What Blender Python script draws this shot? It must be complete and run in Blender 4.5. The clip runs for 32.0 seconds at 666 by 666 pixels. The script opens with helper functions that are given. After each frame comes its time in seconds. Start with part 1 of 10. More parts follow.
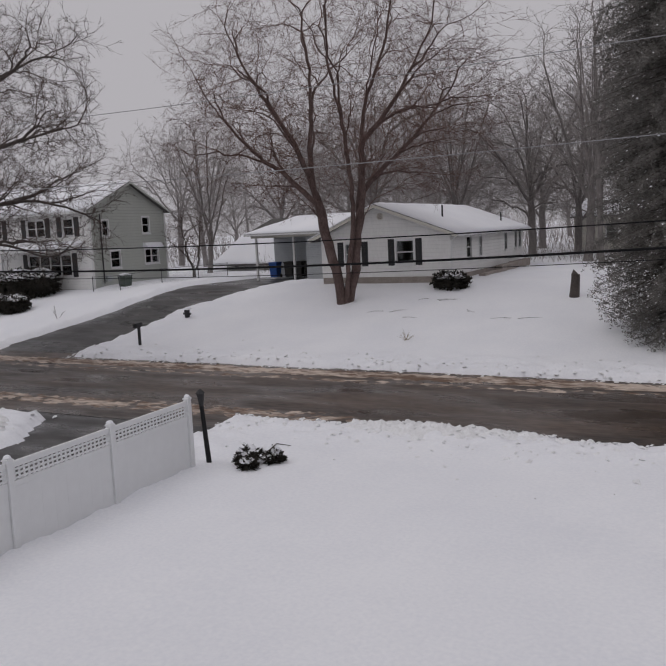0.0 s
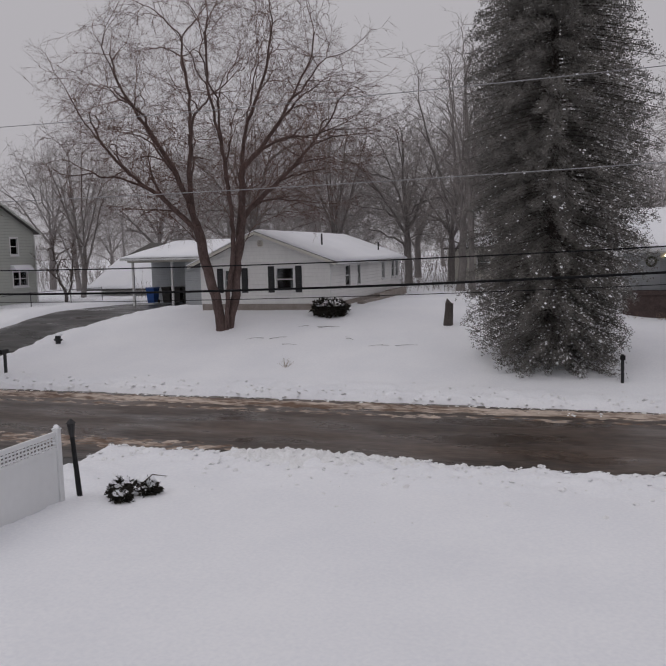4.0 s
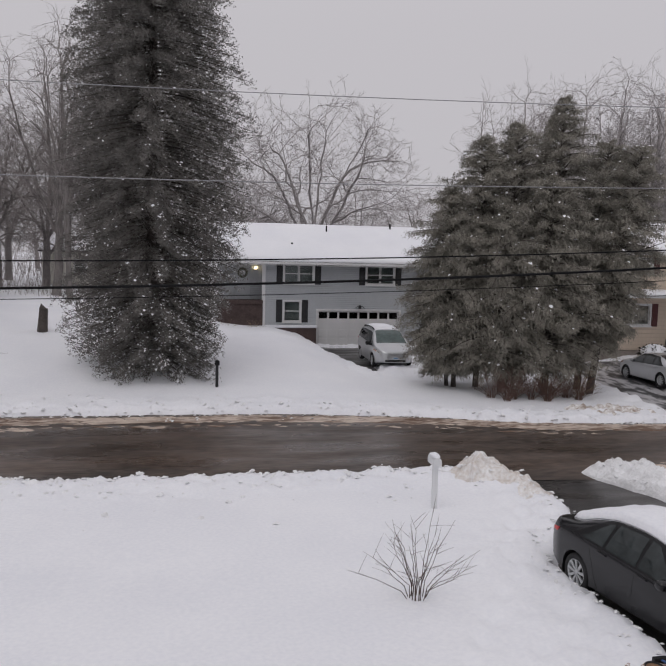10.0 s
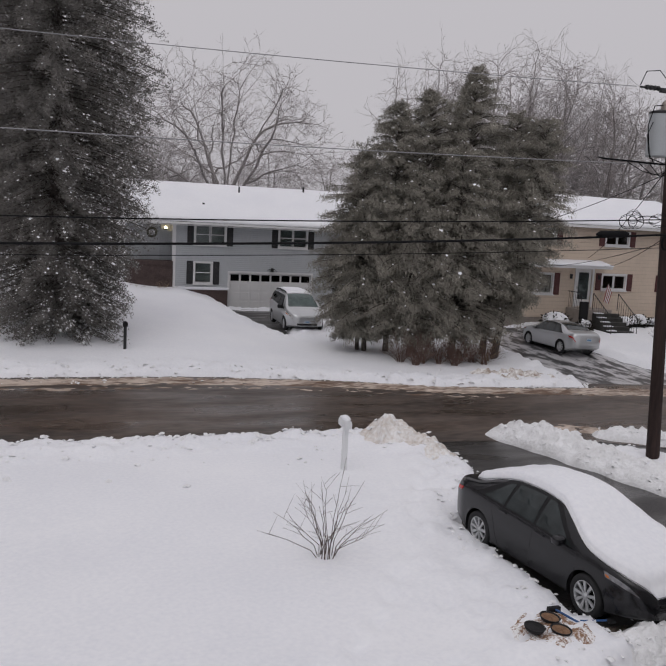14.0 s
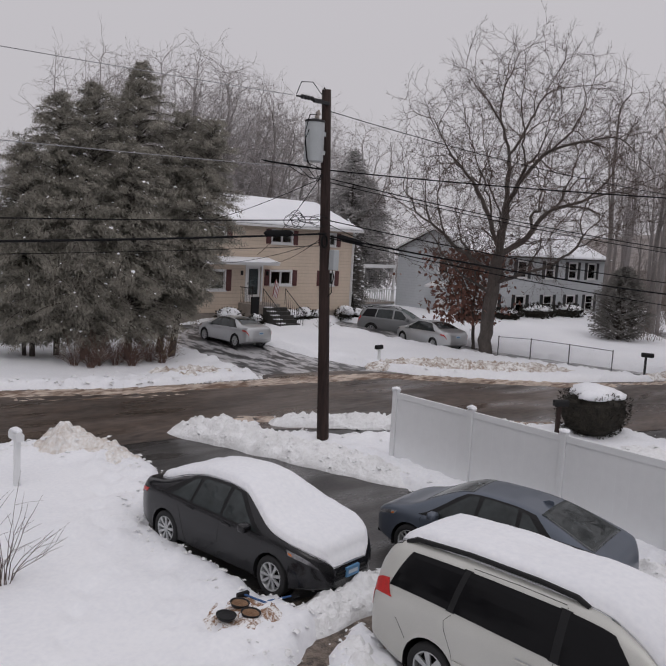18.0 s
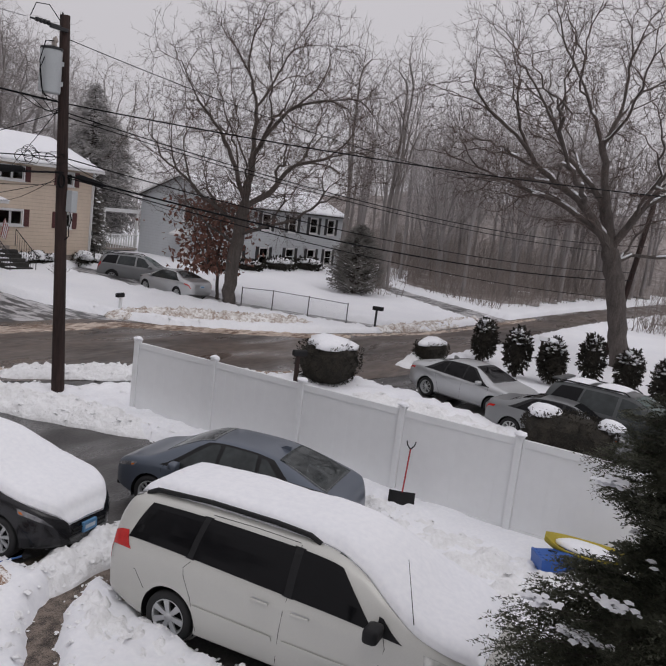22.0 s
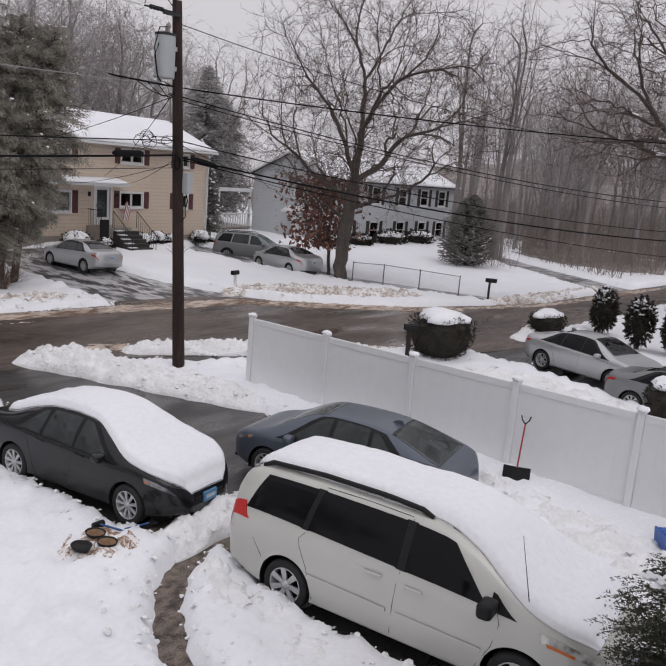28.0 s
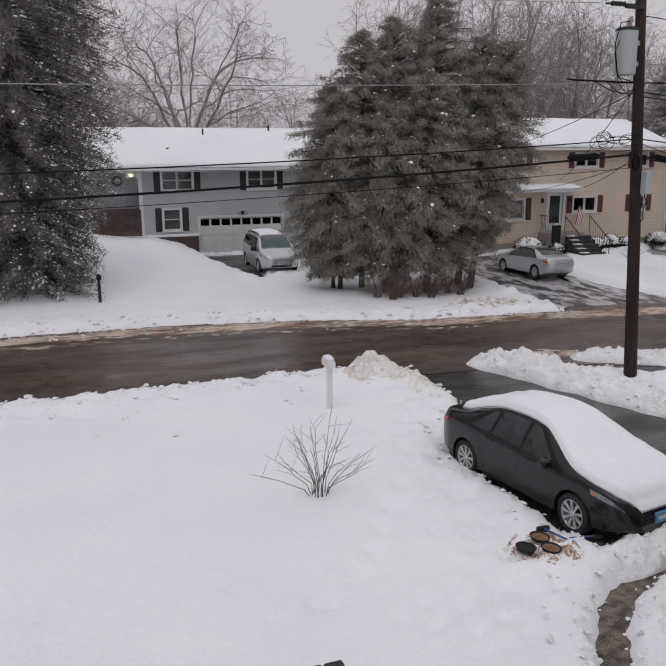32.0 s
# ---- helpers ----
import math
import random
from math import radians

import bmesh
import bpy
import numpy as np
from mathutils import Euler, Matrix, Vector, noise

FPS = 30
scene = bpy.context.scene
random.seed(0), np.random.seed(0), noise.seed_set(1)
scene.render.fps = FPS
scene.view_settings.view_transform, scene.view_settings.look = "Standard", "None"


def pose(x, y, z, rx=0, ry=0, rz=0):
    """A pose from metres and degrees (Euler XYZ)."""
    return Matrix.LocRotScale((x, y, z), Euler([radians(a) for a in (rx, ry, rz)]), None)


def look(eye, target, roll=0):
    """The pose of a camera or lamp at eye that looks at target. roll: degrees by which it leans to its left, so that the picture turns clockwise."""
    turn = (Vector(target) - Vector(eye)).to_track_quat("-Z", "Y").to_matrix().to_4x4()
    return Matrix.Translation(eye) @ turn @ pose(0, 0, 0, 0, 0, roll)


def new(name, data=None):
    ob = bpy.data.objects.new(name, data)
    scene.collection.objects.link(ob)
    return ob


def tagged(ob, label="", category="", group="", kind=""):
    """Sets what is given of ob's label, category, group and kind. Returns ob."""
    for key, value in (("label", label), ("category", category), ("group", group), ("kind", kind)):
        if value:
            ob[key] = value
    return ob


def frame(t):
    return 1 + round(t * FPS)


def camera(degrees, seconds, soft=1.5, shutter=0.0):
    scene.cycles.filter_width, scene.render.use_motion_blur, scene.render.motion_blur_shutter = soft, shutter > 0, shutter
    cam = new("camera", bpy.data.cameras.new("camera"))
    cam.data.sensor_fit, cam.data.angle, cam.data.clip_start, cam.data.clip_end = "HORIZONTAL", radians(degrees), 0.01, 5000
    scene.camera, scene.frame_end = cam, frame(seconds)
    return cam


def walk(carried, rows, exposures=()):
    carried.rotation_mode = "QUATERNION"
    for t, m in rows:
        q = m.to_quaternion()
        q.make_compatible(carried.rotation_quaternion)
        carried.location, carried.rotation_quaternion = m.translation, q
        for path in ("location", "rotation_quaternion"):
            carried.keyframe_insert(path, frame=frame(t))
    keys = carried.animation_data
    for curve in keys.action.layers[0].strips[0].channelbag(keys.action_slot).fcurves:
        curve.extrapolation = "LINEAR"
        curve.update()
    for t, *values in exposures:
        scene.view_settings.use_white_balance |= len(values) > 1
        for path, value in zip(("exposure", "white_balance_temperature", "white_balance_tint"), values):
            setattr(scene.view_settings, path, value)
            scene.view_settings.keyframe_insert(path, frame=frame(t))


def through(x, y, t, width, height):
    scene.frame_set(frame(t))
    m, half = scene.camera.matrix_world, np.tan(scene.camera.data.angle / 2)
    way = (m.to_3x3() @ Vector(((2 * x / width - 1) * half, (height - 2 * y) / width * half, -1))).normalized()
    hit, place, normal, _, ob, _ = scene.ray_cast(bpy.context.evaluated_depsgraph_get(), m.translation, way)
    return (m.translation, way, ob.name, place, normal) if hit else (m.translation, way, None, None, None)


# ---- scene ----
cam = camera(46.3, 32.0)
# seconds, place in metres, turn in degrees; x runs along the road, y across it
ROWS = [
    (0, 0.004, -0.007, 5.396, 82.50, 2.61, 26.64),
    (0.5, 0.010, -0.018, 5.397, 82.68, 2.50, 25.59),
    (1, 0.017, -0.006, 5.397, 83.26, 2.34, 25.03),
    (1.5, 0.008, -0.012, 5.396, 83.50, 2.19, 23.91),
    (2, 0.003, -0.005, 5.397, 83.66, 2.18, 23.02),
    (2.5, -0.010, 0.002, 5.381, 83.85, 2.20, 22.66),
    (3, -0.023, 0.039, 5.390, 83.93, 1.93, 21.32),
    (3.5, -0.021, 0.044, 5.378, 84.08, 1.71, 19.90),
    (5.5, 0.013, 0.032, 5.503, 84.08, 0.68, 12.49),
    (6, -0.042, 0.021, 5.480, 84.10, 0.54, 10.72),
    (6.5, -0.053, 0.039, 5.412, 84.32, -0.12, 2.08),
    (7, -0.020, 0.064, 5.424, 84.53, 0.05, -3.66),
    (7.5, 0.004, 0.051, 5.430, 84.77, 0.39, -6.02),
    (8, 0.041, 0.077, 5.418, 84.92, 0.17, -9.35),
    (8.5, 0.021, 0.060, 5.440, 85.01, -0.11, -10.29),
    (9, 0.022, 0.074, 5.426, 84.95, -0.23, -10.33),
    (9.5, 0.024, 0.079, 5.430, 84.81, -0.71, -10.56),
    (10, 0.027, 0.101, 5.419, 84.59, -1.37, -10.77),
    (10.5, 0.053, 0.128, 5.386, 84.29, -1.79, -11.55),
    (11, 0.016, 0.064, 5.423, 83.79, -2.46, -12.67),
    (11.5, 0.019, 0.073, 5.421, 83.30, -2.62, -13.01),
    (12, 0.038, 0.079, 5.416, 82.80, -2.62, -13.57),
    (12.5, 0.013, 0.089, 5.406, 82.66, -2.82, -14.74),
    (13, 0.018, 0.093, 5.409, 82.48, -2.70, -15.55),
    (13.5, 0.012, 0.115, 5.404, 82.24, -2.79, -16.25),
    (15.5, -0.100, 0.088, 5.452, 82.57, -2.75, -23.84),
    (16, -0.105, 0.085, 5.460, 82.83, -2.25, -27.58),
    (16.5, -0.099, 0.095, 5.443, 82.93, -1.78, -30.92),
    (17, -0.093, 0.097, 5.455, 83.07, -2.66, -36.71),
    (17.5, -0.068, 0.098, 5.449, 83.17, -2.93, -38.60),
    (18, -0.070, 0.097, 5.434, 83.24, -3.21, -40.89),
    (18.5, -0.067, 0.100, 5.428, 83.26, -3.41, -41.89),
    (19, -0.051, 0.115, 5.433, 83.31, -4.01, -45.61),
    (19.5, -0.056, 0.134, 5.428, 83.21, -4.47, -48.79),
    (20, -0.067, 0.131, 5.431, 82.83, -4.80, -51.37),
    (20.5, -0.045, 0.135, 5.424, 82.39, -5.09, -53.59),
    (21, -0.047, 0.132, 5.423, 81.95, -5.57, -56.07),
    (21.5, -0.058, 0.133, 5.434, 81.53, -6.26, -58.13),
    (22, -0.076, 0.111, 5.444, 81.17, -6.85, -59.33),
    (22.5, -0.088, 0.095, 5.450, 80.74, -7.49, -60.31),
    (23, -0.085, 0.103, 5.448, 80.38, -7.86, -60.44),
    (23.5, -0.095, 0.086, 5.456, 79.92, -7.89, -60.27),
    (24, -0.095, 0.102, 5.455, 79.24, -7.82, -59.94),
    (24.5, -0.099, 0.104, 5.457, 78.54, -7.61, -59.21),
    (25, -0.089, 0.107, 5.450, 77.80, -7.18, -57.90),
    (25.5, -0.093, 0.096, 5.456, 77.12, -6.62, -56.65),
    (27.5, -0.078, 0.079, 5.464, 77.95, -5.18, -52.75),
    (28, -0.069, 0.091, 5.462, 78.44, -4.64, -51.33),
    (28.5, -0.081, 0.101, 5.462, 78.83, -4.11, -49.15),
    (29, -0.073, 0.101, 5.461, 78.92, -3.21, -45.39),
    (29.5, -0.090, 0.095, 5.466, 78.92, -2.55, -42.14),
    (30, -0.118, 0.104, 5.475, 78.73, -2.01, -38.06),
    (30.5, -0.114, 0.115, 5.480, 78.48, -1.56, -34.48),
    (31, -0.117, 0.119, 5.483, 78.18, -1.59, -31.35),
    (31.5, -0.087, 0.113, 5.482, 77.81, -0.64, -24.99),
    (32, -0.090, 0.134, 5.465, 77.63, 0.40, -19.58),
]
EXPOSURES = [(0.0, -0.42), (3.5, -0.42), (6.0, -0.38), (7.0, -0.26), (9.0, -0.15), (13.0, -0.2), (19.0, -0.14), (21.0, -0.12), (23.0, 0.0), (25.0, 0.07), (28.0, 0.1), (30.0, 0.10), (32.0, -0.1)]
walk(cam, [(t, pose(x, y, z, rx, ry, rz)) for t, x, y, z, rx, ry, rz in ROWS], EXPOSURES)

# ---- overcast winter sky ----
world = bpy.data.worlds.new("overcast_sky")
scene.world = world
world.use_nodes = True
wn, wl = world.node_tree.nodes, world.node_tree.links
wn.clear()
w_out, w_bg = wn.new("ShaderNodeOutputWorld"), wn.new("ShaderNodeBackground")
w_geo, w_sep, w_ramp = wn.new("ShaderNodeTexCoord"), wn.new("ShaderNodeSeparateXYZ"), wn.new("ShaderNodeValToRGB")
w_ramp.color_ramp.elements[0].position, w_ramp.color_ramp.elements[0].color = 0.0, (0.575, 0.556, 0.590, 1)
w_ramp.color_ramp.elements[1].position, w_ramp.color_ramp.elements[1].color = 1.0, (0.80, 0.775, 0.825, 1)
w_mid = w_ramp.color_ramp.elements.new(0.28)
w_mid.color = (0.60, 0.58, 0.615, 1)
wl.new(w_geo.outputs["Generated"], w_sep.inputs[0])
wl.new(w_sep.outputs[2], w_ramp.inputs[0])
wl.new(w_ramp.outputs[0], w_bg.inputs[0])
w_bg.inputs[1].default_value = 1.0
wl.new(w_bg.outputs[0], w_out.inputs[0])
sun = new("sun", bpy.data.lights.new("sun", "SUN"))
sun.data.energy, sun.data.angle, sun.data.color = 0.5, radians(40), (1.0, 0.98, 0.96)
sun.matrix_world = look((-20, -30, 60), (0, 0, 0))

# ---- materials ----
def mat(name, color, rough=0.7, var=0.12, scale=3.0, fine=40.0, bump=0.15, metal=0.0, color2=None, spec=0.4, coat=0.0, squash=(1, 1, 1), rand=0.0, soft=0.25):
    """A surface with large and fine variation: color to color2 by noise, and a relief of both."""
    m = bpy.data.materials.new(name)
    m.use_nodes = True
    nt = m.node_tree
    n, l = nt.nodes, nt.links
    b = n["Principled BSDF"]
    tc, mp = n.new("ShaderNodeTexCoord"), n.new("ShaderNodeMapping")
    mp.inputs["Scale"].default_value = squash
    l.new(tc.outputs["Object"], mp.inputs[0])
    big, small = n.new("ShaderNodeTexNoise"), n.new("ShaderNodeTexNoise")
    big.inputs["Scale"].default_value, big.inputs["Detail"].default_value = scale, 4
    small.inputs["Scale"].default_value, small.inputs["Detail"].default_value = fine, 3
    l.new(mp.outputs[0], big.inputs["Vector"]), l.new(mp.outputs[0], small.inputs["Vector"])
    add = n.new("ShaderNodeMath")
    add.operation = "ADD"
    l.new(big.outputs["Fac"], add.inputs[0]), l.new(small.outputs["Fac"], add.inputs[1])
    rng = n.new("ShaderNodeMapRange")
    rng.inputs["From Min"].default_value, rng.inputs["From Max"].default_value = 1 - soft, 1 + soft
    l.new(add.outputs[0], rng.inputs["Value"])
    mix = n.new("ShaderNodeMix")
    mix.data_type = "RGBA"
    c2 = color2 or tuple(min(1, c * (1 + var)) for c in color)
    c1 = color if color2 else tuple(c * (1 - var) for c in color)
    mix.inputs["A"].default_value, mix.inputs["B"].default_value = (*c1, 1), (*c2, 1)
    l.new(rng.outputs[0], mix.inputs["Factor"])
    last = mix.outputs["Result"]
    if rand:
        info, hsv, mr = n.new("ShaderNodeObjectInfo"), n.new("ShaderNodeHueSaturation"), n.new("ShaderNodeMapRange")
        mr.inputs["To Min"].default_value, mr.inputs["To Max"].default_value = 1 - rand, 1 + rand
        l.new(info.outputs["Random"], mr.inputs["Value"]), l.new(mr.outputs[0], hsv.inputs["Value"])
        l.new(last, hsv.inputs["Color"])
        last = hsv.outputs["Color"]
    l.new(last, b.inputs["Base Color"])
    b.inputs["Roughness"].default_value, b.inputs["Metallic"].default_value = rough, metal
    b.inputs["Specular IOR Level"].default_value, b.inputs["Coat Weight"].default_value = spec, coat
    b.inputs["Coat Roughness"].default_value = 0.05
    if bump:
        bp = n.new("ShaderNodeBump")
        bp.inputs["Strength"].default_value, bp.inputs["Distance"].default_value = bump, 0.05
        l.new(add.outputs[0], bp.inputs["Height"])
        l.new(bp.outputs[0], b.inputs["Normal"])
    return m


def siding(name, color, course=0.11, line=0.35):
    """Painted lap siding: each lap's shadow drawn into the colour as a darker line, a slanted relief for each course,
    faint weather streaks.
    """
    m = mat(name, color, rough=0.55, var=0.05, scale=0.8, fine=9, bump=0.0, squash=(1, 1, 0.3))
    n, l = m.node_tree.nodes, m.node_tree.links
    b = n["Principled BSDF"]
    tc, sep, mul, fr = n.new("ShaderNodeTexCoord"), n.new("ShaderNodeSeparateXYZ"), n.new("ShaderNodeMath"), n.new("ShaderNodeMath")
    mul.operation, fr.operation = "MULTIPLY", "FRACT"
    mul.inputs[1].default_value = 1 / course
    l.new(tc.outputs["Object"], sep.inputs[0]), l.new(sep.outputs[2], mul.inputs[0]), l.new(mul.outputs[0], fr.inputs[0])
    bp = n.new("ShaderNodeBump")
    bp.inputs["Strength"].default_value, bp.inputs["Distance"].default_value, bp.invert = 0.9, 0.03, True
    l.new(fr.outputs[0], bp.inputs["Height"]), l.new(bp.outputs[0], b.inputs["Normal"])
    lap_shade = n.new("ShaderNodeMapRange")
    lap_shade.inputs["From Min"].default_value, lap_shade.inputs["From Max"].default_value = 0.0, 0.13
    lap_shade.inputs["To Min"].default_value = 1 - line
    l.new(fr.outputs[0], lap_shade.inputs["Value"])
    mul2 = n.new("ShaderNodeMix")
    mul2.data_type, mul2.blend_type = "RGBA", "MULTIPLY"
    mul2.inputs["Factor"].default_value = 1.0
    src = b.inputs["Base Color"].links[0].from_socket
    l.new(src, mul2.inputs["A"]), l.new(lap_shade.outputs[0], mul2.inputs["B"])
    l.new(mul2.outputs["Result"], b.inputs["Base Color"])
    return m


def glass(name, tint=(0.75, 0.8, 0.8), rough=0.02, through=0.8):
    """A clear pane: Fresnel drives the gloss over a tinted see-through body."""
    m = bpy.data.materials.new(name)
    m.use_nodes = True
    n, l = m.node_tree.nodes, m.node_tree.links
    n.clear()
    out, mx, tr, gl, fr = (n.new("ShaderNode" + k) for k in ("OutputMaterial", "MixShader", "BsdfTransparent", "BsdfGlossy", "Fresnel"))
    tr.inputs[0].default_value = (*(c * through for c in tint), 1)
    gl.inputs["Roughness"].default_value = rough
    fr.inputs[0].default_value = 1.5
    l.new(fr.outputs[0], mx.inputs[0]), l.new(tr.outputs[0], mx.inputs[1]), l.new(gl.outputs[0], mx.inputs[2]), l.new(mx.outputs[0], out.inputs[0])
    return m


M_SNOW = mat("snow", (0.80, 0.81, 0.85), rough=0.65, color2=(0.88, 0.885, 0.91), scale=0.35, fine=14, bump=0.05, spec=0.25)
M_CRUST = mat("churned_snow", (0.77, 0.77, 0.775), rough=0.7, color2=(0.88, 0.885, 0.90), scale=2.2, fine=14, bump=0.8, spec=0.25)
M_DIRTY = mat("sandy_snow", (0.38, 0.31, 0.26), rough=0.75, color2=(0.86, 0.85, 0.84), scale=2.4, fine=9, bump=1.0, spec=0.25, soft=0.18)
M_ASPHALT = mat("wet_asphalt", (0.030, 0.023, 0.019), rough=0.36, color2=(0.125, 0.092, 0.074), scale=0.45, fine=7, bump=0.12, spec=0.5, squash=(0.35, 1, 1))
M_DRIVE = mat("wet_driveway_asphalt", (0.022, 0.021, 0.021), rough=0.35, color2=(0.08, 0.074, 0.072), scale=0.9, fine=22, bump=0.12, spec=0.5)
M_SLUSHDRIVE = mat("slushy_driveway_asphalt", (0.045, 0.044, 0.045), rough=0.4, color2=(0.50, 0.49, 0.50), scale=1.3, fine=4.0, bump=0.25, squash=(1.0, 0.3, 1), soft=0.09)
M_WALK = mat("wet_gravel_path", (0.035, 0.026, 0.02), rough=0.6, color2=(0.25, 0.20, 0.165), scale=7, fine=60, bump=0.6, soft=0.17)
M_BARK = mat("grey_brown_bark", (0.058, 0.049, 0.045), rough=0.9, color2=(0.12, 0.103, 0.093), scale=5, fine=30, bump=0.5, squash=(1, 1, 0.3))
M_BIRCHBARK = mat("reddish_birch_bark", (0.07, 0.045, 0.04), rough=0.85, color2=(0.15, 0.105, 0.095), scale=4, fine=24, bump=0.5, squash=(1, 1, 0.35))
M_TWIG = mat("twigs", (0.10, 0.075, 0.066), rough=0.9, var=0.2, bump=0)
M_BIRCHTWIG = mat("reddish_twigs", (0.15, 0.095, 0.082), rough=0.9, var=0.2, bump=0)
# paler bark and twigs for distant trees: the winter haze is put into these colours
M_FARTWIG = mat("twigs_with_far_haze", (0.36, 0.335, 0.33), rough=0.95, var=0.15, scale=0.3, bump=0)
M_FARBARK = mat("bark_with_far_haze", (0.27, 0.25, 0.245), rough=0.95, var=0.15, scale=0.6, bump=0)
M_MIDBARK = mat("bark_with_slight_haze", (0.15, 0.136, 0.13), rough=0.9, color2=(0.24, 0.22, 0.21), scale=4, fine=24, bump=0.3, squash=(1, 1, 0.3))
M_MIDTWIG = mat("twigs_with_slight_haze", (0.28, 0.255, 0.245), rough=0.95, var=0.2, scale=0.3, bump=0)
M_SPRUCE = mat("dark_spruce_needles", (0.15, 0.144, 0.134), rough=0.95, color2=(0.28, 0.267, 0.25), scale=1.2, fine=9, bump=0)
M_HEMLOCK = mat("olive_evergreen_needles", (0.18, 0.17, 0.145), rough=0.95, color2=(0.36, 0.338, 0.292), scale=1.0, fine=9, bump=0)
M_YEW = mat("deep_green_needles", (0.035, 0.038, 0.026), rough=0.8, color2=(0.13, 0.135, 0.095), scale=3, fine=25, bump=0)
M_HEDGE = mat("dark_hedge_leaves", (0.012, 0.011, 0.009), rough=0.95, color2=(0.046, 0.040, 0.031), scale=4, fine=30, bump=0)
M_RUSTLEAF = mat("rust_brown_dead_leaves", (0.13, 0.06, 0.045), rough=0.85, color2=(0.26, 0.13, 0.10), scale=2, fine=12, bump=0)
M_VINYL = mat("white_vinyl", (0.74, 0.75, 0.76), rough=0.4, var=0.02, scale=0.7, fine=6, bump=0.02)
M_TRIM = mat("white_trim_paint", (0.70, 0.70, 0.70), rough=0.5, var=0.04, scale=2, bump=0.03)
M_CREAM = mat("cream_trim_paint", (0.62, 0.60, 0.54), rough=0.5, var=0.04, scale=2, bump=0.03)
M_BLACKPAINT = mat("black_shutter_paint", (0.022, 0.022, 0.024), rough=0.5, var=0.2, bump=0.05)
M_MAROON = mat("maroon_shutter_paint", (0.10, 0.035, 0.035), rough=0.55, var=0.12, bump=0.05)
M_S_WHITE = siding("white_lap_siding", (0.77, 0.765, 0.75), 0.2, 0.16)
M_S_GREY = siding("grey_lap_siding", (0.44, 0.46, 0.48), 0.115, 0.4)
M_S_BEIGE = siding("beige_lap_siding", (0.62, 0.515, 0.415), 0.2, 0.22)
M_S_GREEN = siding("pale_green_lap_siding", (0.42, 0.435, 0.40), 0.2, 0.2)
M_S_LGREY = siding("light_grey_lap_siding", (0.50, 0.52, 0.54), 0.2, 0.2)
M_CONCRETE = mat("stained_concrete", (0.25, 0.215, 0.19), rough=0.85, color2=(0.36, 0.32, 0.29), scale=1.5, fine=20, bump=0.2)
M_BRICKRED = mat("dark_red_masonry", (0.055, 0.038, 0.036), rough=0.85, color2=(0.10, 0.07, 0.064), scale=3, fine=14, bump=0.3)
M_ROOF = mat("asphalt_shingles", (0.09, 0.085, 0.08), rough=0.9, var=0.2, scale=4, fine=30, bump=0.3)
M_POLE = mat("creosoted_pole_wood", (0.016, 0.009, 0.008), rough=0.85, color2=(0.042, 0.024, 0.02), scale=3, fine=22, bump=0.4, squash=(1, 1, 0.12))
M_WIRE = mat("black_cable", (0.012, 0.012, 0.013), rough=0.85, var=0.1, bump=0, spec=0.1)
M_GALV = mat("galvanised_grey_paint", (0.40, 0.42, 0.43), rough=0.45, var=0.06, scale=2, bump=0.04)
M_DARKMETAL = mat("dark_metal", (0.03, 0.03, 0.032), rough=0.45, var=0.15, bump=0.05, metal=0.3)
M_RUBBER = mat("black_rubber", (0.018, 0.018, 0.019), rough=0.75, var=0.15, bump=0.1)
M_BLACKPLASTIC = mat("black_plastic", (0.014, 0.014, 0.015), rough=0.45, var=0.1, bump=0.05, spec=0.2)
M_ALLOY = mat("silver_wheel_paint", (0.52, 0.53, 0.54), rough=0.32, var=0.05, metal=0.55, bump=0.03)
M_GLASS = glass("window_glass", (0.8, 0.85, 0.85), through=0.75)
M_PRIVACY = glass("tinted_car_glass", (0.12, 0.12, 0.13), through=0.5)
M_BLIND = mat("white_blind", (0.82, 0.82, 0.80), rough=0.8, var=0.06, scale=2, bump=0.05)
# room decks get their unlit look from this near-black colour
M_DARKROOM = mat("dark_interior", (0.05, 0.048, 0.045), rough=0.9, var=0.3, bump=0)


def patchy_wet(m, lo, hi, scale):
    """Wet and dull patches: noise drives the gloss."""
    n, l = m.node_tree.nodes, m.node_tree.links
    tc, mp, tx, mr = n.new("ShaderNodeTexCoord"), n.new("ShaderNodeMapping"), n.new("ShaderNodeTexNoise"), n.new("ShaderNodeMapRange")
    mp.inputs["Scale"].default_value = (0.3, 1, 1)
    tx.inputs["Scale"].default_value, tx.inputs["Detail"].default_value = scale, 5
    mr.inputs["From Min"].default_value, mr.inputs["From Max"].default_value = 0.35, 0.62
    mr.inputs["To Min"].default_value, mr.inputs["To Max"].default_value = lo, hi
    l.new(tc.outputs["Object"], mp.inputs[0]), l.new(mp.outputs[0], tx.inputs["Vector"])
    l.new(tx.outputs["Fac"], mr.inputs["Value"]), l.new(mr.outputs[0], n["Principled BSDF"].inputs["Roughness"])


patchy_wet(M_ASPHALT, 0.16, 0.6, 0.8)
patchy_wet(M_DRIVE, 0.16, 0.55, 1.0)
M_LITTER = mat("leaf_litter_and_old_snow", (0.13, 0.105, 0.092), rough=0.95, color2=(0.34, 0.31, 0.30), scale=0.25, fine=1.6, bump=0.3)

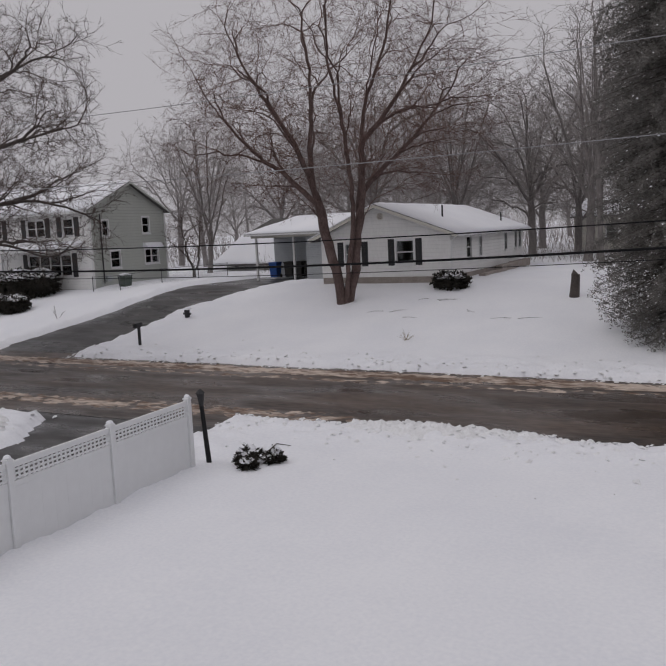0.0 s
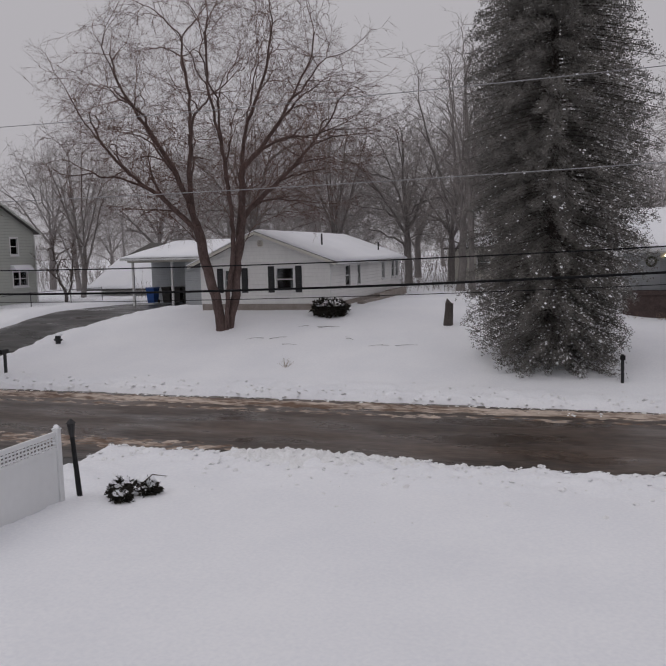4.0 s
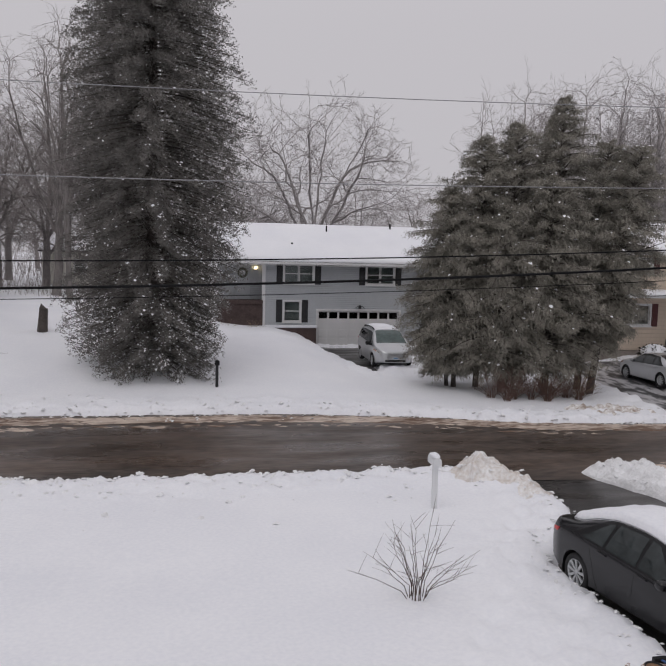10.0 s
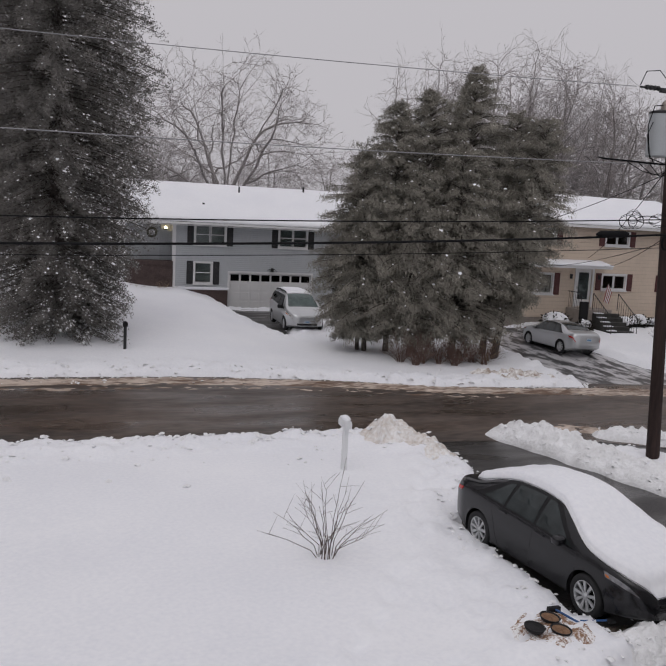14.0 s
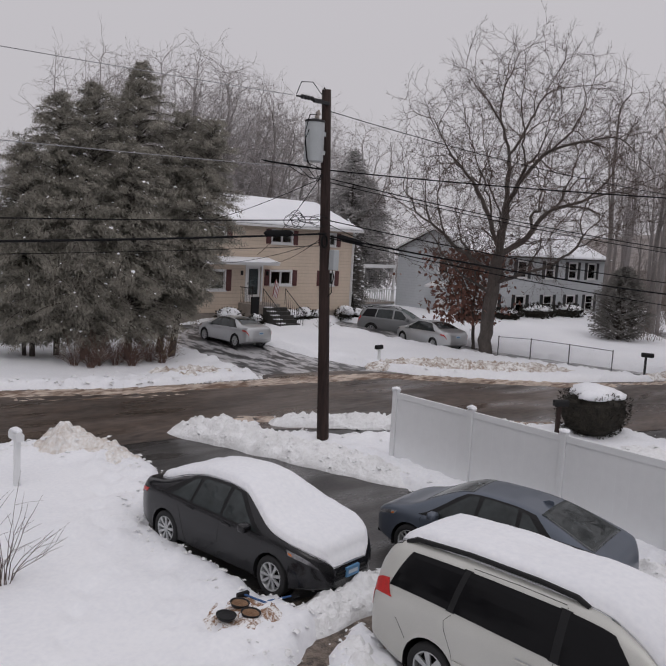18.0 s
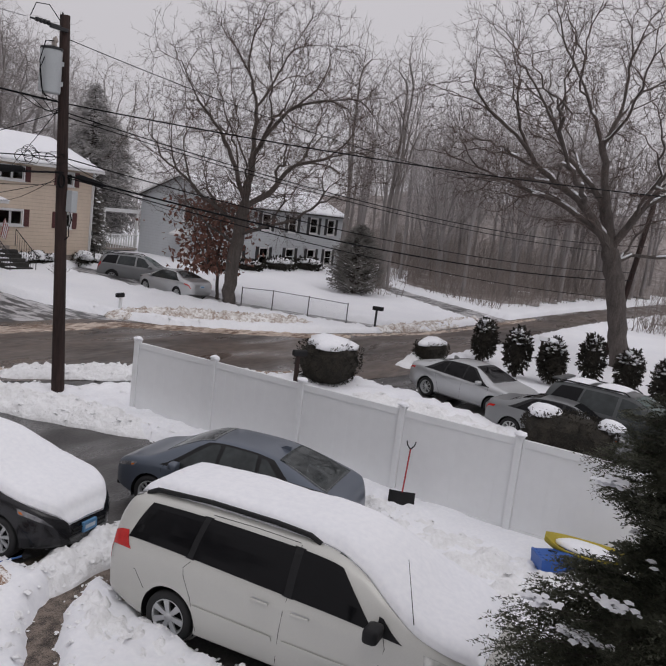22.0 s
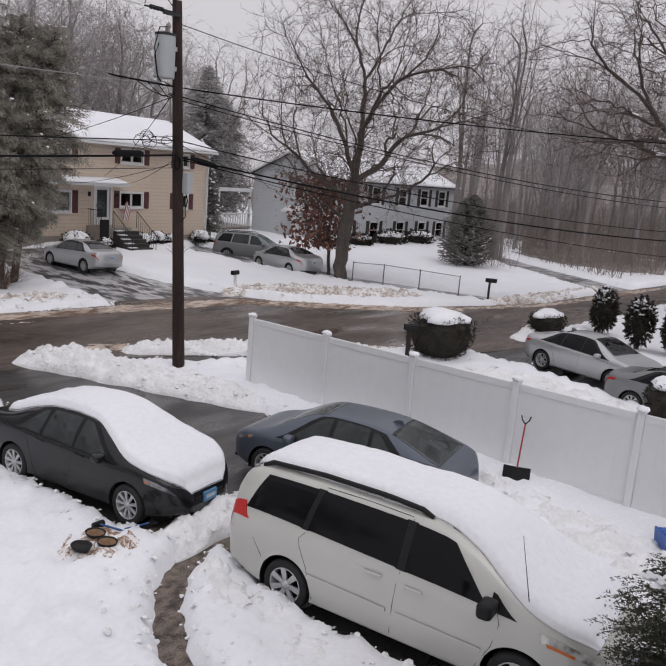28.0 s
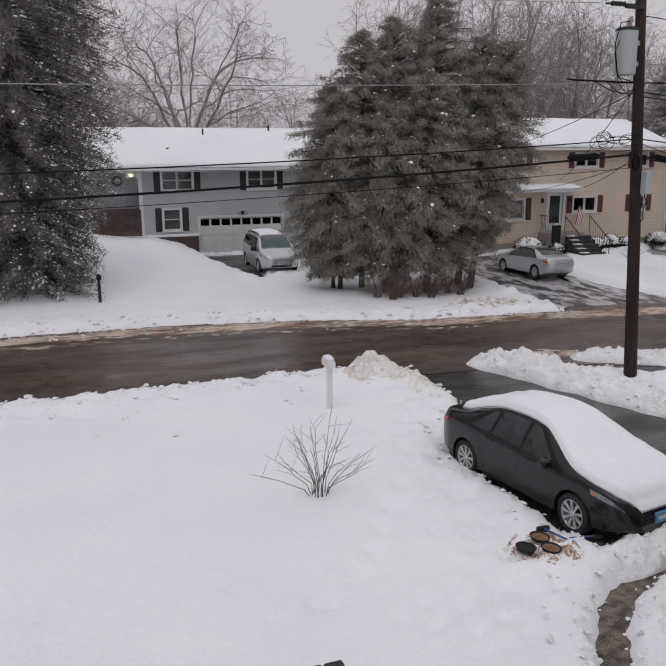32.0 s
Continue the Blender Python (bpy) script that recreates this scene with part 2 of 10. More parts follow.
# ---- building helpers ----
class Geo:
    """Collects the faces of one part."""

    def __init__(self):
        self.v, self.f = [], []

    def add(self, verts, faces):
        k = len(self.v)
        self.v.extend(verts)
        self.f.extend(tuple(i + k for i in q) for q in faces)
        return self

    def box(self, x0, x1, y0, y1, z0, z1, bev=0.0):
        if bev <= 0:
            v = [(x, y, z) for z in (z0, z1) for x, y in ((x0, y0), (x1, y0), (x1, y1), (x0, y1))]
            return self.add(v, [(3, 2, 1, 0), (4, 5, 6, 7), (0, 1, 5, 4), (1, 2, 6, 5), (2, 3, 7, 6), (3, 0, 4, 7)])
        b = min(bev, (x1 - x0) / 2.1, (y1 - y0) / 2.1, (z1 - z0) / 2.1)
        bm = bmesh.new()
        bmesh.ops.create_cube(bm, size=1, matrix=Matrix.LocRotScale(((x0 + x1) / 2, (y0 + y1) / 2, (z0 + z1) / 2), None, (x1 - x0, y1 - y0, z1 - z0)))
        bmesh.ops.bevel(bm, geom=list(bm.edges), offset=b, segments=2, affect="EDGES", profile=0.5)
        return self.take(bm)

    def take(self, bm):
        bm.verts.index_update()
        self.add([tuple(v.co) for v in bm.verts], [tuple(v.index for v in q.verts) for q in bm.faces])
        bm.free()
        return self

    def tube(self, pts, radii, sides=8, cap=True):
        """A tapered tube along pts."""
        pts = [Vector(p) for p in pts]
        ring0, a = None, None
        for i, p in enumerate(pts):
            d = (pts[min(i + 1, len(pts) - 1)] - pts[max(i - 1, 0)]).normalized()
            if a is None:
                a = d.orthogonal().normalized()
            else:
                a = (a - d * a.dot(d)).normalized()
            b = d.cross(a)
            k = len(self.v)
            r = radii[i] if hasattr(radii, "__len__") else radii
            for j in range(sides):
                u = 2 * math.pi * j / sides
                self.v.append(tuple(p + a * (r * math.cos(u)) + b * (r * math.sin(u))))
            if ring0 is not None:
                self.f.extend((ring0 + j, ring0 + (j + 1) % sides, k + (j + 1) % sides, k + j) for j in range(sides))
            elif cap:
                self.f.append(tuple(range(k + sides - 1, k - 1, -1)))
            ring0 = k
        if cap:
            self.f.append(tuple(range(ring0, ring0 + sides)))
        return self

    def prism(self, outline, axis, a, b):
        """An outline of 2-D points pushed along an axis from a to b."""
        def at(u, w, h):
            return ((h, u, w), (u, h, w), (u, w, h))[axis]
        n = len(outline)
        v = [at(u, w, a) for u, w in outline] + [at(u, w, b) for u, w in outline]
        return self.add(v, [tuple(range(n - 1, -1, -1)), tuple(range(n, 2 * n))] + [(i, (i + 1) % n, n + (i + 1) % n, n + i) for i in range(n)])

    def moved(self, m):
        self.v = [tuple(m @ Vector(p)) for p in self.v]
        return self

    def join(self, other):
        return self.add(other.v, other.f)

    def mesh(self, name, material, smooth=False):
        me = bpy.data.meshes.new(name)
        me.from_pydata(self.v, [], self.f)
        if smooth:
            me.polygons.foreach_set("use_smooth", [True] * len(me.polygons))
        me.materials.append(material)
        me.update()
        return me


def part(name, geo, material, parent, label="", smooth=False):
    """Links a Geo as one mesh object under a thing or part."""
    ob = new(name, geo.mesh(name, material, smooth))
    ob.parent = parent
    if label:
        ob["label"] = label
    return ob


def shared(name, me, parent, m):
    ob = new(name, me)
    ob.parent = parent
    ob.matrix_basis = m
    return ob


def thing(name, m, label, category, group="", kind=""):
    ob = new(name)
    ob.empty_display_size = 0.2
    ob.matrix_basis = m
    return tagged(ob, label, category, group, kind)


def solo(name, geo, material, label, category, group="", kind="", m=None, smooth=False):
    ob = new(name, geo.mesh(name, material, smooth))
    if m is not None:
        ob.matrix_basis = m
    return tagged(ob, label, category, group, kind)


def structure(name, geo, material, label, smooth=False):
    return solo(name, geo, material, label, name.split("_")[0], kind="structure", smooth=smooth)


def nz(x, y, z=0.0):
    return noise.noise((x, y, z))


def interp(x, xs, ys):
    return float(np.interp(x, xs, ys))


def inside(x, y, poly):
    """Signed distance to a closed outline, negative inside it."""
    best, odd = 1e9, False
    for i in range(len(poly)):
        (ax, ay), (bx, by) = poly[i - 1], poly[i]
        dx, dy = bx - ax, by - ay
        u = min(1.0, max(0.0, ((x - ax) * dx + (y - ay) * dy) / (dx * dx + dy * dy)))
        best = min(best, (x - ax - u * dx) ** 2 + (y - ay - u * dy) ** 2)
        if (ay > y) != (by > y) and x < (bx - ax) * (y - ay) / (by - ay) + ax:
            odd = not odd
    return -math.sqrt(best) if odd else math.sqrt(best)

# ---- ground, road, driveways ----
def ss(v, a, b):
    """Smooth step from 0 at a to 1 at b."""
    u = min(1.0, max(0.0, (v - a) / (b - a)))
    return u * u * (3 - 2 * u)


def lin(v, a, b):
    return min(1.0, max(0.0, (v - a) / (b - a)))


def rise(x, y):
    """Height of the bare ground: level by the road, a bank up to the houses over the way, a wooded hill far behind."""
    bank = 0.35 * lin(y, 26.5, 39.5) + 0.65 * ss(y, 25.5, 41.5)
    side = 1 - 0.13 * ss(x, -14, -3) - 0.30 * ss(x, -2, 4) - 0.49 * ss(x, 4.5, 8.5)
    z = 2.35 * bank * side + 0.5 * ss(x, 16, 22) * ss(y, 24, 35)
    return z + 0.9 * ss(y, 62, 140)
NEAR_X, NEAR_Y = (-200, -6, 2, 8, 13, 16, 19, 21, 25, 34, 50, 70, 110), (18.65, 18.65, 18.95, 19, 18.5, 16.9, 14.8, 13.4, 12.2, 11.7, 11.4, 9.5, 2)
FAR_X, FAR_Y = (-200, 3, 8, 12, 18, 22.3, 25, 28.5, 33, 37, 45, 60, 110), (26.7, 26.7, 26.0, 24.6, 24.1, 23.6, 21.3, 18.4, 16.6, 15.5, 15.1, 14.2, 9)
OWN_DRIVE = [(8.1, 19.6), (10.8, 19.6), (11.7, 15.2), (12.6, 12.5), (12.6, 9.5), (12.3, 6.2), (11.2, 5.3), (9.9, 4.6), (9.45, 2.5), (9.3, -6), (6.95, -6), (6.95, 1.5), (6.98, 6.2), (7.2, 6.95), (7.42, 7.55), (7.05, 7.72), (7.05, 8.0), (6.82, 8.6), (6.58, 12.4), (7.0, 13.2), (7.6, 13.6), (8.5, 15.5)]
LEFT_DRIVE = [(-33.2, 25), (-33.4, 29), (-31.6, 34), (-30.5, 41), (-29.5, 47.5), (-20.8, 46.9), (-20.8, 43.2), (-23.3, 40.6), (-26.9, 34), (-27.9, 25)]
GARAGE_DRIVE = [(9.0, 35.0), (7.6, 40.5), (7.6, 45.4), (13.2, 45.4), (13.2, 41), (9.6, 40)]
BEIGE_DRIVE = [(17.4, 22), (17.9, 27), (18.4, 33.5), (18.8, 36.2), (21.8, 36.2), (21.9, 31.5), (22.2, 28.5), (23.4, 25), (24.2, 22)]
FAR_DRIVE = [(33.9, 16), (32.2, 23), (29.0, 33.5), (31.5, 35.5), (33.2, 30), (34.3, 24), (36.5, 15.5)]
NEXT_DRIVE = [(22.6, 13.2), (27.4, 13.2), (26.6, 9.5), (25.3, 5), (24.0, -4), (18.5, -4), (20.6, 5), (22.3, 9.5)]
WEST_DRIVE = [(-30, 20.0), (-13.0, 20.0), (-12.7, 14), (-12.4, 2), (-16, 2), (-17.5, 15), (-19, 17.2), (-30, 17.2)]
APRON = [(11.9, 18.9), (12.8, 18.5), (14.8, 17.2), (16.6, 15.7), (15.9, 15.0), (14.2, 15.9), (12.6, 16.9), (11.9, 17.7)]
WOOD_LANE = [(44, 15.5), (47, 19), (53, 27), (62, 40), (63.5, 39.5), (56, 26), (50, 17), (48, 14.5)]
DRIVES = [OWN_DRIVE, LEFT_DRIVE, GARAGE_DRIVE, BEIGE_DRIVE, FAR_DRIVE, NEXT_DRIVE, WEST_DRIVE, APRON, WOOD_LANE]
DRIVE_BOXES = [(min(p[0] for p in d) - 2, max(p[0] for p in d) + 2, min(p[1] for p in d) - 2, max(p[1] for p in d) + 2) for d in DRIVES]


def road_gap(x, y):
    return max(interp(x, NEAR_X, NEAR_Y) - y, y - interp(x, FAR_X, FAR_Y))


def bare(x, y):
    """Distance to the nearest cleared ground, negative on it."""
    d = road_gap(x, y)
    for poly, (a, b, c, e) in zip(DRIVES, DRIVE_BOXES):
        if a < x < b and c < y < e:
            d = min(d, inside(x, y, poly))
    return d


PATH = [(7.9, 8.0), (7.0, 7.72), (6.3, 7.35), (5.72, 6.8), (5.25, 6.1), (4.95, 5.2), (4.75, 4.0), (4.6, 0.0), (4.6, -3.0)]


def path_gap(x, y):
    """Distance to the edge of the path trodden from the driveway to the house."""
    best = 99.0
    for (ax, ay), (bx, by) in zip(PATH, PATH[1:]):
        dx, dy = bx - ax, by - ay
        u = min(1.0, max(0.0, ((x - ax) * dx + (y - ay) * dy) / (dx * dx + dy * dy)))
        best = min(best, math.hypot(x - ax - u * dx, y - ay - u * dy))
    return best - 0.11


STEPS = []
for (ax, ay), (bx, by) in zip(*(lambda w: (w, w[1:]))([(8.0, 17.2), (7.3, 15.4), (6.0, 13.4), (5.4, 11.8), (4.7, 10.8), (4.1, 9.9), (3.7, 9.2), (2.9, 8.4), (1.8, 8.3)])):
    n_st = max(1, round(math.hypot(bx - ax, by - ay) / 0.38))
    for k in range(n_st):
        sd = 0.11 * (1 if len(STEPS) % 2 else -1)
        STEPS.append((ax + (bx - ax) * k / n_st + sd * 0.8, ay + (by - ay) * k / n_st + sd * 0.5))
STEPS += [(3.9, 8.0), (4.25, 7.7), (3.5, 7.75), (4.5, 7.3), (4.1, 7.1), (4.6, 6.8), (3.8, 7.5), (4.35, 8.15), (5.3, 9.3), (5.1, 8.9), (5.4, 8.5), (4.9, 9.6)]


def chunks(x, y, scale, seed):
    """Rounded lumps side by side."""
    return 0.55 - noise.voronoi((x * scale, y * scale, seed * 1.7))[0][0]


def snow_top(x, y):
    """Height of the snow's surface."""
    z = rise(x, y)
    if not (-60 < x < 90 and -12 < y < 75):
        return z + 0.1
    d = bare(x, y) + 0.10 * nz(x * 1.7, y * 1.7) + 0.06 * nz(x * 5, y * 5, 3)
    if y < 9 and 3.5 < x < 8.5:
        d = min(d, path_gap(x, y) + 0.07 * nz(x * 4, y * 4, 5) + 0.10 * chunks(x, y, 6.0, 9))
    lift = ss(d, -0.12, 0.22)
    verge = ss(d, -0.1, 0.4) * (1 - ss(d, 0.7, 2.6))
    top = 0.13 + 0.05 * nz(x * 0.35, y * 0.35) + 0.012 * nz(x * 2.2, y * 2.2, 7)
    top += verge * (0.10 + 0.12 * nz(x * 1.5, y * 1.5, 9) + 0.10 * nz(x * 4.0, y * 4.0, 11) + 0.05 * nz(x * 8.0, y * 8.0, 13))
    if 1.2 < x < 8.4 and 6.4 < y < 17.6:
        near = min(math.hypot(x - a, y - b) for a, b in STEPS)
        top -= 0.075 * (1 - ss(near, 0.06, 0.19)) - 0.02 * (1 - ss(abs(near - 0.24), 0.0, 0.1))
    if 3.6 < x < 7.2 and -2 < y < 9.6:
        top += (0.07 * chunks(x, y, 3.2, 5) + 0.04 * chunks(x, y, 7.0, 6)) * ss(x + 0.25 * (7 - y), 4.2, 5.6)
    if -3 < x < 7.0 and -2 < y < 7.5:
        top += 0.035 * nz(x * 2.6, y * 2.6, 21) * ss(x + 0.3 * (8 - y), 2.0, 4.5)
    return z + lift * top - 0.30 * (1 - lift)


def steps(*runs):
    out = [runs[0][0]]
    for a, b, d in runs:
        n = max(1, round((b - a) / d))
        out += [a + (b - a) * (i + 1) / n for i in range(n)]
    return out


GX = steps((-2500, -300, 700), (-300, -70, 23), (-70, -36, 0.8), (-36, -14, 0.36), (-14, 15, 0.135), (15, 38, 0.24), (38, 62, 0.5), (62, 110, 4), (110, 400, 40), (400, 2500, 700))
GY = steps((-1500, -200, 400), (-200, -12, 24), (-12, 0, 0.6), (0, 20, 0.135), (20, 29, 0.17), (29, 48, 0.3), (48, 75, 1.0), (75, 160, 6), (160, 400, 40), (400, 3000, 800))
g = Geo()
g.v = [(x, y, snow_top(x, y)) for y in GY for x in GX]
w = len(GX)
g.f = [(j * w + i, j * w + i + 1, (j + 1) * w + i + 1, (j + 1) * w + i) for j in range(len(GY) - 1) for i in range(w - 1)]
structure("ground", g, M_SNOW, "smooth fresh snow over lawns and woods", smooth=True)


def sheet(name, poly, material, label, step=0.8, drop=0.05):
    """Bare ground laid as a sheet under the edge of the snow."""
    x0, x1, y0, y1 = min(p[0] for p in poly) - 0.6, max(p[0] for p in poly) + 0.6, min(p[1] for p in poly) - 0.6, max(p[1] for p in poly) + 0.6
    nx, ny = max(2, int((x1 - x0) / step)), max(2, int((y1 - y0) / step))
    s = Geo()
    s.v = [(x0 + (x1 - x0) * i / nx, y0 + (y1 - y0) * j / ny, 0) for j in range(ny + 1) for i in range(nx + 1)]
    s.v = [(x, y, rise(x, y) - drop) for x, y, _ in s.v]
    keep = [inside(x, y, poly) < 0.9 for x, y, _ in s.v]
    s.f = [q for j in range(ny) for i in range(nx) for q in [(j * (nx + 1) + i, j * (nx + 1) + i + 1, (j + 1) * (nx + 1) + i + 1, (j + 1) * (nx + 1) + i)] if any(keep[k] for k in q)]
    return structure(name, s, material, label, smooth=True)


g = Geo()
rx = steps((-220, -60, 20), (-60, 60, 1.0), (60, 110, 5))
for x in rx:
    a, b = interp(x, NEAR_X, NEAR_Y) - 0.8, interp(x, FAR_X, FAR_Y) + 0.8
    g.v += [(x, a + (b - a) * k / 8, rise(x, a + (b - a) * k / 8) - 0.04 + 0.05 * math.sin(math.pi * k / 8)) for k in range(9)]
g.f = [(i * 9 + k, (i + 1) * 9 + k, (i + 1) * 9 + k + 1, i * 9 + k + 1) for i in range(len(rx) - 1) for k in range(8)]
structure("road", g, M_ASPHALT, "wet asphalt road with brown slush along its edges", smooth=True)
sheet("driveway_1", OWN_DRIVE, M_DRIVE, "wet black asphalt driveway with parked cars")
sheet("driveway_2", LEFT_DRIVE, M_DRIVE, "wet asphalt driveway up to the carport")
sheet("driveway_3", GARAGE_DRIVE, M_DRIVE, "wet patch of asphalt before the garage")
sheet("driveway_4", BEIGE_DRIVE, M_SLUSHDRIVE, "asphalt driveway streaked with slush")
sheet("driveway_5", FAR_DRIVE, M_SLUSHDRIVE, "slushy driveway beside the chain-link fence")
sheet("driveway_6", NEXT_DRIVE, M_DRIVE, "wet asphalt driveway of the house next door")
sheet("driveway_7", WEST_DRIVE, M_DRIVE, "wet driveway behind the lattice fence")
sheet("driveway_8", APRON, M_DRIVE, "strip of wet asphalt by the utility pole")
sheet("lane_1", WOOD_LANE, M_SLUSHDRIVE, "slushy lane along the edge of the woods")
sheet("path_1", [(4.0, -4), (4.2, 4.2), (4.8, 6.4), (5.6, 7.3), (6.2, 7.8), (6.9, 8.2), (7.2, 7.4), (6.3, 6.6), (5.6, 5.6), (5.3, 4), (5.2, -4)], M_WALK, "wet gravel path trodden through the snow", step=0.3, drop=0.03)


# the wood's floor, and an added rise behind it standing in for hazy twigs
g = Geo()
na, nd = 60, 26
for j in range(nd + 1):
    d = 57 + 5.0 * j if j < 14 else 127 + 14 * (j - 14)
    for i in range(na + 1):
        az = radians(46 + 72 * i / na)
        dd = d + (2.5 * nz(az * 14, 2.0) + 1.2 * nz(az * 40, 5.0) if j == 0 else 0) + 7 * (1 - ss(math.degrees(az), 60, 72))
        x, y = dd * math.sin(az), dd * math.cos(az)
        g.v.append((x, y, rise(x, y) + (0.17 if j else -0.3) + 0.12 * nz(x * 0.6, y * 0.6, 3.0) + (10.0 + 2.5 * nz(az * 9, 1.0) + 1.0 * nz(az * 45, 8.0)) * ss(d, 104, 150) * ss(math.degrees(az), 47, 64)))
g.f = [(j * (na + 1) + i, (j + 1) * (na + 1) + i, (j + 1) * (na + 1) + i + 1, j * (na + 1) + i + 1) for j in range(nd) for i in range(na)]
g.f = [q for q in g.f if all(road_gap(g.v[k][0], g.v[k][1]) > 1.5 and not (g.v[k][0] < 66 and g.v[k][1] > 30) for k in q)]
structure("forest_floor", g, M_LITTER, "brown leaf litter and old snow under the bare wood, with an added hill", smooth=True)

# ---- houses ----
def wall_geo(length, z0, z1, thick, holes):
    """A wall along x with its outer face at y = 0 and openings (x0, x1, z0, z1) right through it."""
    s = Geo()
    xs = sorted({0.0, length, *[h[0] for h in holes], *[h[1] for h in holes]})
    zs = sorted({z0, z1, *[h[2] for h in holes], *[h[3] for h in holes]})
    for a, b in zip(xs, xs[1:]):
        for c, d in zip(zs, zs[1:]):
            if any(h[0] <= a and b <= h[1] and h[2] <= c and d <= h[3] for h in holes):
                continue
            s.add([(a, 0, c), (b, 0, c), (b, 0, d), (a, 0, d)], [(0, 1, 2, 3)])
            s.add([(a, thick, c), (b, thick, c), (b, thick, d), (a, thick, d)], [(3, 2, 1, 0)])
    for a, b, c, d in holes + [(0.0, length, z0, z1)]:
        s.add([(a, 0, c), (b, 0, c), (b, 0, d), (a, 0, d), (a, thick, c), (b, thick, c), (b, thick, d), (a, thick, d)],
              [(0, 1, 5, 4), (1, 2, 6, 5), (2, 3, 7, 6), (3, 0, 4, 7)])
    return s


def window(house, m, w, h, trim, panes=1, split=True, shutter=None, shutter_w=0.38, blind=0.0, name="window"):
    """A window whose opening's lower left corner is the pose m: frame, sashes, panes, sill, and shutters beside it."""
    f = Geo()
    t = 0.09
    f.box(-t, 0.0, -0.035, 0.10, -t, h + t), f.box(w, w + t, -0.035, 0.10, -t, h + t)
    f.box(0.0, w, -0.035, 0.10, h, h + t), f.box(0.0, w, -0.035, 0.10, -t, 0.0)
    win = part(name, f, trim, house)
    win.matrix_basis = m
    s = Geo().box(-t - 0.03, w + t + 0.03, -0.09, -0.036, -t - 0.04, -t + 0.015)
    part("window_sill", s, trim, win)
    k = w / panes
    for i in range(panes):
        x0, x1 = i * k + (0.02 if i else 0), (i + 1) * k - (0.02 if i < panes - 1 else 0)
        sash = Geo()
        b = 0.045
        sash.box(x0, x0 + b, 0.03, 0.075, 0, h), sash.box(x1 - b, x1, 0.03, 0.075, 0, h)
        sash.box(x0 + b, x1 - b, 0.03, 0.075, 0, b), sash.box(x0 + b, x1 - b, 0.03, 0.075, h - b, h)
        if split:
            sash.box(x0 + b, x1 - b, 0.025, 0.08, h * 0.5 - 0.025, h * 0.5 + 0.025)
        part("sash", sash, trim, win)
        pane = part("pane", Geo().box(x0 + b, x1 - b, 0.05, 0.056, b, h - b), M_GLASS, win)
        pane.visible_shadow = False
        if blind:
            part("blind", Geo().box(x0 + 0.01, x1 - 0.01, 0.14, 0.15, h * (1 - blind), h - 0.01), M_BLIND, win)
    if shutter:
        for a in (-t - shutter_w - 0.02, w + t + 0.02):
            sh = Geo()
            sh.box(a, a + shutter_w, -0.03, 0.0, -t, h + t)
            o = part("shutter", sh, shutter, house)
            o.matrix_basis = m
            for q in (0.0, 0.5):
                z0, z1 = -t + 0.07 + q * (h + 2 * t - 0.07), -t + (q + 0.5) * (h + 2 * t - 0.07)
                n = max(3, int((z1 - z0) / 0.09))
                lv = Geo()
                for r in range(n + 1):
                    for c, y in ((z0 + (z1 - z0) * r / n, -0.05), (z0 + (z1 - z0) * (r + 0.95) / n, -0.031)):
                        if r < n:
                            lv.v += [(a + 0.05, y, c), (a + shutter_w - 0.05, y, c)]
                lv.f = [(2 * r, 2 * r + 1, 2 * r + 3, 2 * r + 2) for r in range(2 * n - 1)]
                part("louvre_panel", lv, shutter, o)
    return win


def snow_slab(name, corners, thick, label, seed=0, nx=40, ny=14):
    """Snow lying on a slope: four corners (low left, low right, high right, high left), soft edges and a wavy eave."""
    a, b, c, d = (Vector(p) for p in corners)
    up = (b - a).cross(d - a).normalized()
    s = Geo()
    for k in (0, 1):
        for j in range(ny + 1):
            for i in range(nx + 1):
                u, v = i / nx, j / ny
                p = (a * (1 - u) + b * u) * (1 - v) + (d * (1 - u) + c * u) * v
                e = min(u * (b - a).length, (1 - u) * (b - a).length, v * (d - a).length + 0.02, (1 - v) * (d - a).length + 0.08)
                t = thick * (0.35 + 0.65 * min(1.0, e / 0.16) ** 0.5) * (1 + 0.25 * nz(p.x * 0.9 + seed, p.y * 0.9, p.z)) if k else 0.0
                if v == 0:
                    p = p - (d - a).normalized() * (0.05 + 0.06 * nz(p.x * 1.3 + seed, p.y * 1.3, 4))
                s.v.append(tuple(p + up * (t + 0.004)))
    w, o = nx + 1, (nx + 1) * (ny + 1)
    for j in range(ny):
        for i in range(nx):
            q = (j * w + i, j * w + i + 1, (j + 1) * w + i + 1, (j + 1) * w + i)
            s.f += [tuple(o + k for k in q), q[::-1]]
    rim = [(i, 0) for i in range(nx)] + [(nx, j) for j in range(ny)] + [(i, ny) for i in range(nx, 0, -1)] + [(0, j) for j in range(ny, 0, -1)]
    for (i0, j0), (i1, j1) in zip(rim, rim[1:] + rim[:1]):
        s.f.append((j0 * w + i0, j1 * w + i1, o + j1 * w + i1, o + j0 * w + i0))
    return solo(name, s, M_SNOW, label, "snow", smooth=True)


def facing_left(x, y):
    """A wall along y seen from smaller x: its x runs towards smaller y."""
    return pose(x, y, 0, 0, 0, -90)


def facing_right(x, y):
    return pose(x, y, 0, 0, 0, 90)


def pipe(house, x, y, z0, z1, r=0.05, name="vent_pipe"):
    return part(name, Geo().tube([(x, y, z0), (x, y, z1)], r, 10), M_DARKMETAL, house)


